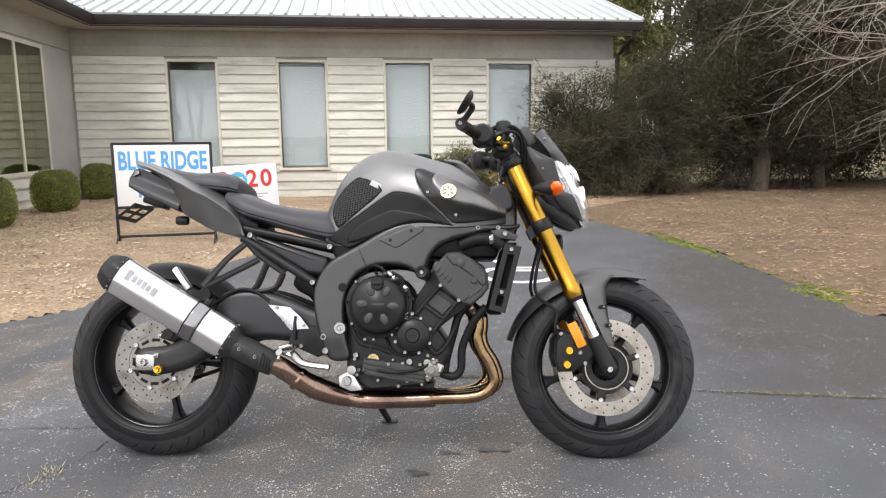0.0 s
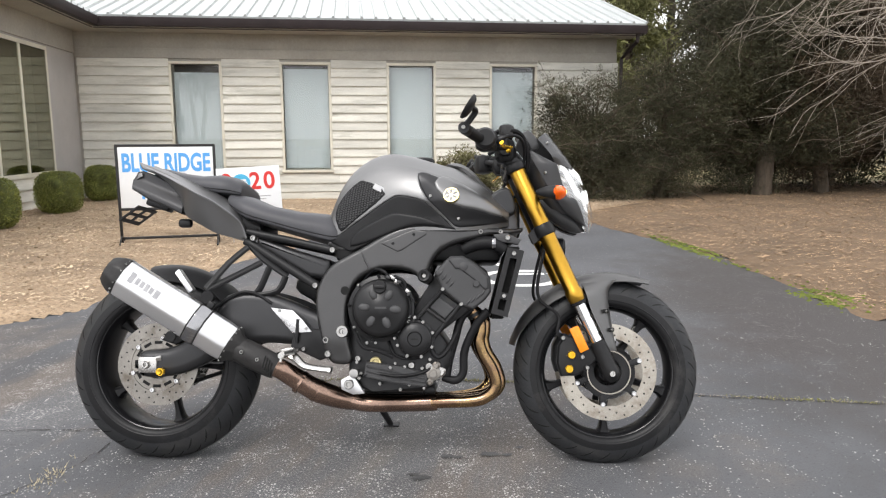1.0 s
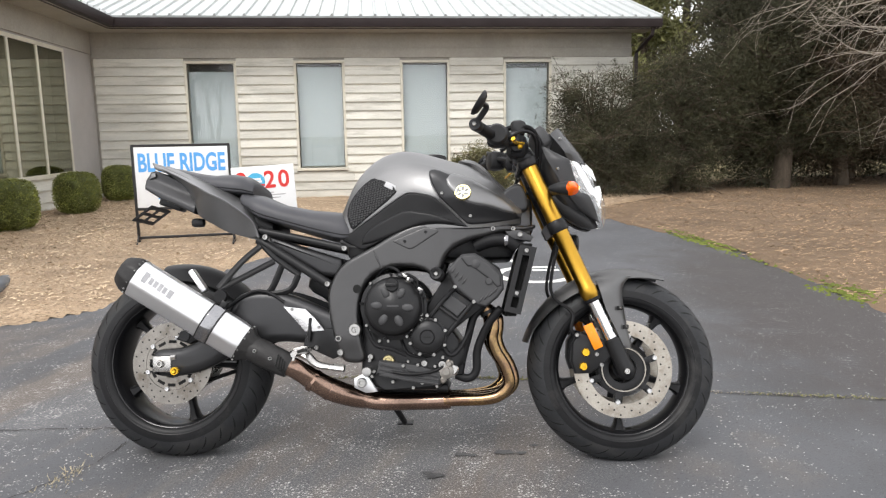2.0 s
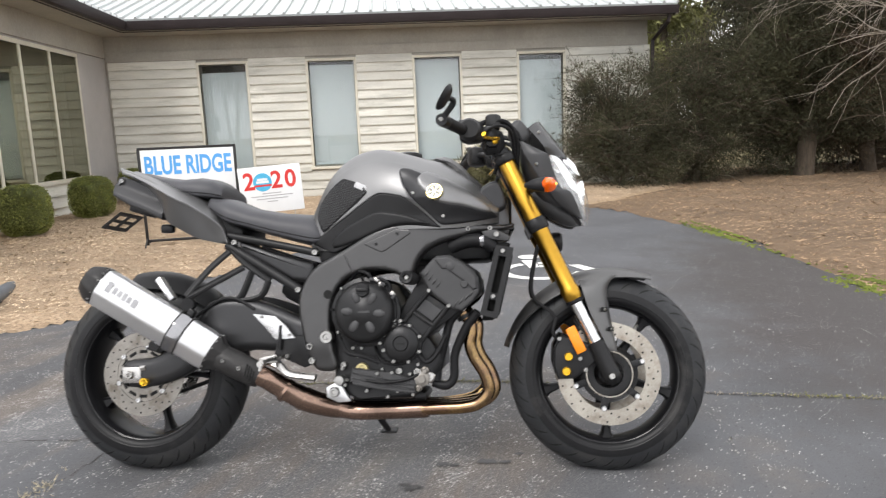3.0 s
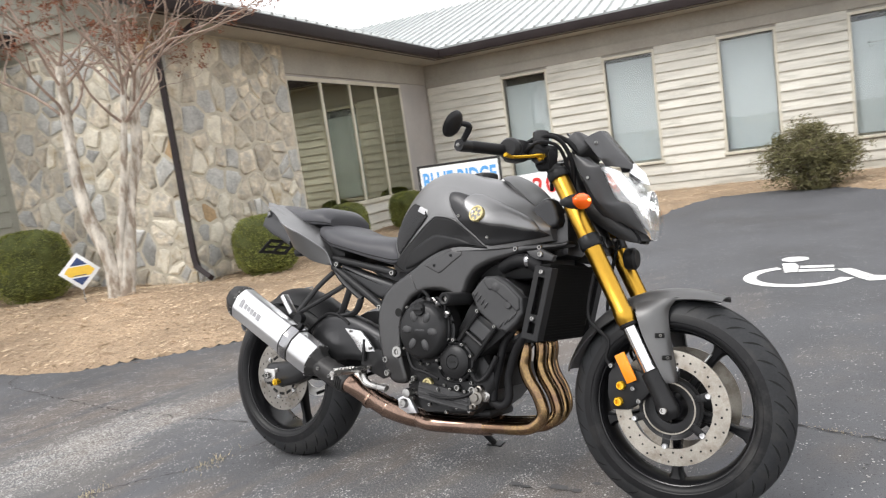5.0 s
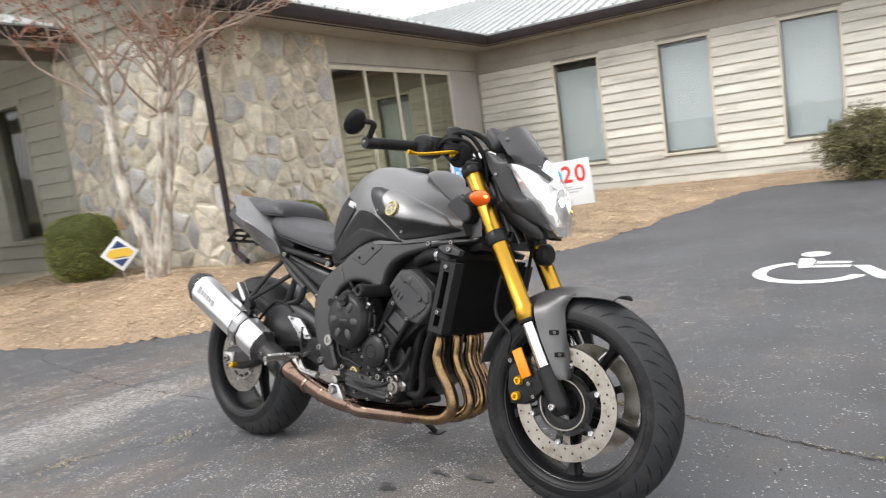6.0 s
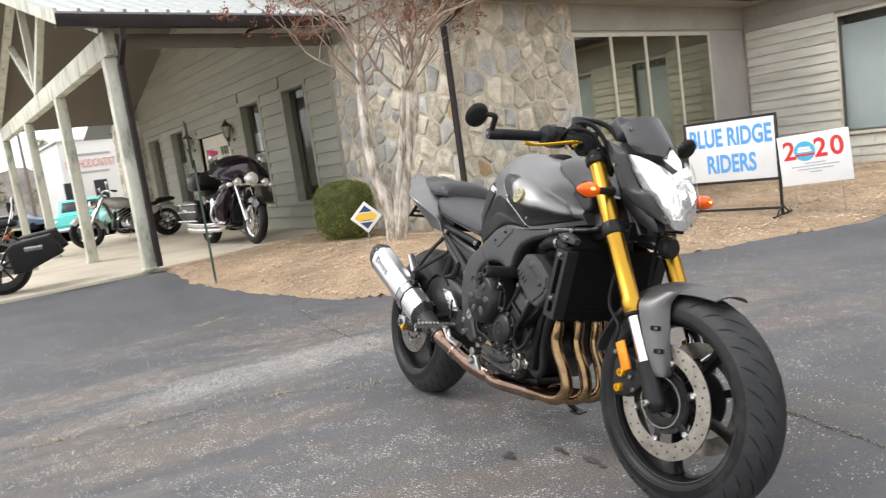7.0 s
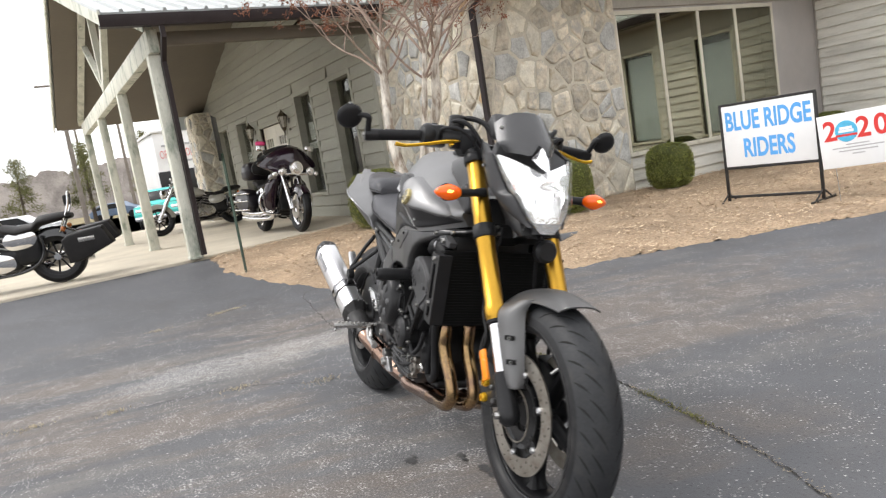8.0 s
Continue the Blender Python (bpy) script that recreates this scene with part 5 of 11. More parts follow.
        loft(bm, loops)
        bp("spoke", bm, "rim", w)
    for s in sides:
        y = s * disc_y
        bm = bmesh.new()
        lathe(bm, [(disc_in, y - 0.0022), (disc_r, y - 0.0022), (disc_r, y + 0.0022), (disc_in, y + 0.0022)], c, "Y", 72, True)
        d = bp("brake_disc", bm, "disc" if len(sides) > 1 else "disc_dark", w, "drilled steel brake disc")
        bm = bmesh.new()
        for row, cnt in ((0.22, 15), (0.5, 15), (0.78, 15)):
            for k in range(cnt):
                a = 2 * math.pi * (k + row * 1.4) / cnt
                rr = disc_in + (disc_r - disc_in) * row
                q = Vector((cx + rr * math.cos(a), y + s * 0.0028, cz + rr * math.sin(a)))
                bm.faces.new([bm.verts.new(q + Vector((0.0031 * math.cos(b), 0, 0.0031 * math.sin(b)))) for b in (6.283 * i / 8 for i in range(8))])
        bp("disc_holes", bm, "hole", d, "drilled holes in the disc", 0)
        bm = bmesh.new()
        lathe(bm, [(0.045, y + s * -0.012), (0.062, y + s * -0.010), (disc_in - 0.024, y - 0.003), (disc_in - 0.024, y + 0.003), (0.060, y + s * -0.002), (0.045, y + s * -0.004)], c, "Y", 40, True)
        bp("disc_carrier", bm, "engine", d)
        for k in range(6):
            a = 2 * math.pi * k / 6 + 0.35
            bm = bmesh.new()
            box(bm, (cx + (disc_in - 0.020) * math.cos(a), y, cz + (disc_in - 0.020) * math.sin(a)), (0.040, 0.005, 0.022), 0.002, Matrix.Rotation(-a, 4, "Y"))
            bp("carrier_arm", bm, "engine", d)
        for k in range(6):
            a = 2 * math.pi * k / 6 + 0.35
            bm = bmesh.new()
            bolt(bm, (cx + (disc_in - 0.004) * math.cos(a), y + s * 0.004, cz + (disc_in - 0.004) * math.sin(a)), (0, s, 0), 0.0100, 0.005, 14)
            bp("disc_button", bm, "can", d)
    return w


front_wheel = build_wheel("front_wheel", FRONT, 0.307, 0.066, 0.224, 0.050, 0.158, 0.112, 0.070, (R_, L_), 5, radians(268), "black five-spoke cast front wheel")
rear_wheel = build_wheel("rear_wheel", REAR, 0.320, 0.092, 0.224, 0.076, 0.136, 0.090, 0.092, (R_,), 5, radians(140), "black five-spoke cast rear wheel")
for a in (radians(38), radians(27)):
    bm = bmesh.new()
    box(bm, (FRONT[0] + 0.243 * math.cos(a), -0.050, FRONT[2] + 0.243 * math.sin(a)), (0.008, 0.005, 0.008), 0.0015)
    bp("wheel_weight", bm, "white_mark", front_wheel)
bm = bmesh.new()
tube(bm, [(FRONT[0] + 0.10, -0.02, FRONT[2] + 0.145), (FRONT[0] + 0.085, -0.035, FRONT[2] + 0.125)], 0.004, 8, 1)
bp("valve", bm, "steel", front_wheel)
bm = bmesh.new()
lathe(bm, [(0.068, -0.087), (0.0715, -0.087), (0.0715, -0.084), (0.068, -0.084)], FRONT, "Y", 48, True)
bp("sensor_ring", bm, "disc", front_wheel, "thin steel sensor ring")

bm = bmesh.new()
lathe(bm, [(0.048, -0.0955), (0.088, -0.0955), (0.088, -0.0915), (0.048, -0.0915)], REAR, "Y", 56, True)
inner = bp("disc_centre", bm, "disc_dark", rear_wheel, "slotted centre of the rear disc")
for k in range(12):
    a = 2 * math.pi * k / 12
    bm = bmesh.new()
    box(bm, (REAR[0] + 0.072 * math.cos(a), -0.0958, REAR[2] + 0.072 * math.sin(a)), (0.010, 0.0016, 0.026), 0.0006, Matrix.Rotation(-a, 4, "Y"))
    bp("slot", bm, "hole", inner)

# fork, clamps and steering
FORK_TOP, FORK_WAY = Vector((1.178, 0, 0.985)), Vector((0.4155, 0, -0.9096))


def fork(t, y=0.0, ahead=0.0):
    """A place t metres down the fork line."""
    return FORK_TOP + FORK_WAY * t + Vector((ahead * 0.9096, y, ahead * 0.4155))


def stack(bm, y, levels, seg=24):
    """Turned bar down one fork leg: (how far down, radius)."""
    side, up = Vector((0, 1, 0)), Vector((0.9096, 0, 0.4155))
    skin(bm, [[bm.verts.new(fork(t, y) + (side * math.cos(a) + up * math.sin(a)) * r) for a in (6.2832 * k / seg for k in range(seg))] for t, r in levels])
    return bm


for s in (R_, L_):
    y = s * 0.105
    leg = bp("fork_outer_tube", stack(bmesh.new(), y, [(-0.012, 0.024), (-0.008, 0.0265), (0.20, 0.0265), (0.206, 0.0275), (0.275, 0.0275), (0.28, 0.0265), (0.455, 0.0262), (0.46, 0.0290), (0.487, 0.0290), (0.492, 0.0265), (0.500, 0.025)]), "gold", None, "gold anodised outer fork tube")
    bp("dust_seal", stack(bmesh.new(), y, [(0.498, 0.0275), (0.506, 0.0275), (0.510, 0.0225)]), "black_rubber", leg)
    bp("fork_cap", stack(bmesh.new(), y, [(-0.026, 0.010), (-0.025, 0.019), (-0.016, 0.0270), (-0.004, 0.0275), (-0.002, 0.0262)]), "engine", leg)
    bp("fork_stanchion", stack(bmesh.new(), y, [(0.495, 0.0212), (0.66, 0.0212)]), "chrome", leg, "chromed lower fork tube")
    bm = stack(bmesh.new(), y, [(0.640, 0.023), (0.645, 0.0275), (0.70, 0.0270), (0.735, 0.0285), (0.752, 0.030), (0.768, 0.027), (0.780, 0.016)])
    foot = bp("fork_foot", bm, "engine", leg)
    bm = bmesh.new()
    bolt(bm, (FRONT[0], y + s * 0.033, FRONT[2]), (0, s, 0), 0.013, 0.008, 14)
    bp("axle_end", bm, "steel", foot)
    bm = bmesh.new()
    prism(bm, [(1.345, 0.425), (1.392, 0.408), (1.425, 0.398), (1.452, 0.352), (1.420, 0.318), (1.378, 0.290), (1.330, 0.288), (1.318, 0.330), (1.322, 0.385)], y - s * 0.052, y + s * 0.004, 0.009)
    cal = bp("brake_caliper", bm, "black_plastic", None, "black four-piston brake caliper")
    for x, z in ((1.362, 0.358), (1.354, 0.313)):
        bm = bmesh.new()
        bolt(bm, (x, y + s * 0.006, z), (0, s, 0), 0.0165, 0.012, 20)
        bp("piston_cap", bm, "yellow_gold", cal, "gold piston cap")
    for x, z in ((1.397, 0.352), (1.335, 0.413), (1.412, 0.318)):
        bm = bmesh.new()
        bolt(bm, (x, y + s * 0.006, z), (0, s, 0), 0.009, 0.008)
        bp("caliper_bolt", bm, "bolt_steel", cal)
    bm = bmesh.new()
    box(bm, (1.384, y + s * 0.027, 0.410), (0.031, 0.010, 0.084), 0.003, Matrix.Rotation(radians(-24.5), 4, "Y"))
    bp("fork_reflector", bm, "orange", None, "orange side reflector")
    bm = bmesh.new()
    tube(bm, [fork(0.235, s * 0.06, 0.03), (1.262, s * 0.075, 0.62), (1.262, s * 0.085, 0.54), (1.322, s * 0.10, 0.485), (1.318, s * 0.105, 0.43), (1.345, s * 0.092, 0.40)], 0.0055, 8, 8)
    bp("brake_hose", bm, "black_rubber")
for name, t, thick, rr in (("upper_clamp", 0.010, 0.028, 0.0335), ("lower_clamp", 0.240, 0.040, 0.0335)):
    bm = bmesh.new()
    loft(bm, [[fork(t + dt, y, ff) for dt, ff in ((-thick / 2, -0.030), (thick / 2, -0.030), (thick / 2, 0.014), (-thick / 2, 0.014))] for y in (-0.088, -0.05, 0.05, 0.088)])
    clamp = bp(name, bm, "engine", None, "black fork clamp bridge")
    for s in (R_, L_):
        bp("clamp_collar", stack(bmesh.new(), s * 0.105, [(t - thick / 2, 0.027), (t - thick / 2, rr - 0.003), (t - thick / 2 + 0.004, rr), (t + thick / 2 - 0.004, rr), (t + thick / 2, rr - 0.003), (t + thick / 2, 0.027)]), "engine", clamp)
        for dt in ((0.0,) if t < 0.1 else (-0.010, 0.010)):
            bm = bmesh.new()
            bolt(bm, fork(t + dt, s * 0.070, 0.016), fork(0, 0, 1) - fork(0), 0.007, 0.006)
            bp("clamp_bolt", bm, "bolt_steel", clamp)
bm = bmesh.new()
tube(bm, [fork(-0.02), fork(0.26)], 0.028, 16, 1)
bp("steering_stem", bm, "frame_paint")

# bars, controls, mirrors
bm = bmesh.new()
tube(bm, [(1.016, -0.372, 1.040), (1.045, -0.27, 1.046), (1.085, -0.18, 1.048), (1.135, -0.10, 1.030), (1.155, -0.05, 1.018), (1.158, 0, 1.016), (1.155, 0.05, 1.018), (1.135, 0.10, 1.030), (1.085, 0.18, 1.048), (1.045, 0.27, 1.046), (1.016, 0.372, 1.040)], 0.011, 12, 6)
handlebar = bp("handlebar", bm, "black_plastic", None, "wide black handlebar")
for s in (R_, L_):
    bm = bmesh.new()
    box(bm, (1.160, s * 0.045, 1.002), (0.042, 0.030, 0.046), 0.008)
    bp("riser", bm, "engine", handlebar)
    a, b = Vector((1.020, s * 0.362, 1.0405)), Vector((1.058, s * 0.235, 1.0465))
    bm = bmesh.new()
    pts, rad = [], []
    for k in range(22):
        pts.append(a.lerp(b, k / 21))
        rad.append(0.0165 + (0.0012 if k % 2 else 0.0))
    tube(bm, pts, rad, 14, 1)
    bp("grip", bm, "black_rubber", handlebar, "ribbed black rubber grip")
    bm = bmesh.new()
    tube(bm, [(1.022, s * 0.355, 1.0405), (1.014, s * 0.385, 1.039), (1.012, s * 0.398, 1.0385)], [0.0175, 0.0185, 0.017], 16, 2)
    bp("bar_end_clamp", bm, "engine", handlebar)
    bm = bmesh.new()
    bolt(bm, (1.011, s * 0.398, 1.0385), (-0.1, s, 0), 0.008, 0.005)
    bp("bar_end_bolt", bm, "bolt_steel", handlebar)
    bm = bmesh.new()
    tube(bm, [(1.012, s * 0.388, 1.040), (1.030, s * 0.392, 1.062), (1.046, s * 0.396, 1.086), (1.040, s * 0.412, 1.092), (1.032, s * 0.430, 1.090)], [0.010, 0.009, 0.0095, 0.008, 0.006], 10, 4)
    stalk = bp("mirror_stalk", bm, "black_plastic", None, "black bar-end mirror arm")
    way = Vector((-0.84, s * 0.05, 0.52)).normalized()
    c = Vector((1.026, s * 0.448, 1.086))
    side = way.orthogonal().normalized()
    up = way.cross(side)
    bm = bmesh.new()
    skin(bm, [[bm.verts.new(c + way * h + (side * math.cos(q) + up * math.sin(q)) * r) for q in (6.2832 * k / 32 for k in range(32))] for h, r in ((-0.013, 0.012), (-0.010, 0.028), (-0.003, 0.0375), (0.004, 0.0395), (0.0055, 0.038), (0.003, 0.0355))])
    bp("mirror_shell", bm, "black_plastic", stalk, "round black mirror shell")
    bm = bmesh.new()
    bm.faces.new([bm.verts.new(c + way * 0.0045 + (side * math.cos(q) + up * math.sin(q)) * 0.0352) for q in (6.2832 * k / 32 for k in range(32))])
    bp("mirror_glass", bm, "mirror", stalk, "", 0)
    # controls
    bm = bmesh.new()
    box(bm, (1.084, s * 0.192, 1.046), (0.064, 0.062, 0.066), 0.014, Matrix.Rotation(s * radians(20), 4, "Z"))
    pod = bp("switch_pod", bm, "black_plastic", handlebar, "black switch housing")
    for dx, dz in ((-0.02, 0.03), (0.005, 0.032)):
        bm = bmesh.new()
        box(bm, (1.075 + dx, s * 0.20, 1.047 + dz), (0.014, 0.02, 0.012), 0.003)
        bp("switch", bm, "engine_grey", pod)
    bm = bmesh.new()
    box(bm, (1.140, s * 0.140, 1.044), (0.054, 0.105, 0.046), 0.011, Matrix.Rotation(s * radians(22), 4, "Z"))
    bp("master_cylinder", bm, "engine", handlebar)
    bm = bmesh.new()
    tube(bm, [(1.158, s * 0.150, 1.026), (1.164, s * 0.190, 1.024), (1.146, s * 0.245, 1.014), (1.130, s * 0.300, 1.006), (1.126, s * 0.335, 1.008)], [0.008, 0.0068, 0.0056, 0.0054, 0.0075], 10, 5, 0.7)
    bp("lever", bm, "yellow_gold", handlebar, "gold anodised hand lever")
    bm = bmesh.new()
    prism(bm, [(1.128, 1.034), (1.142, 1.038), (1.166, 1.026), (1.160, 1.006), (1.138, 1.004), (1.124, 1.016)], s * 0.142, s * 0.172, 0.004)
    bp("lever_perch", bm, "engine", handlebar, "black lever bracket")
    bm = bmesh.new()
    loft(bm, [[(1.150 + dx * w, s * (0.118 + dy * w), z) for dx, dy in ((-0.030, -0.024), (0.020, -0.030), (0.034, 0.0), (0.022, 0.028), (-0.024, 0.030), (-0.036, 0.0))] for z, w in ((0.992, 0.75), (1.004, 1.0), (1.030, 1.05), (1.052, 0.85), (1.060, 0.6))])
    bp("connector_boot", bm, "black_rubber", handlebar, "black rubber boot over the wiring", 30)
    bm = bmesh.new()
    lathe(bm, [(0.0, -0.020), (0.027, -0.020), (0.034, -0.012), (0.036, 0.0), (0.034, 0.012), (0.027, 0.020), (0.0, 0.020)], (1.080, s * 0.218, 1.048), "Y", 22)
    bp("throttle_housing" if s == R_ else "clutch_housing", bm, "black_plastic", handlebar, "round black housing at the grip", 40)
    bm = bmesh.new()
    tube(bm, [(1.150, s * 0.170, 1.018), (1.156, s * 0.172, 1.020), (1.162, s * 0.173, 1.022)], 0.008, 12, 2)
    bp("adjuster", bm, "yellow_gold", handlebar, "gold lever adjuster")
    bm = bmesh.new()
    tube(bm, [(1.130, s * 0.125, 1.030), (1.150, s * 0.120, 1.000), (1.158, s * 0.105, 0.965), (1.150, s * 0.085, 0.935)], 0.006, 8, 6)
    bp("brake_hose", bm, "black_rubber", None, "black brake hose dropping from the lever")
    bm = bmesh.new()
    tube(bm, [(1.10, s * 0.150, 1.075), (1.15, s * 0.130, 1.098), (1.20, s * 0.095, 1.085), (1.235, s * 0.075, 1.045)], 0.008, 8, 7)
    bp("wire_loom", bm, "black_rubber")
    bm = bmesh.new()
    tube(bm, [(1.14, s * 0.16, 1.05), (1.165, s * 0.17, 1.085), (1.205, s * 0.14, 1.072), (1.225, s * 0.10, 1.010), (1.215, s * 0.07, 0.93)], 0.007, 8, 7)
    bp("control_cable", bm, "black_rubber", None, "black control cable looping over the bars")
    bm = bmesh.new()
    tube(bm, [(1.10, s * 0.19, 1.03), (1.16, s * 0.20, 1.062), (1.205, s * 0.15, 1.05), (1.21, s * 0.09, 0.975), (1.19, s * 0.06, 0.90)], 0.0055, 8, 7)
    bp("control_cable", bm, "black_rubber")
bm = bmesh.new()
lathe(bm, [(0, 0.030), (0.020, 0.030), (0.024, 0.026), (0.025, 0.0), (0.020, -0.014), (0, -0.014)], (1.150, -0.155, 1.075), "Z", 20)
bp("brake_reservoir", bm, "smoke", None, "dark brake fluid reservoir")

# headlight, cowl, screen, indicators
M["cowl_black"] = surf("satin_black_cowl", (0.046, 0.046, 0.048), 0.38, metal=0.4, var=0.06, scale=7, fine=300, bump=0.06, depth=0.0005)
M["screen_grey"] = surf("dark_grey_screen", (0.070, 0.070, 0.072), 0.26, metal=0.5, var=0.05, scale=6, fine=500, bump=0.04, depth=0.0005, rvar=0.04)
LAMP = [(0.985, 1.320, 1.392, 0.122), (0.945, 1.333, 1.416, 0.110), (0.886, 1.356, 1.440, 0.088), (0.872, 1.384, 1.444, 0.083), (0.832, 1.405, 1.452, 0.068), (0.800, 1.418, 1.452, 0.050), (0.772, 1.432, 1.444, 0.026)]
LAMP_MID = 0.010


def lamp_surface(grow=0.0, back=0.0):
    rows = []
    for z, xs, xf, w in LAMP:
        row = []
        for i in range(17):
            a = (i / 8 - 1) * math.pi / 2
            drop = 0.050 * max(0.0, 1 - len(rows) / 2) * (1 - abs(math.sin(a)))
            row.append((xs - back + (xf + grow - xs) * math.cos(a) ** (0.95, 0.75, 0.50, 0.42, 0.38, 0.38, 0.38)[len(rows)] if abs(a) < 1.57 else xs - back, LAMP_MID + (w + grow) * math.sin(a), z - drop))
        rows.append(row)
    return rows


rows = lamp_surface()
bm = bmesh.new()
grid_sheet(bm, lambda u, v: rows[round(u * 6)][round(v * 16)], 6, 16)
lens = bp("headlight_lens", bm, "lamp_glass", None, "clear faceted headlight lens", 60)
lens.visible_shadow = False
rows2 = lamp_surface(-0.004, 0.003)
bm = bmesh.new()
grid_sheet(bm, lambda u, v: (rows2[round(u * 6)][round(v * 16)][0] - 0.006 * math.sin(math.pi * u) * math.cos((v - 0.5) * math.pi) - 0.002, rows2[round(u * 6)][round(v * 16)][1] * 0.99, rows2[round(u * 6)][round(v * 16)][2]), 6, 16)
bp("headlight_reflector", bm, "lamp_reflector", lens, "bright chrome headlight reflector", 12)
for z, r, x in ((0.872, 0.046, 1.420),):
    bm = bmesh.new()
    lathe(bm, [(r, 0.012), (r * 0.96, 0.014), (r * 0.88, 0.004), (r * 0.55, -0.008), (r * 0.25, -0.012), (r * 0.25, -0.016), (r * 0.95, 0.000)], (x, LAMP_MID, z), "X", 28, True)
    bowl = bp("lamp_bowl", bm, "lamp_reflector", lens, "bright lit lamp bowl")
    bm = bmesh.new()
    bmesh.ops.create_uvsphere(bm, u_segments=14, v_segments=8, radius=r * 0.34)
    bmesh.ops.translate(bm, vec=(x - 0.002, LAMP_MID, z), verts=bm.verts)
    bp("bulb", bm, "lamp_bulb", lens, "lit headlight bulb")
bm = bmesh.new()
COWL = [(1.030, 1.235, 1.262, 0.080, 0.070), (0.985, 1.238, 1.314, 0.108, 0.114), (0.945, 1.245, 1.326, 0.108, 0.102), (0.886, 1.268, 1.346, 0.096, 0.080), (0.865, 1.280, 1.372, 0.090, 0.074), (0.832, 1.300, 1.396, 0.072, 0.052), (0.800, 1.335, 1.412, 0.052, 0.030), (0.770, 1.385, 1.426, 0.034, 0.014)]
loops = []
for z, xb, xs, wb, w in COWL:
    half = [(xb, wb * 0.66), (xb + 0.012, wb * 0.9), (xb * 0.6 + xs * 0.4, wb), (xs - 0.008, w + 0.002), (xs, w - 0.002), (xs - 0.006, w * 0.85)]
    loops.append([(x, LAMP_MID - y, z) for x, y in half] + [(xs - 0.020, LAMP_MID, z)] + [(x, LAMP_MID + y, z) for x, y in reversed(half)] + [(xb - 0.005, LAMP_MID, z)])
loft(bm, loops)
cowl = bp("headlight_cowl", bm, "cowl_black", None, "matt black headlight cowl")
for s in (R_, L_):
    bm = bmesh.new()
    ahead = curve_through([(1.262, 0.112, 1.020), (1.306, 0.122, 0.994), (1.319, 0.126, 0.984), (1.332, 0.114, 0.945), (1.355, 0.093, 0.887), (1.386, 0.088, 0.872), (1.407, 0.072, 0.832), (1.420, 0.054, 0.800), (1.428, 0.044, 0.788)], 4)
    behind = curve_through([(1.226, 0.116, 1.036), (1.238, 0.120, 1.008), (1.250, 0.123, 0.980), (1.276, 0.123, 0.938), (1.302, 0.116, 0.888), (1.322, 0.107, 0.866), (1.350, 0.088, 0.832), (1.390, 0.066, 0.803), (1.415, 0.054, 0.788)], 4)

    def cheek(u, v):
        k = round(v * (len(ahead) - 1))
        q = ahead[k].lerp(behind[k], u)
        return (q.x, LAMP_MID + s * (q.y + 0.006 * math.sin(math.pi * u)), q.z)

    grid_sheet(bm, cheek, 6, len(ahead) - 1)
    thicken(bm, 0.004)
    bp("cowl_side", bm, "cowl_black", cowl, "satin black cowl side panel", 50)
    bm = bmesh.new()
    bolt(bm, (1.280, LAMP_MID + s * 0.1285, 0.956), (0.3, s, 0), 0.006, 0.005)
    bp("cowl_bolt", bm, "bolt_steel", cowl)
    bm = bmesh.new()
    dome(bm, [(1.240, 0.87), (1.296, 0.890), (1.330, 0.850), (1.385, 0.80), (1.402, 0.764), (1.352, 0.775), (1.285, 0.82)], s * 0.020, s * 0.052, s * 0.010, 4, 3)
    bp("cowl_lower", bm, "black_plastic", cowl, "black lower cowl panel")
    # indicators
    bm = bmesh.new()
    tube(bm, [(1.262, s * 0.105, 0.880), (1.272, s * 0.150, 0.876), (1.290, s * 0.205, 0.872)], [0.014, 0.011, 0.013], 12, 4)
    ind = bp("front_indicator", bm, "black_plastic", None, "front indicator on a short black stalk")
    bm = bmesh.new()
    bmesh.ops.create_uvsphere(bm, u_segments=20, v_segments=12, radius=1.0)
    bmesh.ops.scale(bm, vec=(0.026, 0.040, 0.023), verts=bm.verts)
    for v in bm.verts:
        if v.co.y * s > 0:
            v.co.x *= 1 - 0.35 * abs(v.co.y) / 0.04
            v.co.z *= 1 - 0.35 * abs(v.co.y) / 0.04
    bmesh.ops.translate(bm, vec=(1.308, s * 0.236, 0.872), verts=bm.verts)
    bp("indicator_lens", bm, "amber", ind, "lit amber indicator lens")
    bm = bmesh.new()
    bmesh.ops.create_uvsphere(bm, u_segments=12, v_segments=8, radius=1.0)
    bmesh.ops.transform(bm, matrix=Matrix.Translation((1.326, s * 0.236, 0.873)) @ Matrix.Diagonal((0.0085, 0.012, 0.008, 1)), verts=bm.verts)
    bp("indicator_bulb", bm, "amber_glow", ind, "glowing bulb of the indicator")
    bm = bmesh.new()
    tube(bm, [(1.240, s * 0.222, 0.874), (1.268, s * 0.230, 0.873), (1.300, s * 0.236, 0.872)], [0.006, 0.018, 0.0245], 16, 4)
    bp("indicator_body", bm, "black_plastic", ind)


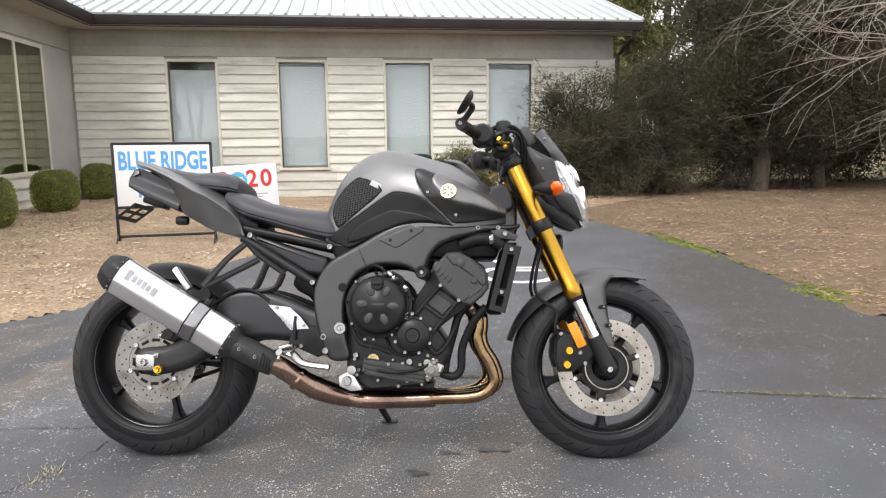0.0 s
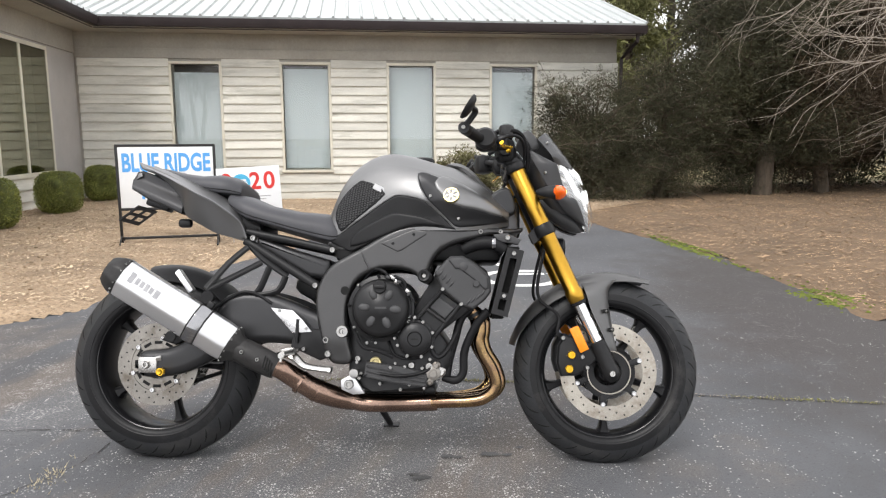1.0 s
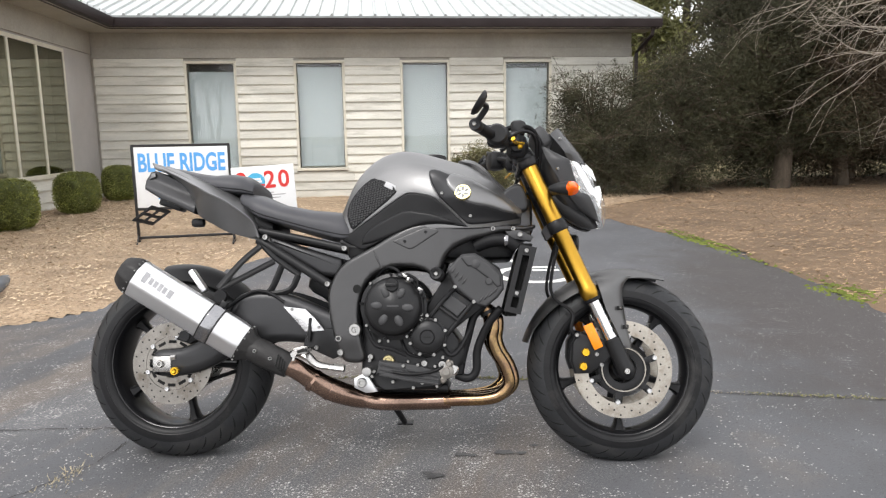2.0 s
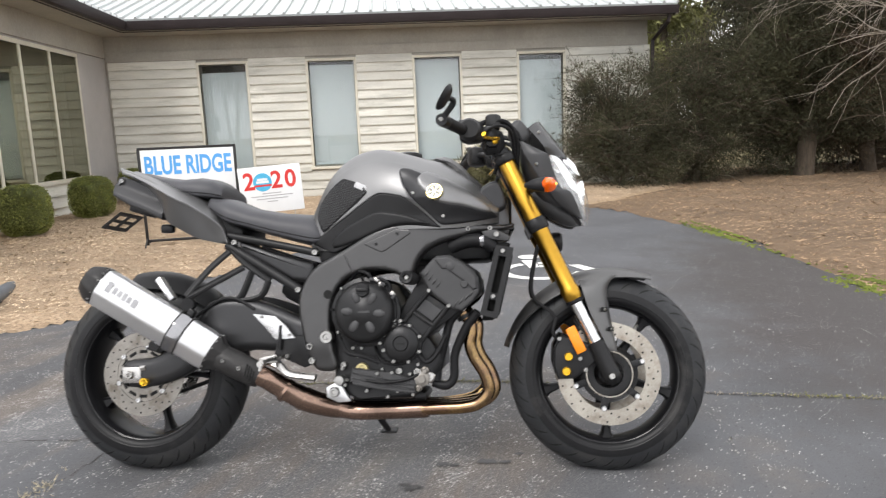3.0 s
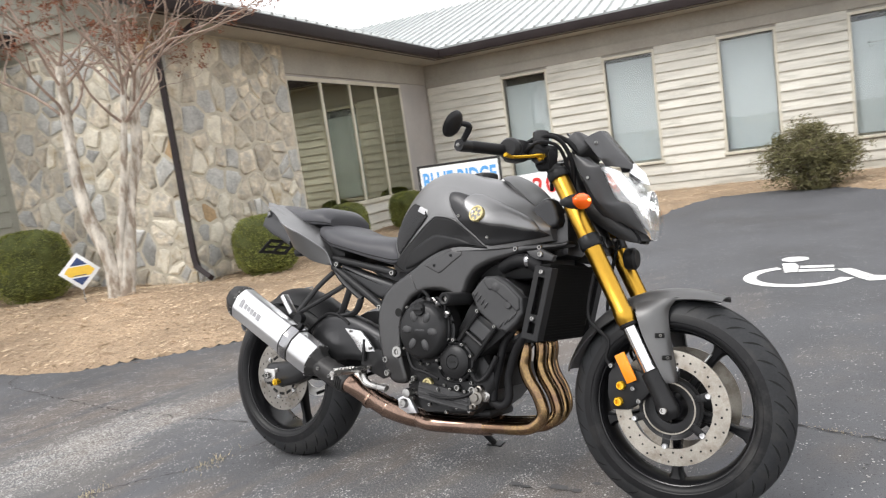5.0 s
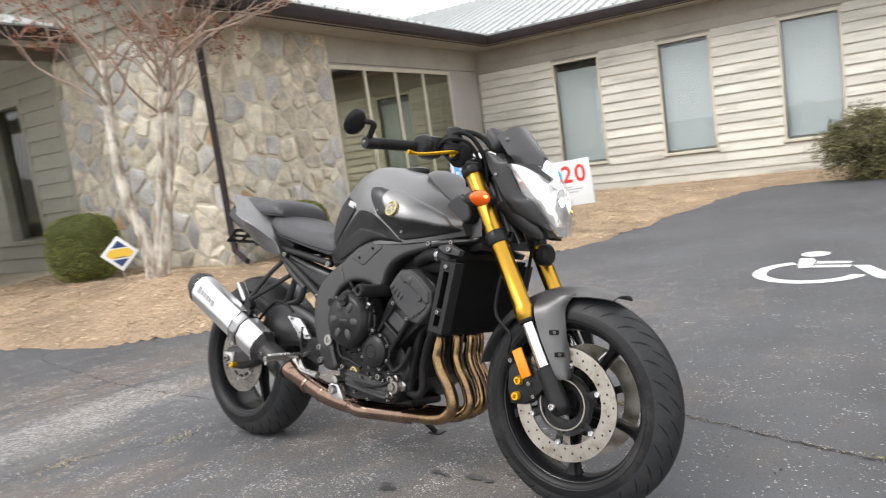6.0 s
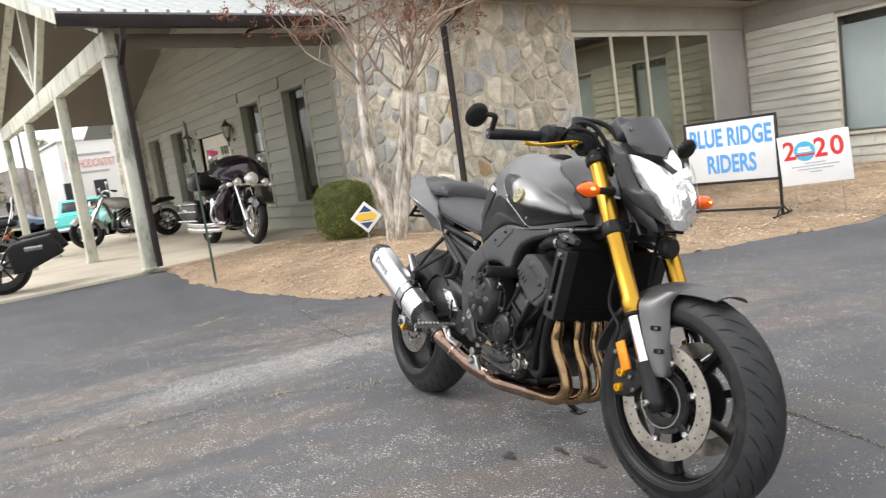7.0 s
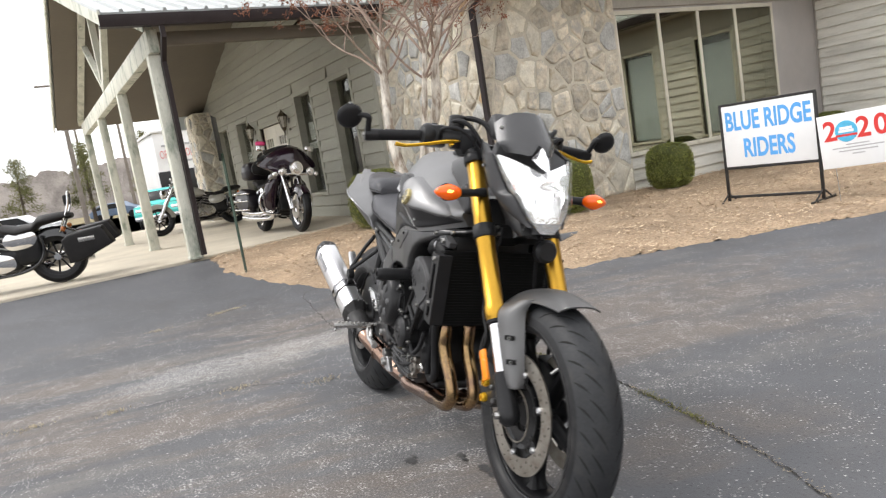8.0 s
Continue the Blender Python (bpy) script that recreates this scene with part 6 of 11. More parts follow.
def screen_at(u, v):
    a = (u - 0.5) * 2
    w = (0.098 - 0.012 * v) * (1 - 0.25 * max(0, 0.25 - v) / 0.25)
    notch = 0.040 * (1 - min(1, abs(a) * 2.6)) * (1 - v) ** 2
    x = 1.394 + (1.300 - 1.394) * v - 0.075 * abs(a) ** 2.2 * (1 - 0.45 * v)
    z = 0.975 + (1.112 - 0.975) * (v**0.9) + notch - 0.034 * abs(a) ** 3.0 * v + 0.018 * abs(a) * (1 - v)
    return (x - notch * 0.5, w * a, z)


bm = bmesh.new()
grid_sheet(bm, screen_at, 22, 12)
thicken(bm, 0.004)
scr = bp("fly_screen", bm, "screen_grey", None, "small dark grey fly screen", 60)
for s in (R_, L_):
    bm = bmesh.new()
    q = Vector(screen_at(0.5 + s * 0.43, 0.70))
    bolt(bm, q, (0.6, s * 0.6, 0.5), 0.007, 0.006)
    bp("screen_bolt", bm, "bolt_steel", scr)
bm = bmesh.new()
ring = [bm.verts.new(q) for q in ((1.376, LAMP_MID, 1.010), (1.372, LAMP_MID - 0.030, 0.976), (1.402, LAMP_MID - 0.014, 0.950), (1.424, LAMP_MID, 0.935), (1.402, LAMP_MID + 0.014, 0.950), (1.372, LAMP_MID + 0.030, 0.976))]
hub, rear = bm.verts.new((1.412, LAMP_MID, 0.972)), bm.verts.new((1.360, LAMP_MID, 0.960))
for k in range(6):
    bm.faces.new((ring[k], ring[(k + 1) % 6], hub))
    bm.faces.new((ring[(k + 1) % 6], ring[k], rear))
bp("position_lamp", bm, "lamp_reflector", None, "clear position lamp above the headlight", 10)
bm = bmesh.new()
box(bm, (1.232, 0, 1.072), (0.055, 0.165, 0.075), 0.018, Matrix.Rotation(radians(-38), 4, "Y"), 3)
dash = bp("instrument_pod", bm, "engine_grey", None, "grey instrument pod behind the screen")
bm = bmesh.new()
box(bm, (1.208, 0, 1.092), (0.006, 0.13, 0.048), 0.004, Matrix.Rotation(radians(-38), 4, "Y"))
bp("instrument_glass", bm, "smoke", dash)
bm = bmesh.new()
lathe(bm, [(0, -0.016), (0.030, -0.016), (0.034, -0.008), (0.034, 0.012), (0.026, 0.020), (0, 0.020)], (1.345, 0.055, 0.722), "X", 24)
bp("horn", bm, "black_plastic", None, "round black horn below the headlight")

# front mudguard
def guard_at(u, v):
    a = radians(64 + 101 * u)
    across = (v - 0.5) * 2
    rad = 0.334 - 0.006 * math.sin(math.pi * u) - 0.042 * abs(across) ** 3.0 * (0.35 + 0.65 * math.sin(math.pi * min(1, u * 1.05)))
    w = 0.045 + 0.033 * math.sin(math.pi * min(1, u * 0.75 + 0.16))
    lift = 0.003 * (1 - min(1, u / 0.12)) ** 2
    return (FRONT[0] + (rad + lift) * math.cos(a), w * across, FRONT[2] + (rad + lift) * math.sin(a))


bm = bmesh.new()
grid_sheet(bm, guard_at, 30, 12)
thicken(bm, 0.004)
mud = bp("front_mudguard", bm, "body_dark", None, "satin graphite front mudguard", 60)
def guard_leg(u, v):
    """The side cover that folds out of the mudguard and runs down beside the fork tube."""
    front = curve_through([(1.520, 0.068, 0.606), (1.491, 0.073, 0.567), (1.494, 0.074, 0.500), (1.503, 0.075, 0.440), (1.511, 0.076, 0.388), (1.511, 0.078, 0.374)], 4)
    rear = curve_through([(1.402, 0.072, 0.592), (1.410, 0.112, 0.562), (1.428, 0.116, 0.500), (1.455, 0.117, 0.440), (1.478, 0.114, 0.388), (1.484, 0.110, 0.371)], 4)
    k = round(v * (len(front) - 1))
    q = front[k].lerp(rear[k], u)
    bow = 0.010 * math.sin(math.pi * u)
    return (q.x + bow, q.y + bow, q.z)


for s in (R_, L_):
    bm = bmesh.new()
    grid_sheet(bm, guard_leg, 8, 20)
    bmesh.ops.scale(bm, vec=(1, s, 1), verts=bm.verts)
    thicken(bm, 0.004)
    leg = bp("mudguard_bracket", bm, "body_dark", mud, "graphite mudguard side cover", 60)
    for v in (0.40, 0.60):
        q = Vector(guard_leg(0.5, v)) + Vector((0.003, 0.003, 0))
        bm = bmesh.new()
        box(bm, (q.x, s * q.y, q.z), (0.028, 0.005, 0.013), 0.0019, Matrix.Rotation(s * radians(-45), 4, "Z"))
        bp("slot", bm, "groove", leg)
        bm = bmesh.new()
        bolt(bm, (q.x + 0.001, s * (q.y + 0.001), q.z), (1, s, 0), 0.0055, 0.005)
        bp("bracket_bolt", bm, "bolt_steel", leg)

# tank and its covers
# stations from the seat to the steering head: x, top, shoulder, flank, crease, knee and foot as (half width, height)
TANK = [
    (0.562, 0.832, (0.050, 0.828), (0.092, 0.815), (0.116, 0.738), (0.118, 0.722), (0.110, 0.700)),
    (0.590, 0.908, (0.064, 0.900), (0.108, 0.868), (0.132, 0.745), (0.132, 0.726), (0.125, 0.700)),
    (0.636, 0.975, (0.078, 0.962), (0.126, 0.918), (0.152, 0.770), (0.150, 0.740), (0.145, 0.700)),
    (0.695, 1.018, (0.088, 1.004), (0.140, 0.955), (0.174, 0.808), (0.170, 0.765), (0.165, 0.715)),
    (0.760, 1.036, (0.095, 1.022), (0.154, 0.970), (0.192, 0.850), (0.184, 0.800), (0.180, 0.735)),
    (0.820, 1.031, (0.102, 1.015), (0.168, 0.966), (0.207, 0.866), (0.198, 0.810), (0.192, 0.750)),
    (0.880, 1.015, (0.108, 0.998), (0.184, 0.950), (0.221, 0.849), (0.208, 0.800), (0.202, 0.755)),
    (0.940, 0.996, (0.112, 0.980), (0.197, 0.926), (0.229, 0.848), (0.210, 0.798), (0.206, 0.755)),
    (1.000, 0.978, (0.110, 0.962), (0.196, 0.900), (0.227, 0.826), (0.205, 0.788), (0.198, 0.755)),
    (1.060, 0.945, (0.100, 0.930), (0.180, 0.872), (0.203, 0.816), (0.183, 0.790), (0.175, 0.760)),
    (1.120, 0.893, (0.080, 0.882), (0.146, 0.842), (0.166, 0.803), (0.150, 0.790), (0.140, 0.770)),
    (1.160, 0.850, (0.060, 0.845), (0.108, 0.828), (0.122, 0.803), (0.112, 0.790), (0.105, 0.778)),
]


def tank_sections():
    """Half sections of the tank, from its top line down to its foot, at close stations."""
    lines = [curve_through([(x, 0.0, z) for x, z, *_ in TANK], 5)] + [curve_through([(r[0], *r[k]) for r in TANK], 5) for k in range(2, 7)]
    made = []
    for t, a, b, c, d, e in zip(*lines):
        bend = curve_through([Vector((a.x, -a.y, a.z)), t, a, b], 6)[6:]
        bow = (0.006, 0.009, 0.009, 0.006)
        made.append(bend + [b.lerp(c, k / 5) + Vector((0, bow[k - 1], 0)) for k in (1, 2, 3, 4)] + [c] + [c.lerp(d, k / 3) for k in (1, 2, 3)] + [d.lerp(e, k / 2) for k in (1, 2)])
    return made


SECTIONS = tank_sections()
STATIONS = [q[0].x for q in SECTIONS]


def tank_half(x):
    """The half section at x, as arrays of half width and height."""
    x = min(max(x, STATIONS[0]), STATIONS[-1] - 1e-6)
    i = int(np.searchsorted(STATIONS, x, "right")) - 1
    f = (x - STATIONS[i]) / (STATIONS[i + 1] - STATIONS[i])
    q = [a.lerp(b, f) for a, b in zip(SECTIONS[i], SECTIONS[i + 1])]
    return np.array([v.y for v in q]), np.array([v.z for v in q])


def tank_side(x, z):
    """Half the tank's width at a place on its flank."""
    ys, zs = tank_half(x)
    return float(np.interp(z, zs[::-1], ys[::-1]))


def tank_top(x, y):
    """The height of the tank's upper side at a distance from its middle."""
    ys, zs = tank_half(x)
    return float(np.interp(abs(y), ys[:13], zs[:13]))


bm = bmesh.new()
loft(bm, [[(q.x, -q.y, q.z) for q in half] + [(q.x, q.y, q.z) for q in half[:0:-1]] for half in SECTIONS])
tank = bp("fuel_tank", bm, "body", None, "satin graphite sculpted fuel tank", 28)
bm = bmesh.new()
lathe(bm, [(0, 0.012), (0.034, 0.012), (0.042, 0.008), (0.044, 0.0), (0.044, -0.01)], (0.865, 0, 1.016), "Z", 28)
bp("filler_cap", bm, "engine", tank, "black fuel filler cap")


def nose_cover(u, v):
    """The dark cover that saddles the front of the tank."""
    a = (v - 0.5) * 2
    x = 0.948 + 0.205 * u + 0.030 * abs(a) ** 1.5 * (1 - u)
    y = a * float(np.interp(u, (0, 0.10, 0.35, 0.7, 1), (0.078, 0.100, 0.118, 0.108, 0.085)))
    return (x, y, tank_top(x, y) + 0.004 + 0.022 * math.sin(math.pi * min(1.0, u * 1.5 + 0.12)) * (1 - 0.45 * a * a))


bm = bmesh.new()
grid_sheet(bm, nose_cover, 20, 22)
thicken(bm, 0.012)
bp("tank_front_cover", bm, "body_dark", tank, "dark graphite cover at the front of the tank", 50)


def scoop_out(x, z):
    return tank_side(x, z) + 0.009 + 0.020 * smooth01((z - 0.85) / 0.08) * (1 - smooth01((x - 0.875) / 0.09))


def lit_out(x, z):
    return scoop_out(x, z) + 0.004


for s in (R_, L_):
    # knee panel below the tank's crease, with its raised ridge
    knee = [(0.572, 0.722), (0.580, 0.740), (0.604, 0.750), (0.647, 0.776), (0.689, 0.802), (0.734, 0.833), (0.780, 0.861), (0.804, 0.867), (0.842, 0.861), (0.884, 0.847), (0.929, 0.810), (0.974, 0.768), (0.985, 0.757), (0.915, 0.765), (0.860, 0.766), (0.805, 0.754), (0.710, 0.719), (0.648, 0.692), (0.615, 0.702)]
    bp("knee_panel", relief(knee, s, lambda x, z: tank_side(x, z) + 0.004, 0.02, 0.006, 0.004, 2), "black_plastic", tank, "black lower tank side panel", 40)
    ridge = [(0.640, 0.706), (0.656, 0.748), (0.706, 0.779), (0.780, 0.811), (0.829, 0.807), (0.891, 0.794), (0.955, 0.768), (0.915, 0.768), (0.860, 0.770), (0.805, 0.757), (0.710, 0.722)]
    bp("knee_ridge", relief(ridge, s, lambda x, z: tank_side(x, z) + 0.010, 0.012, 0.010, 0.006, 2), "black_plastic", tank, "", 40)
    bm = bmesh.new()
    tube(bm, [(x, s * (tank_side(x, z) + 0.003), z) for x, z in ((0.604, 0.749), (0.647, 0.778), (0.689, 0.804), (0.734, 0.835), (0.780, 0.863), (0.804, 0.869), (0.842, 0.863), (0.884, 0.849), (0.930, 0.812), (0.976, 0.770))], 0.0022, 6, 3)
    bp("panel_edge", bm, "body", tank)
    # shoulder scoop, its paler inner panel painted as the lit face, its bright edge
    bm = relief([(0.863, 0.935), (0.871, 0.900), (0.884, 0.872), (0.899, 0.848), (0.938, 0.810), (0.980, 0.769), (1.015, 0.766), (1.073, 0.774), (1.150, 0.790), (1.148, 0.802), (1.085, 0.850), (1.010, 0.890), (0.930, 0.925), (0.884, 0.940)], s, scoop_out, 0.025, 0.006, 0.006, 2)
    scoop = bp("shoulder_scoop", bm, "scoop_black", tank, "satin black air scoop on the tank shoulder", 40)
    bm = relief([(0.918, 0.905), (0.935, 0.867), (0.983, 0.830), (1.053, 0.817), (1.138, 0.799), (1.120, 0.838), (1.062, 0.876), (0.990, 0.915), (0.945, 0.930)], s, lit_out, 0.012, 0.012, 0.006, 2)
    bp("scoop_panel", bm, "body", scoop, "paler graphite panel painting the lit face of the scoop", 40)
    bm = bmesh.new()
    tube(bm, [(x, s * (scoop_out(x, z) - 0.004), z) for x, z in ((0.905, 0.934), (0.884, 0.939), (0.866, 0.934), (0.870, 0.900), (0.883, 0.872), (0.898, 0.847), (0.937, 0.809), (0.980, 0.768))], 0.0024, 6, 4)
    bp("scoop_edge", bm, "body_light", scoop, "bright edge of the scoop")
    bm = bmesh.new()
    lathe(bm, [(0, 0.002), (0.0195, 0.002), (0.021, 0.004), (0.0245, 0.004), (0.026, 0.0025), (0.0262, 0.0), (0.026, -0.008)], (0, 0, 0), "Z", 36)
    turn = Matrix.Translation((0.972, s * (lit_out(0.972, 0.862) + 0.0005), 0.862)) @ Matrix.Rotation(radians(-s * 72), 4, "X") @ Matrix.Rotation(radians(s * 5), 4, "Y")
    bmesh.ops.transform(bm, matrix=turn, verts=bm.verts)
    emb = bp("tank_badge", bm, "badge", tank, "round pale gold tank badge")
    bm = bmesh.new()
    for k in range(6):
        a = k * math.pi / 3
        bm.faces.new([bm.verts.new((math.cos(a + q) * r, math.sin(a + q) * r, 0.0024)) for r, q in ((0.0075, 0.0), (0.0185, 0.30), (0.0190, 0.52), (0.0185, 0.74), (0.0075, 1.047))])
    bmesh.ops.transform(bm, matrix=turn, verts=bm.verts)
    bp("badge_mark", bm, "grey_mark", emb, "dark segments of the badge", 0)
    # grip pad
    area = [(0.669, 0.925), (0.690, 0.921), (0.722, 0.908), (0.757, 0.874), (0.686, 0.815), (0.640, 0.781), (0.608, 0.757), (0.594, 0.780), (0.586, 0.806), (0.593, 0.846), (0.626, 0.892)]
    pad = bp("grip_pad", relief(area, s, lambda x, z: tank_side(x, z) + 0.004, 0.012, 0.003, 0.002, 2), "black_rubber", tank, "black rubber knee pad with raised studs", 40)
    bm = bmesh.new()
    for i in range(24):
        for j in range(24):
            x, z = 0.590 + 0.0092 * i + 0.0009 * j, 0.752 + 0.0078 * j + 0.0016 * i
            if inside([(0.664 + (u - 0.664) * 0.93, 0.845 + (v - 0.845) * 0.93) for u, v in area], np.array([x]), np.array([z]))[0]:
                box(bm, (x, s * (tank_side(x, z) + 0.0052), z), (0.0060, 0.0040, 0.0048), 0, Matrix.Rotation(radians(-10), 4, "Y"))
    bp("pad_studs", bm, "engine_grey", pad, "grid of small studs on the knee pad", 0)
    bm = bmesh.new()
    box(bm, (0.743, s * (tank_side(0.743, 0.890) + 0.003), 0.890), (0.052, 0.003, 0.019), 0.0012, Matrix.Rotation(radians(26), 4, "Y") @ Matrix.Rotation(radians(s * 12), 4, "X"))
    decal = bp("tank_decal", bm, "ink_grey", tank, "small silver tank decal")
    for x, z in ((0.995, 0.790), (0.906, 0.860)):
        bm = bmesh.new()
        bolt(bm, (x, s * (scoop_out(x, z) + 0.001), z), (0, s, 0.1), 0.0065, 0.005)
        bp("panel_bolt", bm, "bolt_steel", tank)
    bm = relief([(1.095, 0.872), (1.135, 0.905), (1.165, 0.900), (1.185, 0.840), (1.166, 0.815), (1.112, 0.826)], s, lambda x, z: 0.122 + 0.10 * (1.14 - x), 0.05, 0.012, 0.010, 2)
    bp("air_duct_cover", bm, "scoop_black", None, "black cover beside the steering head", 60)

# frame
SPAR = [(0.536, 0.556), (0.560, 0.615), (0.592, 0.650), (0.624, 0.669), (0.686, 0.702), (0.745, 0.737), (0.805, 0.765), (0.875, 0.778), (0.930, 0.774), (0.983, 0.764), (1.091, 0.770), (1.174, 0.769), (1.205, 0.776), (1.200, 0.760), (1.140, 0.748), (1.084, 0.740), (1.053, 0.732), (0.983, 0.714), (0.938, 0.690), (0.911, 0.658), (0.897, 0.622), (0.872, 0.604), (0.844, 0.622), (0.802, 0.632), (0.751, 0.632), (0.704, 0.618), (0.664, 0.587), (0.641, 0.533), (0.636, 0.470), (0.644, 0.398), (0.655, 0.350), (0.650, 0.333), (0.632, 0.326), (0.592, 0.330), (0.572, 0.355), (0.556, 0.398), (0.538, 0.488)]


def spar_out(x, z):
    """How far out the frame's face lies."""
    return float(np.interp(x, (0.55, 0.70, 0.85, 0.93, 1.0, 1.09, 1.22), (0.178, 0.187, 0.199, 0.199, 0.190, 0.163, 0.095))) - 0.010 * smooth01((0.42 - z) / 0.1)


for s in (R_, L_):
    spar = bp("frame_spar", relief(SPAR, s, spar_out, 0.05, 0.014, 0.012, 3, 0.012), "frame_paint", None, "satin black aluminium frame spar", 50)
    bm = relief([(0.742, 0.714), (0.800, 0.686), (0.814, 0.690), (0.893, 0.741), (0.893, 0.754), (0.847, 0.758)], s, lambda x, z: spar_out(x, z) + 0.002, 0.012, 0.004, 0.004, 1)
    bp("frame_cover", bm, "frame_paint", spar, "small black cover with two screws")
    for x, z, r in ((0.785, 0.713, 0.006), (0.852, 0.742, 0.006), (0.624, 0.432, 0.021), (0.631, 0.562, 0.014)):
        y = spar_out(x, z)
        bm = bmesh.new()
        if r > 0.02:
            lathe(bm, [(0, s * y), (0.008, s * y), (0.010, s * (y + 0.005)), (0.018, s * (y + 0.005)), (0.021, s * y), (0.021, s * (y - 0.02))], (x, 0, z), "Y", 24)
            bp("pivot_bolt", bm, "bolt_steel", spar, "large steel pivot bolt")
        elif r > 0.01:
            lathe(bm, [(0, s * (y + 0.0008)), (r, s * (y + 0.0008)), (r, s * (y - 0.02))], (x, 0, z), "Y", 20)
            bp("frame_hole", bm, "groove", spar)
        else:
            bolt(bm, (x, s * (y + 0.002), z), (0, s, 0), r, 0.003)
            bp("cover_screw", bm, "engine", spar)
    bm = bmesh.new()
    lathe(bm, [(0.008, s * 0.285), (0.009, s * 0.300), (0.016, s * 0.302), (0.0195, s * 0.298), (0.0205, s * 0.285), (0.0205, s * 0.16), (0, s * 0.16)], (0.891, 0, 0.606), "Y", 24)
    bob = bp("crash_bobbin", bm, "black_plastic", None, "black crash protector bobbin")
    bm = bmesh.new()
    bolt(bm, (0.891, s * 0.288, 0.606), (0, s, 0), 0.009, 0.004)
    bp("bobbin_bolt", bm, "bolt_steel", bob)
    # engine hanger bolts near the head
    for x, z in ((1.066, 0.754), (1.132, 0.757)):
        bm = bmesh.new()
        bolt(bm, (x, s * (spar_out(x, z) - 0.002), z), (0, s, 0), 0.010, 0.007)
        bp("frame_bolt", bm, "bolt_steel", spar)
bm = bmesh.new()
box(bm, (1.13, 0, 0.80), (0.14, 0.15, 0.15), 0.03)
bp("head_casting", bm, "frame_paint")
bm = bmesh.new()
box(bm, (0.86, 0, 0.72), (0.55, 0.26, 0.12), 0.02)
bp("airbox", bm, "black_plastic")

# seat and tail
SEAT = [(0.213, 0.868, 0.884, 0.100), (0.228, 0.845, 0.896, 0.136), (0.290, 0.806, 0.884, 0.150), (0.365, 0.785, 0.852, 0.150), (0.460, 0.758, 0.834, 0.146), (0.540, 0.738, 0.828, 0.142), (0.572, 0.732, 0.824, 0.140), (0.592, 0.735, 0.800, 0.138), (0.600, 0.740, 0.770, 0.132)]
PILLION = [(-0.062, 0.960, 0.993, 0.050), (-0.02, 0.955, 0.985, 0.090), (0.060, 0.925, 0.966, 0.112), (0.120, 0.905, 0.958, 0.122), (0.180, 0.895, 0.962, 0.128), (0.228, 0.890, 0.953, 0.125), (0.262, 0.885, 0.925, 0.112)]
for name, rows_, lab in (("rider_seat", SEAT, "black vinyl rider seat"), ("pillion_seat", PILLION, "black vinyl pillion seat")):
    loops = []
    for x, zb, zt, w in rows_:
        loops.append([(x + (0.0 if sn > 0 else 0.0), -math.copysign(abs(c) ** 0.7, c) * w, zb + (zt - zb) * (abs(sn) ** 0.6 if sn > 0 else -0.15 * abs(sn))) for c, sn in ((math.cos(6.2832 * k / 32), math.sin(6.2832 * k / 32)) for k in range(32))])
    bm = bmesh.new()
    loft(bm, loops)
    st = bp(name, bm, "seat_vinyl", None, lab, 60)
    bm = bmesh.new()
    for s in (-1, 1):
        tube(bm, [(x, s * w * 0.995, zb + (zt - zb) * 0.10) for x, zb, zt, w in rows_], 0.0018, 6, 3)
    bp("piping", bm, "black_rubber", st)
bm = bmesh.new()
loops = []
for x, zb, zt, w in ((-0.112, 0.915, 0.962, 0.060), (-0.10, 0.900, 0.966, 0.072), (-0.06, 0.882, 0.960, 0.080), (0.02, 0.850, 0.935, 0.100), (0.10, 0.805, 0.905, 0.125), (0.19, 0.770, 0.880, 0.130), (0.28, 0.745, 0.840, 0.128), (0.33, 0.740, 0.800, 0.110)):
    loops.append([(x, -math.copysign(abs(c) ** 0.55, c) * w, (zb + zt) / 2 + (zt - zb) / 2 * math.copysign(abs(sn) ** 0.6, sn)) for c, sn in ((math.cos(6.2832 * k / 28), math.sin(6.2832 * k / 28)) for k in range(28))])
loft(bm, loops)
tail = bp("tail_unit", bm, "black_plastic", None, "angular black tail unit", 60)
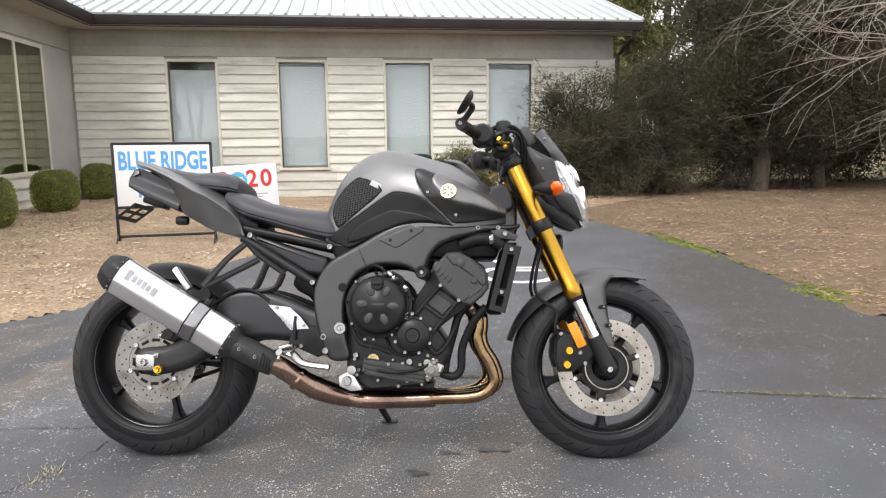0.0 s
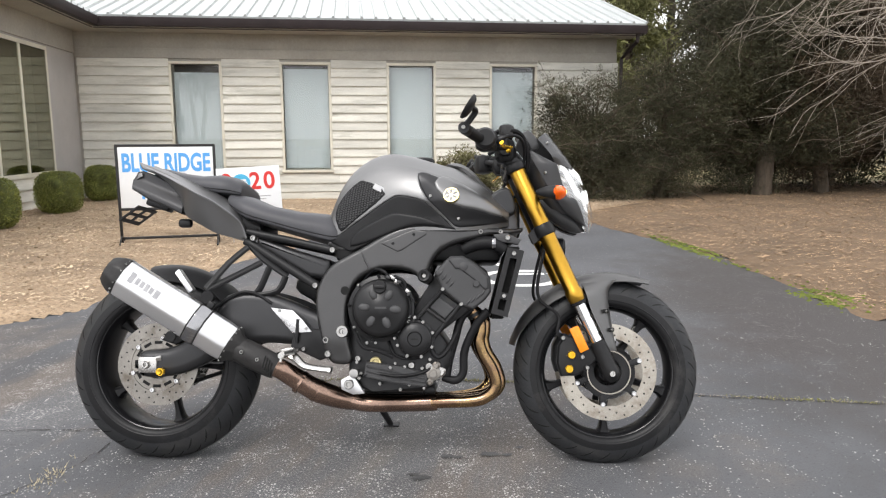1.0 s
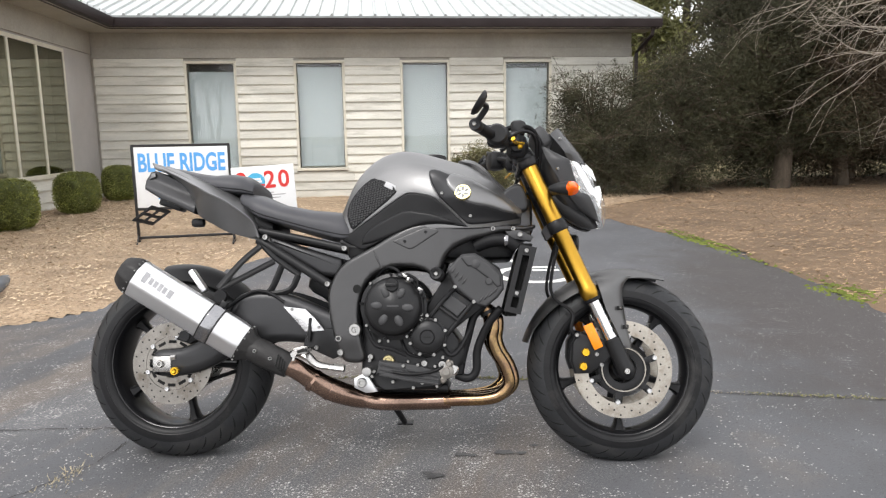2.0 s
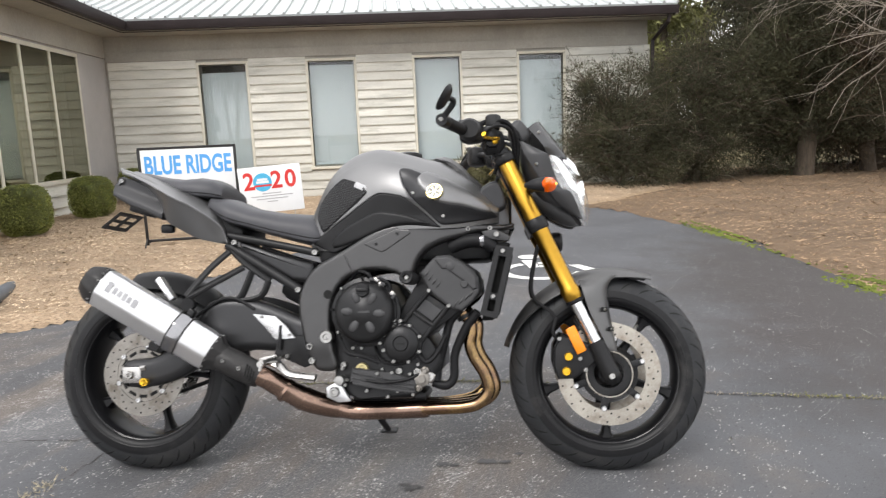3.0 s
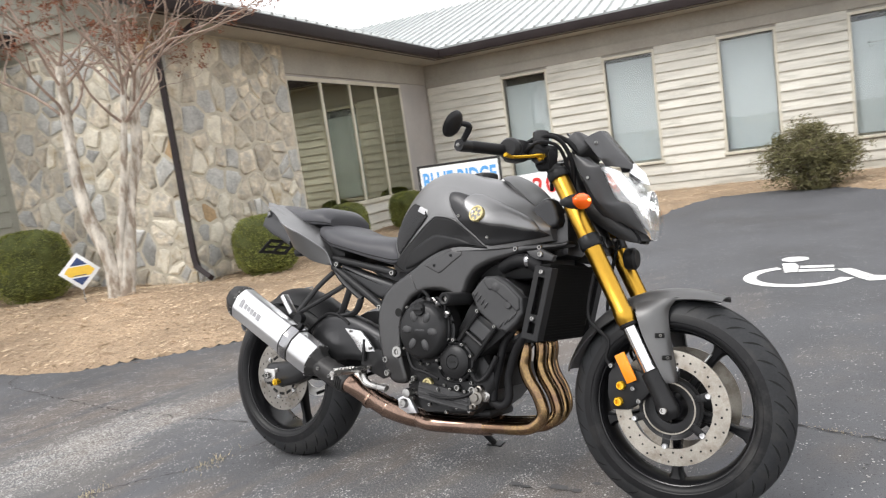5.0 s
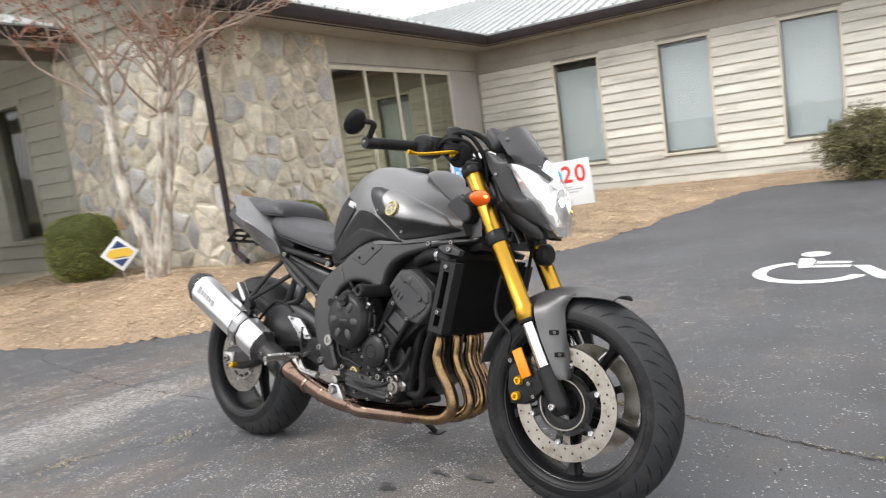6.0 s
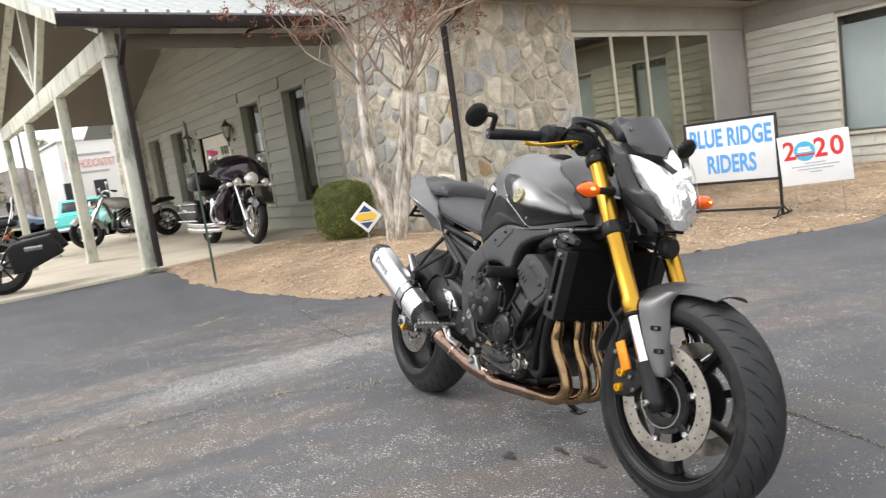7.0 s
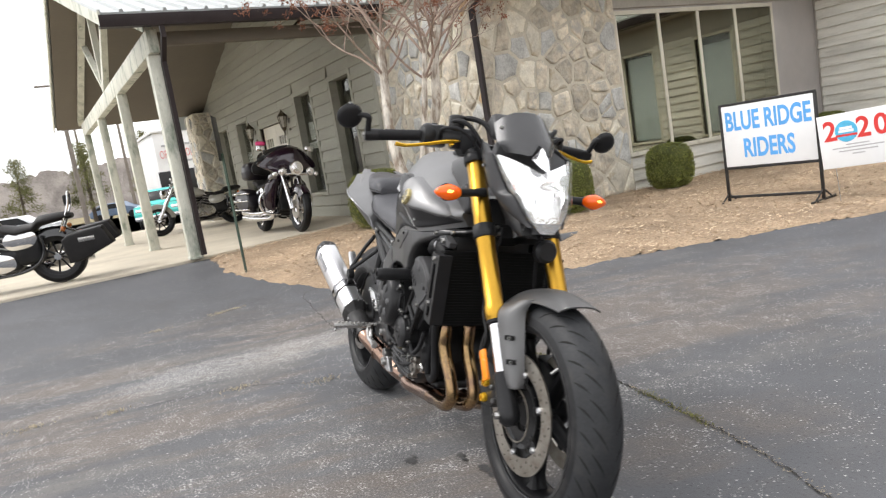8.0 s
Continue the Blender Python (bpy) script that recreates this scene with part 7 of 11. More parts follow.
for s in (R_, L_):
    bm = bmesh.new()
    tops = [(-0.045, 0.085, 0.988), (0.030, 0.100, 0.957), (0.090, 0.112, 0.932), (0.150, 0.120, 0.903), (0.205, 0.125, 0.874), (0.248, 0.130, 0.840), (0.275, 0.132, 0.800), (0.294, 0.130, 0.740)]
    ridge = [(-0.060, 0.130, 0.975), (0.030, 0.172, 0.935), (0.100, 0.212, 0.900), (0.150, 0.218, 0.872), (0.200, 0.209, 0.848), (0.250, 0.183, 0.812), (0.280, 0.156, 0.780), (0.295, 0.144, 0.735)]
    foots = [(-0.040, 0.100, 0.962), (0.020, 0.112, 0.915), (0.062, 0.124, 0.868), (0.085, 0.132, 0.812), (0.140, 0.136, 0.778), (0.190, 0.134, 0.752), (0.250, 0.132, 0.737), (0.292, 0.130, 0.729)]
    fair = [curve_through(line, 4) for line in (tops, ridge, foots)]
    loops = []
    for u, c, f in zip(*fair):
        m1, m2 = u.lerp(c, 0.5) + Vector((0, -0.004, -0.004)), c.lerp(f, 0.5) + Vector((0, 0.006, 0))
        loops.append([(q.x, s * q.y, q.z) for q in (u, m1, c - (c - m1) * 0.10, c - (c - m2) * 0.10, m2, f, Vector((f.x, 0.06, f.z)), Vector((u.x, 0.05, u.z)))])
    loft(bm, loops)
    bp("tail_panel", bm, "body", tail, "graphite tail side panel with a sharp crease", 32)
    bm = bmesh.new()
    # pale strip paints in the sheen along the crease
    tube(bm, [(q.x, s * (q.y + 0.001), q.z) for q in fair[1][8:]], 0.0026, 6, 1)
    bp("tail_panel_edge", bm, "body_light", tail, "paler highlight line along the tail panel crease")
    bm = relief([(-0.104, 1.002), (-0.050, 0.983), (0.015, 0.955), (0.070, 0.925), (0.040, 0.918), (0.012, 0.935), (-0.040, 0.957), (-0.088, 0.976)], s, lambda x, z: 0.098 + 0.22 * (x + 0.10) + 0.3 * (0.98 - z), 0.03, 0.008, 0.008, 1)
    bp("tail_fin", bm, "body", tail, "pointed graphite tail fin", 40)
    bm = relief([(-0.111, 0.968), (-0.123, 0.940), (-0.119, 0.906), (-0.054, 0.868), (0.000, 0.848), (0.072, 0.815), (0.078, 0.850), (0.050, 0.893), (0.016, 0.926), (-0.050, 0.958), (-0.091, 0.972)], s, lambda x, z: 0.078 + 0.20 * (x + 0.12) + min(0.022, max(0.0, 0.55 * (0.955 - 0.42 * (x + 0.12) - z))), 0.04, 0.006, 0.005, 1)
    low = bp("tail_lower_panel", bm, "scoop_black", tail, "black angular lower tail panel", 22)
    bm = relief([(-0.102, 0.962), (-0.108, 0.942), (-0.085, 0.950), (-0.088, 0.962)], s, lambda x, z: 0.086 + 0.20 * (x + 0.12), 0.01, 0.002, 0.002, 1)
    bp("panel_notch", bm, "body", low)
    for pts, r, nm in (([(0.290, s * 0.125, 0.758), (0.440, s * 0.132, 0.727), (0.583, s * 0.140, 0.695)], 0.0125, "subframe_rail"), ([(0.285, s * 0.120, 0.728), (0.410, s * 0.128, 0.652), (0.535, s * 0.140, 0.575)], 0.0150, "subframe_stay")):
        bm = bmesh.new()
        tube(bm, pts, r, 14, 4)
        bp(nm, bm, "black_plastic", None, "black steel subframe tube")
    bm = bmesh.new()
    pillow(bm, [(0.325, 0.742), (0.440, 0.702), (0.570, 0.664), (0.575, 0.640), (0.562, 0.600), (0.500, 0.607), (0.420, 0.655), (0.325, 0.712)], s * 0.09, s * 0.115, 0.018, 0.018)
    bp("side_panel", bm, "scoop_black", None, "black side panel below the seat")
    for x, z, y in ((0.583, 0.695, 0.152), (0.529, 0.579, 0.154), (0.315, 0.735, 0.135)):
        bm = bmesh.new()
        bolt(bm, (x, s * y, z), (0, s, 0), 0.0125, 0.008, 14)
        bp("subframe_bolt", bm, "bolt_steel")
bm = bmesh.new()
box(bm, (-0.112, 0, 0.938), (0.020, 0.085, 0.040), 0.008)
bp("tail_light", bm, "car_red", tail, "red tail light")
bm = bmesh.new()
box(bm, (-0.060, 0, 0.868), (0.085, 0.055, 0.036), 0.008, Matrix.Rotation(radians(18), 4, "Y"))
holder = bp("plate_holder", bm, "engine", None, "black number plate bracket with no plate")
for u0, u1, v0, v1 in ((0, 0.16, -0.075, 0.075), (0.84, 1, -0.075, 0.075), (0.16, 0.84, -0.075, -0.058), (0.16, 0.84, 0.058, 0.075), (0.16, 0.84, -0.008, 0.008), (0.44, 0.56, -0.058, -0.008), (0.44, 0.56, 0.008, 0.058)):
    a, e = Vector((-0.105, 0, 0.852)), Vector((-0.172, 0, 0.802))
    p0, p1 = a.lerp(e, u0), a.lerp(e, u1)
    bm = bmesh.new()
    loft(bm, [[(q.x, v0, q.z - 0.002), (q.x, v1, q.z - 0.002), (q.x, v1, q.z + 0.002), (q.x, v0, q.z + 0.002)] for q in (p0, p1)])
    bp("plate_bracket_bar", bm, "black_plastic", holder, "", 0)
bm = bmesh.new()
box(bm, (0.06, -0.07, 0.792), (0.045, 0.03, 0.03), 0.01)
bp("seat_lock", bm, "engine")

# engine
bm = bmesh.new()
prism(bm, [(0.640, 0.300), (0.665, 0.250), (0.720, 0.240), (0.880, 0.238), (0.910, 0.262), (0.975, 0.325), (0.975, 0.375), (0.935, 0.430), (0.860, 0.500), (0.800, 0.590), (0.720, 0.610), (0.660, 0.560), (0.640, 0.470)], -0.150, 0.150, 0.016, "Y", 2)
engine = bp("engine_case", bm, "engine", None, "black painted engine crankcase")
bm = bmesh.new()
prism(bm, [(0.832, 0.484), (0.892, 0.570), (0.930, 0.634), (0.966, 0.674), (1.030, 0.668), (1.086, 0.630), (1.098, 0.600), (1.094, 0.555), (1.010, 0.487), (0.930, 0.424)], -0.165, 0.165, 0.012, "Y", 2)
bp("cylinder_block", bm, "engine", engine, "black inclined cylinder block")
for s in (R_, L_):
    bm = relief([(0.918, 0.621), (0.950, 0.657), (0.968, 0.673), (1.008, 0.675), (1.051, 0.650), (1.097, 0.606), (1.099, 0.560), (1.079, 0.533), (1.043, 0.504), (1.011, 0.511), (0.943, 0.567)], s, lambda x, z: 0.194, 0.05, 0.010, 0.009, 1)
    cover = bp("head_cover", bm, "engine_grey", engine, "grey plastic cylinder head cover")
    bm = relief([(0.962, 0.662), (0.974, 0.668), (1.005, 0.670), (1.046, 0.646), (1.089, 0.605), (1.091, 0.572), (1.078, 0.566), (1.052, 0.592), (1.000, 0.632), (0.985, 0.632)], s, lambda x, z: 0.199, 0.012, 0.006, 0.005, 1)
    bp("cover_plateau", bm, "engine_grey", cover)
    for x, z in ((0.938, 0.618), (0.950, 0.606), (0.962, 0.595), (0.974, 0.585), (1.026, 0.527), (1.042, 0.535), (1.058, 0.545), (1.072, 0.556)):
        bm = bmesh.new()
        tube(bm, [(x - 0.007, s * 0.193, z - 0.010), (x, s * 0.1955, z), (x + 0.008, s * 0.193, z + 0.011)], [0.0015, 0.0036, 0.0015], 6, 3)
        bp("cover_rib", bm, "engine_grey", cover)
    for x, z, r in ((1.011, 0.640, 0.014), (1.052, 0.585, 0.011)):
        bm = bmesh.new()
        lathe(bm, [(0, s * 0.201), (r * 0.8, s * 0.201), (r, s * 0.199), (r, s * 0.19)], (x, 0, z), "Y", 20)
        bp("cover_boss", bm, "engine_grey", cover)
    # block side panel between its two long studs
    bm = relief([(0.939, 0.562), (1.004, 0.515), (0.921, 0.425), (0.865, 0.474)], s, lambda x, z: 0.176, 0.03, 0.006, 0.005, 1)
    panel = bp("block_side_cover", bm, "engine", engine, "black engine side cover")
    bm = relief([(0.932, 0.545), (0.985, 0.507), (0.952, 0.472), (0.900, 0.511)], s, lambda x, z: 0.181, 0.01, 0.005, 0.004, 1)
    bp("side_cover_plate", bm, "engine_grey", panel)
    for a, b in (((0.866, 0.476), (0.943, 0.565)), ((0.918, 0.415), (1.002, 0.519)), ((0.896, 0.503), (0.954, 0.462))):
        bm = bmesh.new()
        tube(bm, [(a[0], s * 0.182, a[1]), (b[0], s * 0.186, b[1])], 0.0065, 8, 1)
        bp("cover_rib", bm, "engine", panel)
    for x, z in ((0.945, 0.568), (1.004, 0.521), (0.857, 0.478), (0.838, 0.482)):
        bm = bmesh.new()
        bolt(bm, (x, s * 0.195, z), (0, s, 0), 0.008, 0.008)
        bp("cover_bolt", bm, "bolt_steel", panel)
    # big round clutch or generator cover
    bm = bmesh.new()
    lathe(bm, [(0, s * 0.232), (0.030, s * 0.232), (0.034, s * 0.229), (0.074, s * 0.228), (0.084, s * 0.222), (0.091, s * 0.208), (0.094, s * 0.190), (0.106, s * 0.186), (0.106, s * 0.140)], (0.749, 0, 0.506), "Y", 56)
    clutch = bp("clutch_cover", bm, "engine", engine, "large round black clutch cover")
    for k in range(6):
        a = radians(60 * k - 4)
        bm = bmesh.new()
        bmesh.ops.create_uvsphere(bm, u_segments=14, v_segments=8, radius=1.0)
        bmesh.ops.transform(bm, matrix=Matrix.Translation((0.749 + 0.049 * math.cos(a), s * 0.2285, 0.506 + 0.049 * math.sin(a))) @ Matrix.Rotation(-a, 4, "Y") @ Matrix.Diagonal((0.019, 0.006, 0.0125, 1)), verts=bm.verts)
        bp("cover_boss", bm, "engine_grey", clutch)
    for k in range(9):
        a = radians(15 + 40 * k)
        bm = bmesh.new()
        bolt(bm, (0.749 + 0.104 * math.cos(a), s * 0.192, 0.506 + 0.104 * math.sin(a)), (0, s, 0), 0.006, 0.007)
        bp("clutch_bolt", bm, "bolt_steel" if k % 2 else "engine", clutch)
    bm = bmesh.new()
    box(bm, (0.752, s * 0.2325, 0.508), (0.036, 0.0015, 0.006), 0)
    bp("raised_mark", bm, "engine_grey", clutch)
    # small timing cover
    bm = bmesh.new()
    lathe(bm, [(0, s * 0.208), (0.020, s * 0.208), (0.0225, s * 0.205), (0.024, s * 0.207), (0.044, s * 0.205), (0.052, s * 0.198), (0.054, s * 0.184), (0.060, s * 0.182), (0.060, s * 0.14)], (0.858, 0, 0.410), "Y", 40)
    timing = bp("timing_cover", bm, "engine", engine, "round black timing cover")
    for k in range(8):
        a = radians(20 + 45 * k)
        bm = bmesh.new()
        bolt(bm, (0.858 + 0.059 * math.cos(a), s * 0.186, 0.410 + 0.059 * math.sin(a)), (0, s, 0), 0.0075, 0.008)
        bp("timing_bolt", bm, "bolt_steel", timing)
    bm = bmesh.new()
    box(bm, (0.858, s * 0.2085, 0.410), (0.022, 0.002, 0.004), 0)
    bp("slot", bm, "groove", timing)
# filler cap, sump, water pump and small fittings on the side that shows
bm = bmesh.new()
lathe(bm, [(0, -0.236), (0.019, -0.236), (0.021, -0.231), (0.021, -0.19)], (0.749, 0, 0.574), "Y", 24)
cap = bp("oil_filler_cap", bm, "black_plastic", engine)
bm = bmesh.new()
box(bm, (0.749, -0.240, 0.574), (0.034, 0.009, 0.010), 0.002)
bp("cap_grip", bm, "black_plastic", cap)
bm = bmesh.new()
lathe(bm, [(0, -0.158), (0.010, -0.158), (0.012, -0.162), (0.018, -0.162), (0.020, -0.155), (0.020, -0.14)], (0.729, 0, 0.331), "Y", 20)
bp("sight_glass", bm, "badge", engine, "pale round oil sight glass")
for x, z, r in ((0.845, 0.325, 0.014), (0.902, 0.322, 0.017), (0.792, 0.330, 0.006), (0.808, 0.352, 0.005), (0.672, 0.345, 0.012), (0.682, 0.298, 0.007), (0.755, 0.285, 0.007), (0.838, 0.262, 0.006), (0.885, 0.252, 0.006), (0.700, 0.395, 0.007), (0.728, 0.395, 0.006)):
    bm = bmesh.new()
    bolt(bm, (x, -0.152, z), (0, -1, 0), r, r * 0.9, 12)
    bp("case_bolt", bm, "bolt_steel", engine)
bm = bmesh.new()
prism(bm, [(0.690, 0.290), (0.780, 0.270), (0.895, 0.255), (0.900, 0.300), (0.820, 0.320), (0.700, 0.338)], -0.168, -0.140, 0.008)
bp("sump_cover", bm, "engine_grey", engine, "black finned sump cover")
for k in range(3):
    bm = bmesh.new()
    tube(bm, [(0.702, -0.170, 0.322 - 0.016 * k), (0.790, -0.170, 0.305 - 0.016 * k), (0.890, -0.170, 0.285 - 0.012 * k)], 0.0035, 6, 2)
    bp("sump_rib", bm, "engine_grey", engine)
for c, r, ln in (((0.935, -0.130, 0.305), 0.020, 0.045), ((0.950, -0.128, 0.345), 0.014, 0.035)):
    bm = bmesh.new()
    lathe(bm, [(0, -ln / 2), (r * 0.7, -ln / 2), (r, -ln / 2 + 0.006), (r, 0), (r * 1.12, 0.002), (r * 1.12, 0.010), (r, 0.012), (r, ln / 2), (0, ln / 2)], c, "Y", 24)
    bp("oil_cooler_fitting", bm, "steel", engine, "bare metal oil cooler fitting")
for pts, r in (([(0.945, -0.120, 0.285), (0.985, -0.125, 0.275), (1.010, -0.125, 0.300), (1.015, -0.13, 0.370), (1.050, -0.145, 0.450), (1.090, -0.16, 0.500)], 0.0135), ([(1.040, -0.128, 0.507), (1.004, -0.130, 0.474), (0.985, -0.132, 0.410), (0.966, -0.132, 0.340), (0.958, -0.128, 0.292)], 0.0130), ([(0.715, -0.160, 0.580), (0.790, -0.190, 0.600), (0.815, -0.185, 0.560)], 0.006), ([(0.770, -0.155, 0.400), (0.790, -0.165, 0.360), (0.830, -0.160, 0.345), (0.880, -0.158, 0.352)], 0.005), ([(0.790, -0.190, 0.610), (0.826, -0.195, 0.585), (0.815, -0.190, 0.530), (0.830, -0.19, 0.49)], 0.005)):
    bm = bmesh.new()
    tube(bm, pts, r, 12, 7)
    bp("coolant_hose" if r > 0.01 else "wire_loom", bm, "black_rubber")
for x, z in ((0.785, 0.603), (0.800, 0.590), (0.835, 0.560)):
    bm = bmesh.new()
    box(bm, (x, -0.196, z), (0.018, 0.012, 0.012), 0.003, Matrix.Rotation(radians(30), 4, "Y"))
    bp("hose_clip", bm, "steel", engine)

# radiator
bm = bmesh.new()
loft(bm, [[(x + 0.020, y, z) for x, y, z in ((1.168, -0.185, 0.705), (1.168, 0.185, 0.705), (1.116, 0.185, 0.475), (1.116, -0.185, 0.475))], [(x - 0.014, y, z) for x, y, z in ((1.168, -0.185, 0.705), (1.168, 0.185, 0.705), (1.116, 0.185, 0.475), (1.116, -0.185, 0.475))]])
radiator = bp("radiator", bm, "radiator", None, "black curved radiator core")
bm = bmesh.new()
for k in range(27):
    t = (k + 0.5) / 27
    x, z = 1.190 - 0.052 * t, 0.705 - 0.23 * t
    box(bm, (x, 0, z), (0.004, 0.362, 0.0022), 0)
tagged(bp("radiator_fin", bm, "radiator", radiator, "fine black radiator fins", 0), kind="stuff")
for s in (R_, L_):
    y = s * 0.196
    g = [(1.150, 0.700), (1.203, 0.690), (1.150, 0.480), (1.098, 0.492)]

    def bil(u, v):
        a, b, c, d = [Vector((p[0], 0, p[1])) for p in g]
        q = (a.lerp(b, u)).lerp(d.lerp(c, u), v)
        return (q.x, q.z)

    bm = bmesh.new()
    for u0, u1, v0, v1 in ((0, 0.30, 0, 1), (0.70, 1, 0, 1), (0.30, 0.70, 0, 0.14), (0.30, 0.70, 0.66, 0.76), (0.30, 0.70, 0.92, 1)):
        prism(bm, [bil(u0, v0), bil(u1, v0), bil(u1, v1), bil(u0, v1)], y - s * 0.030, y + s * 0.012, 0.0)
    bmesh.ops.remove_doubles(bm, verts=bm.verts, dist=1e-5)
    guard = bp("radiator_guard", bm, "black_plastic", None, "black radiator side guard")
    bm = bmesh.new()
    prism(bm, [bil(0.25, 0.1), bil(0.75, 0.1), bil(0.75, 0.95), bil(0.25, 0.95)], y - s * 0.036, y - s * 0.024, 0)
    bp("guard_backing", bm, "engine_grey", guard)
    for u, v in ((0.45, 0.07), (0.48, 0.71)):
        bm = bmesh.new()
        q = bil(u, v)
        bolt(bm, (q[0], y + s * 0.014, q[1]), (0, s, 0), 0.009, 0.006)
        bp("guard_bolt", bm, "bolt_steel", guard)
    bm = bmesh.new()
    tube(bm, [(1.010, s * 0.150, 0.700), (1.060, s * 0.162, 0.716), (1.105, s * 0.166, 0.716), (1.142, s * 0.160, 0.695)], 0.021, 14, 6)
    bp("radiator_hose", bm, "black_rubber", None, "black radiator hose")
    bm = bmesh.new()
    lathe(bm, [(0.0225, -0.006), (0.0235, 0.0), (0.0225, 0.006)], (1.108, s * 0.166, 0.716), "X", 20)
    bp("hose_clamp", bm, "dark_chrome")
    bm = bmesh.new()
    prism(bm, [(1.105, 0.745), (1.150, 0.750), (1.195, 0.728), (1.186, 0.712), (1.120, 0.722)], s * 0.150, s * 0.176, 0.005)
    br = bp("radiator_bracket", bm, "engine_grey")
    bm = bmesh.new()
    bolt(bm, (1.152, s * 0.178, 0.734), (0, s, 0), 0.011, 0.006)
    bp("bracket_bolt", bm, "bolt_steel", br)

# exhaust
for y, ahead in ((-0.118, 0.0), (-0.046, 0.016), (0.032, 0.010), (0.105, -0.012)):
    mid = y * 0.55 - 0.03
    bm = bmesh.new()
    run = [(1.040, y, 0.500), (1.062, y, 0.470), (1.066, y, 0.435), (1.062, y, 0.400), (1.074, y * 0.97, 0.360), (1.104, y * 0.94, 0.310), (1.116, y * 0.9, 0.256), (1.086, y * 0.85 - 0.004, 0.220), (1.040, y * 0.8 - 0.008, 0.206), (0.960, mid, 0.201), (0.905, mid, 0.199)]
    tube(bm, [(x + ahead * min(1, max(0, (x - 1.03) / 0.03)), b, z) for x, b, z in run], 0.0196, 18, 8)
    pipe = bp("header_pipe", bm, "header", None, "heat-tinted golden header pipe")
    bm = bmesh.new()
    tube(bm, [(1.052, y, 0.482), (1.046, y, 0.492)], 0.027, 12, 1)
    bp("header_flange", bm, "engine", pipe)
for y in (-0.085, -0.012):
    bm = bmesh.new()
    tube(bm, [(0.925, y, 0.199), (0.905, y, 0.198), (0.820, y, 0.194), (0.700, y - 0.015, 0.194), (0.640, -0.085 + (y + 0.085) * 0.3, 0.203)], [0.026, 0.0285, 0.027, 0.027, 0.029], 18, 5)
    bp("collector_pipe", bm, "header_brown", None, "browned steel collector pipe")
bm = bmesh.new()
tube(bm, [(0.690, -0.070, 0.196), (0.620, -0.090, 0.207), (0.545, -0.115, 0.232), (0.490, -0.145, 0.266), (0.440, -0.180, 0.305), (0.400, -0.196, 0.328)], [0.028, 0.034, 0.037, 0.034, 0.032, 0.031], 20, 6)
link = bp("link_pipe", bm, "header_brown", None, "browned steel link pipe")
for t in (0.535, 0.486):
    bm = bmesh.new()
    c = Vector((t, -0.118 - (0.535 - t) * 0.6, 0.236 + (0.535 - t) * 0.62))
    tube(bm, [c - Vector((0.006, 0, -0.004)), c + Vector((0.006, 0, -0.004))], 0.0385, 20, 1)
    bp("pipe_clamp", bm, "header_brown", link)
CAN_A, CAN_B = Vector((-0.072, -0.252, 0.606)), Vector((0.268, -0.200, 0.391))
CAN_WAY = (CAN_B - CAN_A).normalized()
CAN_SIDE = CAN_WAY.cross(Vector((0, 0, 1))).normalized()
CAN_UP = CAN_SIDE.cross(CAN_WAY)


def can_ring(t, wide, tall):
    """One ring of the six-sided silencer, t metres along from its tail end, its corners rounded."""
    q = CAN_A + CAN_WAY * t
    corners = [Vector((0.50, 1.0)), Vector((1.0, 0.42)), Vector((1.0, -0.30)), Vector((0.46, -1.0)), Vector((-0.46, -1.0)), Vector((-1.0, -0.30)), Vector((-1.0, 0.42)), Vector((-0.50, 1.0))]
    ring = []
    for k, c in enumerate(corners):
        a, b = c.lerp(corners[k - 1], 0.16), c.lerp(corners[(k + 1) % 8], 0.16)
        for f in (0.0, 0.33, 0.67, 1.0):
            p = a.lerp(c, f).lerp(c.lerp(b, f), f)
            ring.append(q + CAN_SIDE * wide * p.x + CAN_UP * tall * p.y)
    return ring


M["can_mark"] = surf("etched_mark", (0.34, 0.34, 0.35), 0.45, metal=0.6, var=0.1, scale=40, bump=0)
LEN = (CAN_B - CAN_A).length
bm = bmesh.new()
loft(bm, [can_ring(0.0, 0.048, 0.059), can_ring(0.02, 0.049, 0.060), can_ring(LEN - 0.03, 0.049, 0.060), can_ring(LEN, 0.047, 0.058)])
can = bp("silencer", bm, "can", None, "brushed aluminium exhaust silencer", 24)
bm = bmesh.new()
loft(bm, [can_ring(-0.034, 0.024, 0.030), can_ring(-0.040, 0.031, 0.038), can_ring(-0.030, 0.038, 0.047), can_ring(-0.008, 0.0470, 0.0580), can_ring(0.006, 0.0495, 0.0605), can_ring(0.016, 0.0495, 0.0605)])
endcap = bp("end_cap", bm, "carbon", can, "dark carbon end cap", 50)
bm = bmesh.new()
loft(bm, [can_ring(-0.0412, 0.020, 0.026), can_ring(-0.034, 0.020, 0.026)])
bp("outlet", bm, "groove", endcap)
bm = bmesh.new()
loft(bm, [can_ring(LEN - 0.002, 0.050, 0.061), can_ring(LEN + 0.008, 0.050, 0.061), can_ring(LEN + 0.022, 0.040, 0.046), can_ring(LEN + 0.040, 0.038, 0.040)])
front_cap = bp("front_cap", bm, "carbon", can, "dark front cap of the silencer", 50)
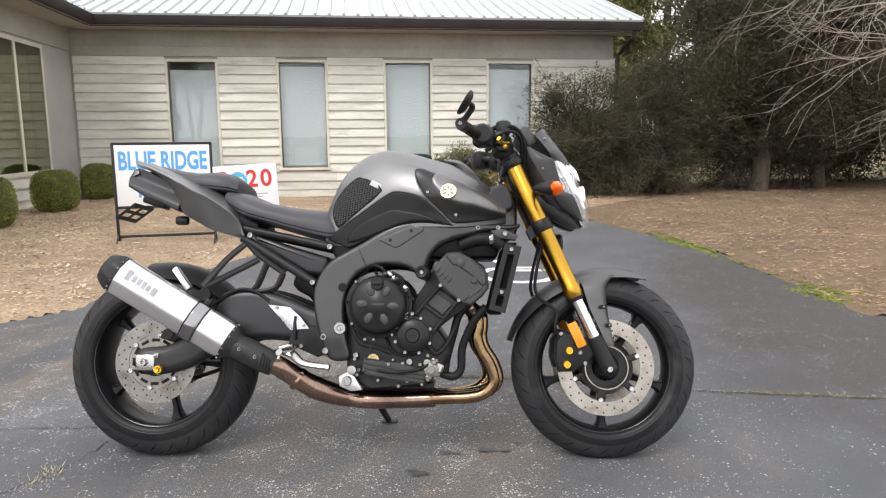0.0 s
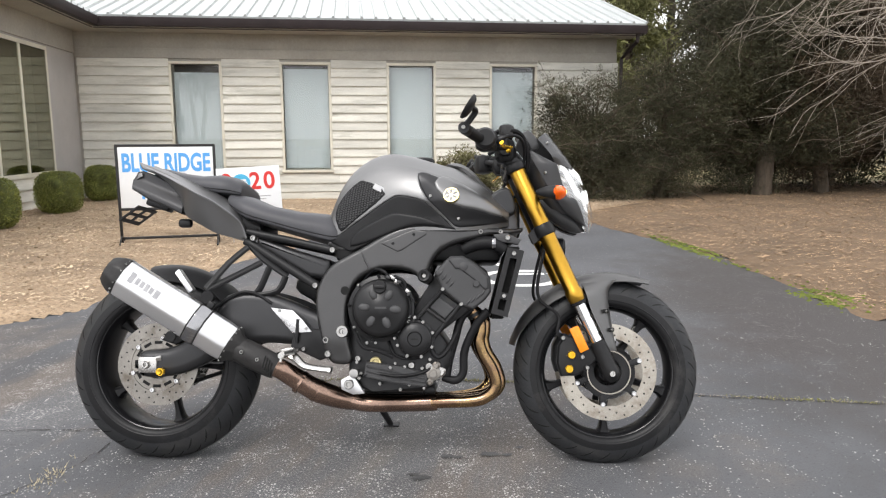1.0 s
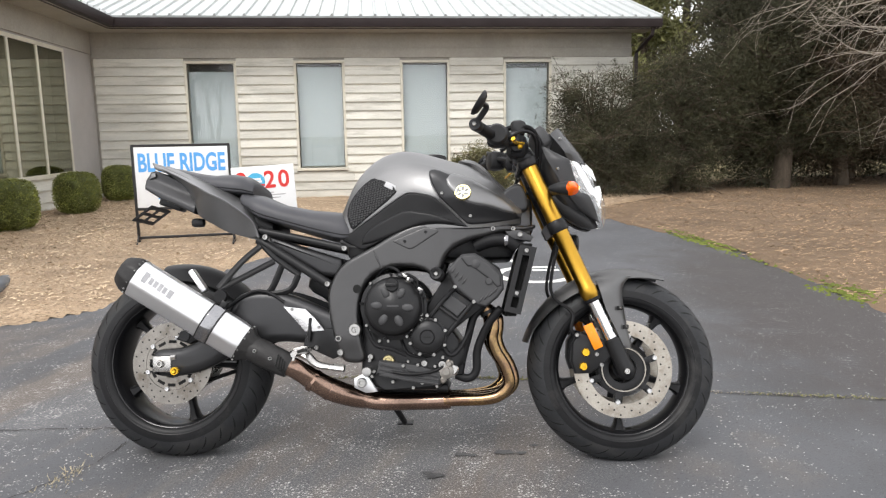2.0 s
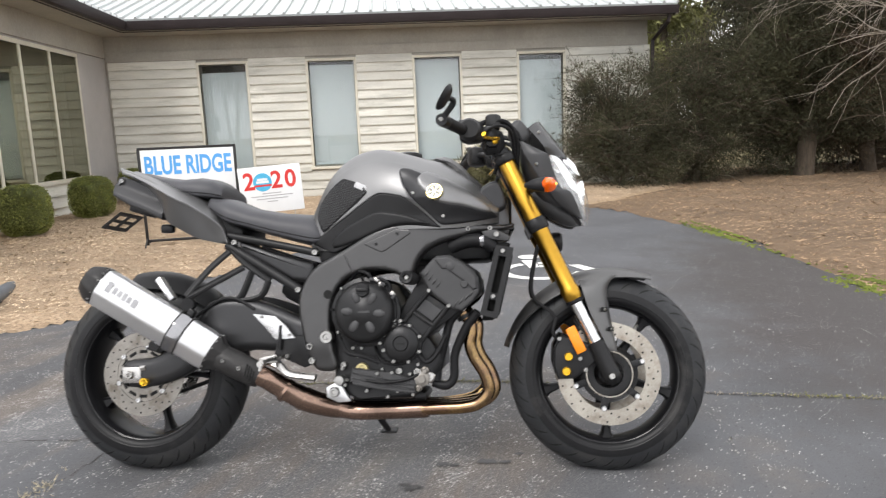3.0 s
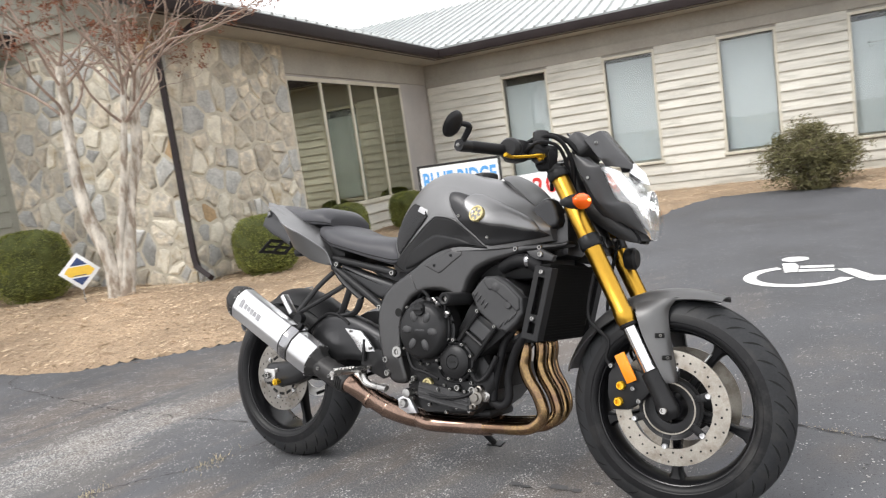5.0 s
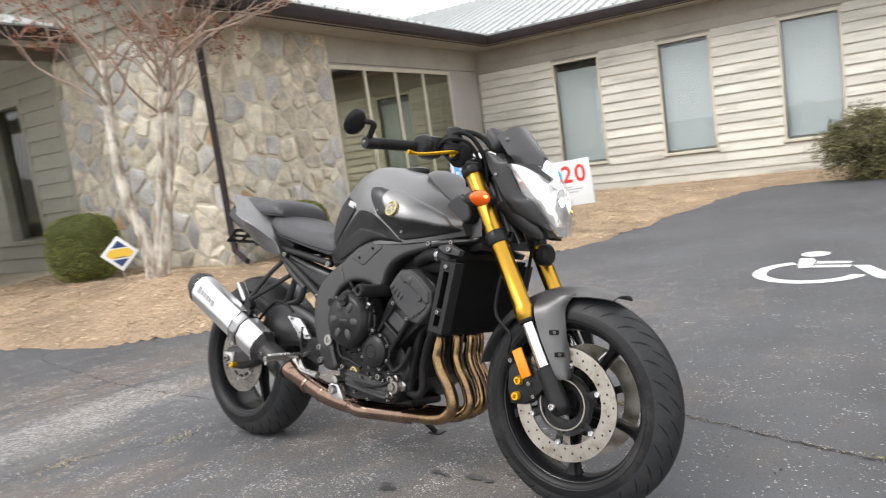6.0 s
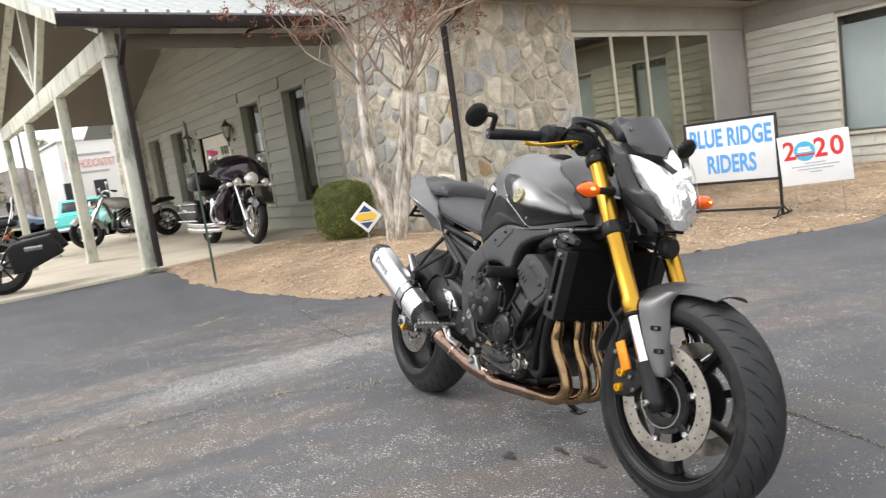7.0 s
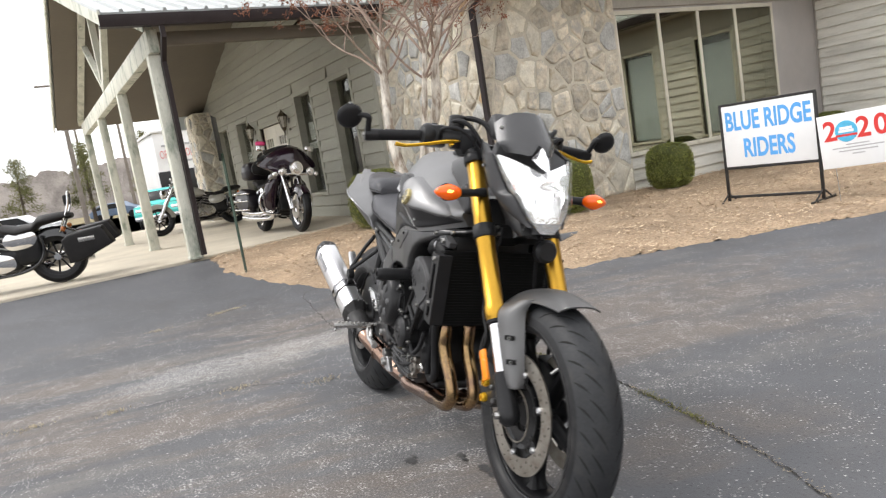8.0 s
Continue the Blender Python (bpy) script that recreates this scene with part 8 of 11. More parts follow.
for t in (0.010, LEN + 0.003):
    for k in range(14):
        a = 6.2832 * (k + 0.5) / 14
        c, sn = math.cos(a), math.sin(a)
        q = CAN_A + CAN_WAY * t + CAN_SIDE * 0.0500 * math.copysign(abs(c) ** 0.72, c) + CAN_UP * 0.0610 * math.copysign(abs(sn) ** 0.72, sn)
        bm = bmesh.new()
        bolt(bm, q, CAN_SIDE * c + CAN_UP * sn, 0.0034, 0.003, 8)
        bp("rivet", bm, "bolt_steel", can)
bm = bmesh.new()
loft(bm, [can_ring(t, w, h) for t, w, h in ((LEN - 0.138, 0.049, 0.060), (LEN - 0.137, 0.0515, 0.0625), (LEN - 0.126, 0.0535, 0.0645), (LEN - 0.108, 0.0535, 0.0645), (LEN - 0.097, 0.0515, 0.0625), (LEN - 0.096, 0.049, 0.060))])
band = bp("silencer_band", bm, "dark_chrome", can, "polished silencer clamp band", 24)
face = CAN_SIDE if CAN_SIDE.y < 0 else -CAN_SIDE
for k, w in ((-0.137, 0.0), (-0.097, 0.0)):
    bm = bmesh.new()
    loft(bm, [can_ring(LEN + k + d, 0.0500 + h, 0.0610 + h) for d, h in ((-0.003, 0.0), (-0.002, 0.0022), (0.002, 0.0022), (0.003, 0.0))])
    bp("band_edge", bm, "carbon", band, "", 30)
bm = bmesh.new()
q = CAN_A + CAN_WAY * (LEN - 0.117) + CAN_UP * 0.060
box(bm, q + CAN_UP * 0.010, (0.022, 0.020, 0.026), 0.004, Matrix.Rotation(radians(32), 4, "Y"))
bp("band_lug", bm, "engine", band)
# plain bars stand for the silencer's mark
for k, (t, w, h) in enumerate(((0.050, 0.016, 0.034), (0.071, 0.012, 0.022), (0.088, 0.012, 0.020), (0.105, 0.012, 0.024), (0.121, 0.012, 0.020), (0.141, 0.016, 0.026))):
    bm = bmesh.new()
    q = CAN_A + CAN_WAY * t + face * 0.0496 + CAN_UP * (0.020 - 0.05 * (t - 0.06))
    box(bm, (0, 0, 0), (w, 0.0012, h), 0)
    bmesh.ops.transform(bm, matrix=Matrix.Translation(q) @ Matrix((CAN_WAY, face, CAN_UP)).transposed().to_4x4(), verts=bm.verts)
    bp("silencer_mark", bm, "can_mark", can, "", 0)
bm = bmesh.new()
a, b = CAN_B + CAN_WAY * 0.02, Vector((0.418, -0.190, 0.316))
tube(bm, [a, a.lerp(b, 0.3), a.lerp(b, 0.75), b], [0.038, 0.042, 0.041, 0.037], 22, 3)
sleeve = bp("link_sleeve", bm, "carbon", None, "dark carbon sleeve over the link pipe", 50)
for t in (0.25, 0.62):
    q = a.lerp(b, t) + Vector((0, -0.040, 0.004))
    bm = bmesh.new()
    bolt(bm, q, (0, -1, 0), 0.008, 0.006)
    bp("sleeve_bolt", bm, "bolt_steel", sleeve)
for k in range(4):
    bm = bmesh.new()
    q = a.lerp(b, 0.78 + 0.05 * k) + Vector((0, -0.0395, 0.008 - 0.004 * k))
    box(bm, q, (0.005, 0.004, 0.040), 0.0015, Matrix.Rotation(radians(14), 4, "Y"))
    bp("sleeve_slot", bm, "groove", sleeve)
# silencer hanger
for pts, r in (([(0.300, -0.140, 0.705), (0.245, -0.165, 0.650), (0.185, -0.200, 0.565)], 0.012), ([(0.345, -0.135, 0.655), (0.270, -0.165, 0.610), (0.185, -0.200, 0.560)], 0.012), ([(0.370, -0.130, 0.640), (0.345, -0.135, 0.575), (0.325, -0.135, 0.548)], 0.012), ([(0.425, -0.130, 0.610), (0.400, -0.135, 0.560), (0.330, -0.140, 0.545)], 0.012), ([(0.300, -0.125, 0.715), (0.350, -0.130, 0.665), (0.430, -0.130, 0.610)], 0.012)):
    bm = bmesh.new()
    tube(bm, pts, r, 8, 3, 0.7)
    bp("silencer_hanger", bm, "black_plastic", None, "black silencer hanger arm")
bm = bmesh.new()
box(bm, (0.108, -0.175, 0.590), (0.020, 0.030, 0.085), 0.005, Matrix.Rotation(radians(-36), 4, "Y"))
bp("heat_shield_tab", bm, "can", None, "bare aluminium tab beside the silencer")
bm = bmesh.new()
lathe(bm, [(0, -0.012), (0.020, -0.012), (0.022, 0), (0.020, 0.012), (0, 0.012)], (0.196, -0.205, 0.540), "Y", 18)
bp("hanger_rubber", bm, "black_rubber")

# swingarm and rear end
ARM = [(0.630, 0.470), (0.540, 0.490), (0.430, 0.535), (0.330, 0.560), (0.230, 0.545), (0.180, 0.470), (0.110, 0.405), (0.040, 0.372), (-0.045, 0.362), (-0.060, 0.320), (-0.050, 0.282), (0.030, 0.278), (0.120, 0.300), (0.220, 0.350), (0.350, 0.390), (0.480, 0.385), (0.630, 0.390)]
for s in (R_, L_):
    bm = bmesh.new()
    rim = [(q.x, q.y) for q in curve_through([(u, v, 0) for u, v in ARM], 3, True)]
    pillow(bm, rim, s * 0.100, s * 0.122, 0.026, 0.030)
    arm = bp("swingarm", bm, "scoop_black", None, "black cast swingarm", 50)
    bm = bmesh.new()
    box(bm, (-0.018, s * 0.146, 0.318), (0.062, 0.014, 0.052), 0.004)
    block = bp("axle_block", bm, "steel", arm, "bare metal axle adjuster block")
    bm = bmesh.new()
    bolt(bm, (-0.020, s * 0.154, 0.320), (0, s, 0), 0.017, 0.012, 6)
    bp("axle_nut", bm, "steel", block)
    bm = bmesh.new()
    tube(bm, [(0.010, s * 0.146, 0.338), (0.026, s * 0.146, 0.340)], 0.009, 6, 1)
    bp("adjuster_nut", bm, "steel", block)
    bm = bmesh.new()
    lathe(bm, [(0, s * 0.176), (0.006, s * 0.178), (0.010, s * 0.172), (0.0125, s * 0.172), (0.0125, s * 0.158), (0.007, s * 0.156), (0.007, s * 0.14)], (0.032, 0, 0.298), "Y", 20)
    bp("paddock_spool", bm, "yellow_gold", arm, "gold paddock stand spool")
bm = bmesh.new()
grid_sheet(bm, lambda u, v: (REAR[0] + (0.338 - 0.02 * abs(v - 0.5)) * math.cos(radians(18 + 82 * u)), (v - 0.5) * 0.20, REAR[2] + (0.338 - 0.06 * abs(v - 0.5) ** 2 * 4) * math.sin(radians(18 + 82 * u))), 18, 10)
thicken(bm, 0.004)
bp("rear_hugger", bm, "black_plastic", None, "black rear tyre hugger", 60)
bm = bmesh.new()
prism(bm, [(0.010, 0.398), (0.045, 0.428), (0.085, 0.432), (0.098, 0.402), (0.060, 0.382)], -0.125, -0.075, 0.008)
rc = bp("rear_caliper", bm, "black_plastic", None, "black rear brake caliper")
bm = bmesh.new()
lathe(bm, [(0, -0.13), (0.018, -0.13), (0.020, -0.12), (0.020, -0.10)], (0.045, 0, 0.410), "Y", 18)
bp("caliper_piston", bm, "engine", rc)
bm = bmesh.new()
lathe(bm, [(0.072, 0.098), (0.105, 0.098), (0.105, 0.104), (0.072, 0.104)], REAR, "Y", 44, True)
bp("rear_sprocket", bm, "steel", rear_wheel)
for z in (0.105, -0.095):
    bm = bmesh.new()
    tube(bm, [(REAR[0], 0.101, REAR[2] + z), (0.36, 0.101, 0.40 + z * 0.6), (0.62, 0.101, 0.43 + z * 0.35)], 0.0075, 6, 3)
    bp("drive_chain", bm, "engine", None, "dark drive chain")
bm = bmesh.new()
tube(bm, [(0.47, 0.0, 0.60), (0.60, 0.0, 0.46)], 0.035, 14, 1)
bp("rear_shock", bm, "engine", None, "dark rear shock absorber")
bm = bmesh.new()
box(bm, (0.50, 0, 0.585), (0.12, 0.12, 0.10), 0.03, Matrix.Rotation(radians(28), 4, "Y"))
bp("inner_mudguard", bm, "black_plastic")
bm = bmesh.new()
tube(bm, [(0.385, -0.148, 0.520), (0.320, -0.148, 0.555), (0.250, -0.148, 0.540), (0.10, -0.135, 0.43)], 0.0055, 8, 6)
bp("rear_brake_hose", bm, "black_rubber")

# footrests, guards, stand
for s in (R_, L_):
    bm = bmesh.new()
    dome(bm, [(0.391, 0.506), (0.461, 0.498), (0.496, 0.466), (0.524, 0.430), (0.463, 0.426), (0.428, 0.466)], s * 0.170, s * 0.178, s * 0.004, 2, 1, False)
    heel = bp("heel_guard", bm, "can", None, "brushed aluminium heel guard")
    for x, z in ((0.420, 0.497), (0.508, 0.440)):
        bm = bmesh.new()
        bolt(bm, (x, s * 0.184, z), (0, s, 0), 0.006, 0.004)
        bp("heel_bolt", bm, "bolt_steel", heel)
    bm = bmesh.new()
    prism(bm, [(0.470, 0.440), (0.520, 0.430), (0.575, 0.440), (0.600, 0.408), (0.585, 0.352), (0.552, 0.338), (0.500, 0.362), (0.455, 0.380)], s * 0.145, s * 0.172, 0.006)
    plate = bp("footrest_hanger", bm, "engine", None, "black footrest hanger plate")
    for x, z, r in ((0.571, 0.404, 0.014), (0.578, 0.360, 0.014), (0.500, 0.375, 0.009)):
        bm = bmesh.new()
        bolt(bm, (x, s * 0.174, z), (0, s, 0), r, 0.009, 14)
        bp("hanger_bolt", bm, "bolt_steel", plate)
    bm = bmesh.new()
    tube(bm, [(0.480, s * 0.170, 0.372), (0.474, s * 0.230, 0.368), (0.468, s * 0.330, 0.366)], [0.011, 0.013, 0.012], 8, 4, 0.75)
    peg = bp("footrest", bm, "steel", None, "bare metal folding footrest")
    for k in range(6):
        bm = bmesh.new()
        box(bm, (0.474, s * (0.235 + 0.016 * k), 0.379), (0.022, 0.005, 0.006), 0.001)
        bp("footrest_rib", bm, "steel", peg)
    bm = bmesh.new()
    tube(bm, [(0.468, s * 0.322, 0.362), (0.465, s * 0.326, 0.345)], 0.004, 6, 1)
    bp("footrest_feeler", bm, "steel", peg)
    bm = bmesh.new()
    tube(bm, [(0.442, s * 0.186, 0.360), (0.474, s * 0.190, 0.349), (0.505, s * 0.196, 0.324), (0.545, s * 0.198, 0.316), (0.596, s * 0.205, 0.311)], [0.013, 0.016, 0.013, 0.011, 0.013], 10, 4, 0.7)
    bp("foot_pedal", bm, "steel", None, "bare aluminium foot pedal")
    bm = bmesh.new()
    lathe(bm, [(0, s * 0.192), (0.014, s * 0.190), (0.016, s * 0.184), (0.014, s * 0.176), (0.014, s * 0.15)], (0.664, 0, 0.300), "Y", 20)
    bp("lower_frame_bolt", bm, "bolt_steel")
bm = bmesh.new()
prism(bm, [(0.621, 0.278), (0.652, 0.294), (0.671, 0.279), (0.698, 0.236), (0.660, 0.232), (0.623, 0.248)], -0.176, -0.160, 0.003)
bp("frame_bracket", bm, "can", None, "small bare aluminium frame bracket")
bm = bmesh.new()
lathe(bm, [(0, -0.186), (0.006, -0.186), (0.008, -0.190), (0.013, -0.190), (0.016, -0.184), (0.016, -0.17)], (0.648, 0, 0.265), "Y", 20)
bp("bracket_nut", bm, "bolt_steel")
# wiring, unions and small fittings between the covers
for x, z in ((0.667, 0.433), (0.671, 0.334), (0.779, 0.318), (0.825, 0.321), (0.880, 0.317), (0.679, 0.284), (0.746, 0.267), (0.811, 0.249), (0.905, 0.345), (0.720, 0.372), (0.690, 0.455)):
    bm = bmesh.new()
    bolt(bm, (x, -0.168, z), (0, -1, 0), 0.007, 0.008, 12)
    bp("case_bolt", bm, "bolt_steel", engine)
for a, c in (((0.772, 0.605), 26), ((0.838, 0.552), -50), ((0.807, 0.590), 10)):
    bm = bmesh.new()
    box(bm, (a[0], -0.205, a[1]), (0.015, 0.010, 0.010), 0.003, Matrix.Rotation(radians(c), 4, "Y"))
    bp("plug_connector", bm, "engine_grey", engine, "grey plug connector")
for pts, r in (([(0.660, -0.175, 0.440), (0.690, -0.185, 0.385), (0.740, -0.190, 0.372), (0.790, -0.185, 0.352)], 0.006), ([(0.835, -0.19, 0.545), (0.842, -0.20, 0.500), (0.830, -0.195, 0.470)], 0.006), ([(0.905, -0.175, 0.380), (0.930, -0.175, 0.352), (0.960, -0.165, 0.375), (0.990, -0.16, 0.430)], 0.008), ([(0.730, -0.165, 0.300), (0.800, -0.178, 0.292), (0.870, -0.172, 0.300), (0.915, -0.16, 0.320)], 0.005), ([(0.775, -0.200, 0.600), (0.760, -0.205, 0.622), (0.725, -0.18, 0.630), (0.690, -0.16, 0.60)], 0.005)):
    bm = bmesh.new()
    tube(bm, pts, r, 8, 6)
    bp("wire_loom", bm, "black_rubber")
for c, r, ln in (((0.915, -0.158, 0.300), 0.024, 0.016), ((0.925, -0.150, 0.325), 0.013, 0.030), ((0.905, -0.150, 0.272), 0.011, 0.030)):
    bm = bmesh.new()
    lathe(bm, [(0, -ln), (r * 0.5, -ln), (r * 0.55, -ln * 0.6), (r * 0.95, -ln * 0.5), (r, 0), (r * 0.8, ln)], c, "Y", 20)
    bp("pump_union", bm, "disc_dark", engine, "dull metal pump union")
bm = bmesh.new()
tube(bm, [(0.681, -0.1845, 0.690), (0.697, -0.1865, 0.655), (0.710, -0.186, 0.630)], [0.002, 0.0035, 0.002], 8, 4)
bp("frame_seam", bm, "frame_paint", None, "raised weld seam on the frame spar")
bm = bmesh.new()
tube(bm, [(0.480, -0.178, 0.470), (0.478, -0.180, 0.430), (0.476, -0.180, 0.395)], 0.006, 8, 2)
bp("brake_pushrod", bm, "engine")
bm = bmesh.new()
tube(bm, [(0.655, 0.125, 0.250), (0.700, 0.190, 0.150), (0.735, 0.262, 0.070)], [0.015, 0.013, 0.011], 12, 3)
stand = bp("side_stand", bm, "engine", None, "black side stand propped on the asphalt")
bm = bmesh.new()
box(bm, (0.738, 0.270, 0.067), (0.060, 0.040, 0.007), 0.003, Matrix.Rotation(radians(13.5), 4, "X"))
bp("stand_foot", bm, "engine", stand)
bm = bmesh.new()
box(bm, (0.800, 0, 0.236), (0.24, 0.16, 0.03), 0.012)
bp("sump", bm, "engine", engine)

# ---- plants ----


def leaves(rng, blobs, count, size, aspect=0.45, shell=0.35, up=0.0):
    """Many small leaf faces in and on ellipsoids: (centre, radii, share)."""
    verts, faces = [], []
    total = sum(b[2] for b in blobs)
    for c, r, share in blobs:
        n = int(count * share / total)
        d = rng.normal(size=(n, 3))
        d /= np.linalg.norm(d, axis=1)[:, None]
        rad = 1 - shell * rng.random(n) ** 1.5
        p = np.array(c) + d * rad[:, None] * np.array(r)
        a = rng.normal(size=(n, 3)) + d * 0.6 + np.array([0, 0, up])
        a /= np.linalg.norm(a, axis=1)[:, None]
        b = np.cross(a, rng.normal(size=(n, 3)))
        b /= np.linalg.norm(b, axis=1)[:, None]
        ln = size * rng.uniform(0.5, 1.5, n)[:, None]
        k0 = len(verts)
        quad = np.stack([p - b * ln * aspect * 0.5, p + a * ln * 0.4 - b * ln * aspect * 0.1, p + a * ln, p + b * ln * aspect * 0.5 + a * ln * 0.25], 1).reshape(-1, 3)
        verts += quad.tolist()
        faces += [(k0 + 4 * i, k0 + 4 * i + 1, k0 + 4 * i + 2, k0 + 4 * i + 3) for i in range(n)]
    return verts, faces


def clipped_ball(x, y, z, r, tall, seed, label="round clipped boxwood bush in the mulch bed"):
    rng = np.random.default_rng(seed)
    t = thing("boxwood_bush", pose(x, y, z, 0, 0, seed * 50), label, "bush", "clipped bushes")
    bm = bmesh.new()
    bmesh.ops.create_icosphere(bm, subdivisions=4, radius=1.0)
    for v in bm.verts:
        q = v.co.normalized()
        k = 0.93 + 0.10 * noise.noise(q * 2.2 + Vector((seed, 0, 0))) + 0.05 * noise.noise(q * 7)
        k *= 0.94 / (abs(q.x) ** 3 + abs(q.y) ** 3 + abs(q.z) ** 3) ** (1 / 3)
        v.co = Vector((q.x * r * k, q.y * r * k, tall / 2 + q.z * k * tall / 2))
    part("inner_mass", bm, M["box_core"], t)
    v, f = leaves(rng, [((0, 0, tall / 2 * 0.96), (r * 1.0, r * 1.0, tall / 2 * 1.0), 1)], 14000, 0.018, 0.6, 0.12)
    q = (np.array(v) - (0, 0, tall / 2)) / (r, r, tall / 2)
    swell = 0.94 * np.linalg.norm(q, axis=1) / (np.abs(q) ** 3).sum(1) ** (1 / 3)
    v = (q * swell[:, None] * (r, r, tall / 2) + (0, 0, tall / 2)).tolist()
    tagged(raw_mesh("leaves", v, f, M["box_leaf"], t), "small dark green leaves", kind="stuff")
    bm = bmesh.new()
    tube(bm, [(0, 0, -0.04), (0, 0, tall * 0.3)], 0.03, 8, 1)
    part("stem", bm, M["dark_bark"], t)


for x, y, r, tall, seed in ((-3.78, 6.40, 0.35, 0.68, 1), (-3.82, 8.20, 0.28, 0.60, 2), (-3.78, 9.90, 0.275, 0.585, 3), (-3.86, 11.82, 0.28, 0.60, 4)):
    clipped_ball(x, y, bed_height(x, y) - 0.015, r, tall, seed)
clipped_ball(-5.68, 5.06, bed_height(-5.68, 5.06) - 0.015, 0.375, 0.78, 6, "large round clipped boxwood bush beside the stone wall")


def grow(rng, start, way, length, radius, level, store, tips, droop=0.0, spread=0.6, kids=3, wander=0.25, lowest=-9.0):
    """A limb that wanders, thins and forks."""
    pts, p, d = [start], start.copy(), way.normalized()
    n = 5
    for _ in range(n):
        d = (d + Vector((rng.gauss(0, wander), rng.gauss(0, wander), rng.gauss(0, wander) - droop)) * 0.5).normalized()
        if p.z + d.z * length / n < lowest + 0.42 * math.hypot(p.x, p.y):
            d = Vector((d.x, d.y, abs(d.z) + 0.1)).normalized()
        p = p + d * length / n
        pts.append(p.copy())
    end = radius * 0.55
    store.append((pts, radius, end, 7 if radius > 0.012 else 4))
    if level == 0:
        tips.append((p, d))
        return
    for k in range(kids):
        t = rng.uniform(0.35, 1.0) if k else 1.0
        i = min(n, max(1, round(t * n)))
        side = Vector((rng.gauss(0, 1), rng.gauss(0, 1), rng.gauss(0, 0.7)))
        nd = (d + side.normalized() * spread).normalized()
        grow(rng, pts[i], nd, length * rng.uniform(0.55, 0.85), end * rng.uniform(0.65, 0.95), level - 1, store, tips, droop, spread, kids, wander, lowest)


def branch_mesh(name, store, material, parent, label="", kind=""):
    """All limbs of one tree part as a single mesh."""
    verts, faces = [], []
    for pts, r0, r1, seg in store:
        side = None
        n0 = len(verts)
        for i, q in enumerate(pts):
            way = (pts[min(i + 1, len(pts) - 1)] - pts[max(i - 1, 0)]).normalized()
            side = (way.orthogonal() if side is None else side - way * side.dot(way)).normalized()
            up = way.cross(side)
            r = r0 + (r1 - r0) * i / (len(pts) - 1)
            for k in range(seg):
                a = 6.2832 * k / seg
                verts.append(q + (side * math.cos(a) + up * math.sin(a)) * r)
            if i:
                for k in range(seg):
                    a, b = n0 + (i - 1) * seg, n0 + i * seg
                    faces.append((a + k, a + (k + 1) % seg, b + (k + 1) % seg, b + k))
    return raw_mesh(name, verts, faces, material, parent, label, kind, smooth=1)


def crepe_myrtle():
    rng = random.Random(12)
    t = thing("crepe_myrtle", pose(-4.05, 4.66, bed_height(-4.05, 4.66) - 0.03), "bare multi-stemmed crepe myrtle with mottled pale bark and russet seed heads", "tree")
    stems = [[(0.0, -0.03, -0.05), (-0.05, -0.06, 0.35), (-0.20, -0.14, 0.75), (-0.27, -0.20, 1.15), (-0.30, -0.16, 1.6), (-0.33, -0.10, 2.05)], [(0.05, 0.02, 0), (0.05, 0.06, 0.4), (0.00, 0.13, 0.85), (0.05, 0.20, 1.25), (0.10, 0.22, 1.65), (0.12, 0.32, 2.0)], [(0.04, -0.02, 0), (0.02, 0.0, 0.5), (0.02, 0.06, 1.0), (0.09, 0.08, 1.5), (0.10, 0.16, 1.9)]]
    limbs, twigs, tips = [], [], []
    for k, st in enumerate(stems):
        pts = curve_through([(x + 0.10 * min(1, z / 1.2), y + 0.15 * min(1, z / 1.2), z) for x, y, z in st], 4)
        limbs.append((pts, (0.070, 0.072, 0.040)[k], (0.038, 0.038, 0.024)[k], 11))
        end, d = pts[-1], (pts[-1] - pts[-4]).normalized()
        for j in range(9):
            a = 6.2832 * (j + 0.5 * k) / 9
            out = Vector((math.cos(a) * 0.75, math.sin(a) * 1.15, 0.42 + 0.55 * rng.random()))
            grow(rng, pts[-1 - 2 * (j % 3)], (d * 0.35 + out).normalized(), rng.uniform(0.60, 1.0), 0.0135, 3, twigs, tips, 0.0, 0.66, 3, 0.34, 1.80)
    for one in limbs:
        branch_mesh("stem", [one], M["bark"], t, "mottled pale bark")
    branch_mesh("fine_branching", twigs, M["twig_red"], t, "fine bare reddish twigs", "stuff")
    nrng = np.random.default_rng(5)
    pick = [p for p, _ in tips if rng.random() < 0.8]
    verts, faces = leaves(nrng, [((p.x, p.y, p.z), (0.05, 0.05, 0.045), 1) for p in pick], len(pick) * 20, 0.032, 0.6, 1.0)
    tagged(raw_mesh("seed_head", verts, faces, M["seed"], t), "russet seed heads on the twigs", kind="stuff")


M["twig_red"] = surf("reddish_twig", (0.33, 0.25, 0.205), 0.85, var=0.25, scale=6, bump=0.2)
crepe_myrtle()


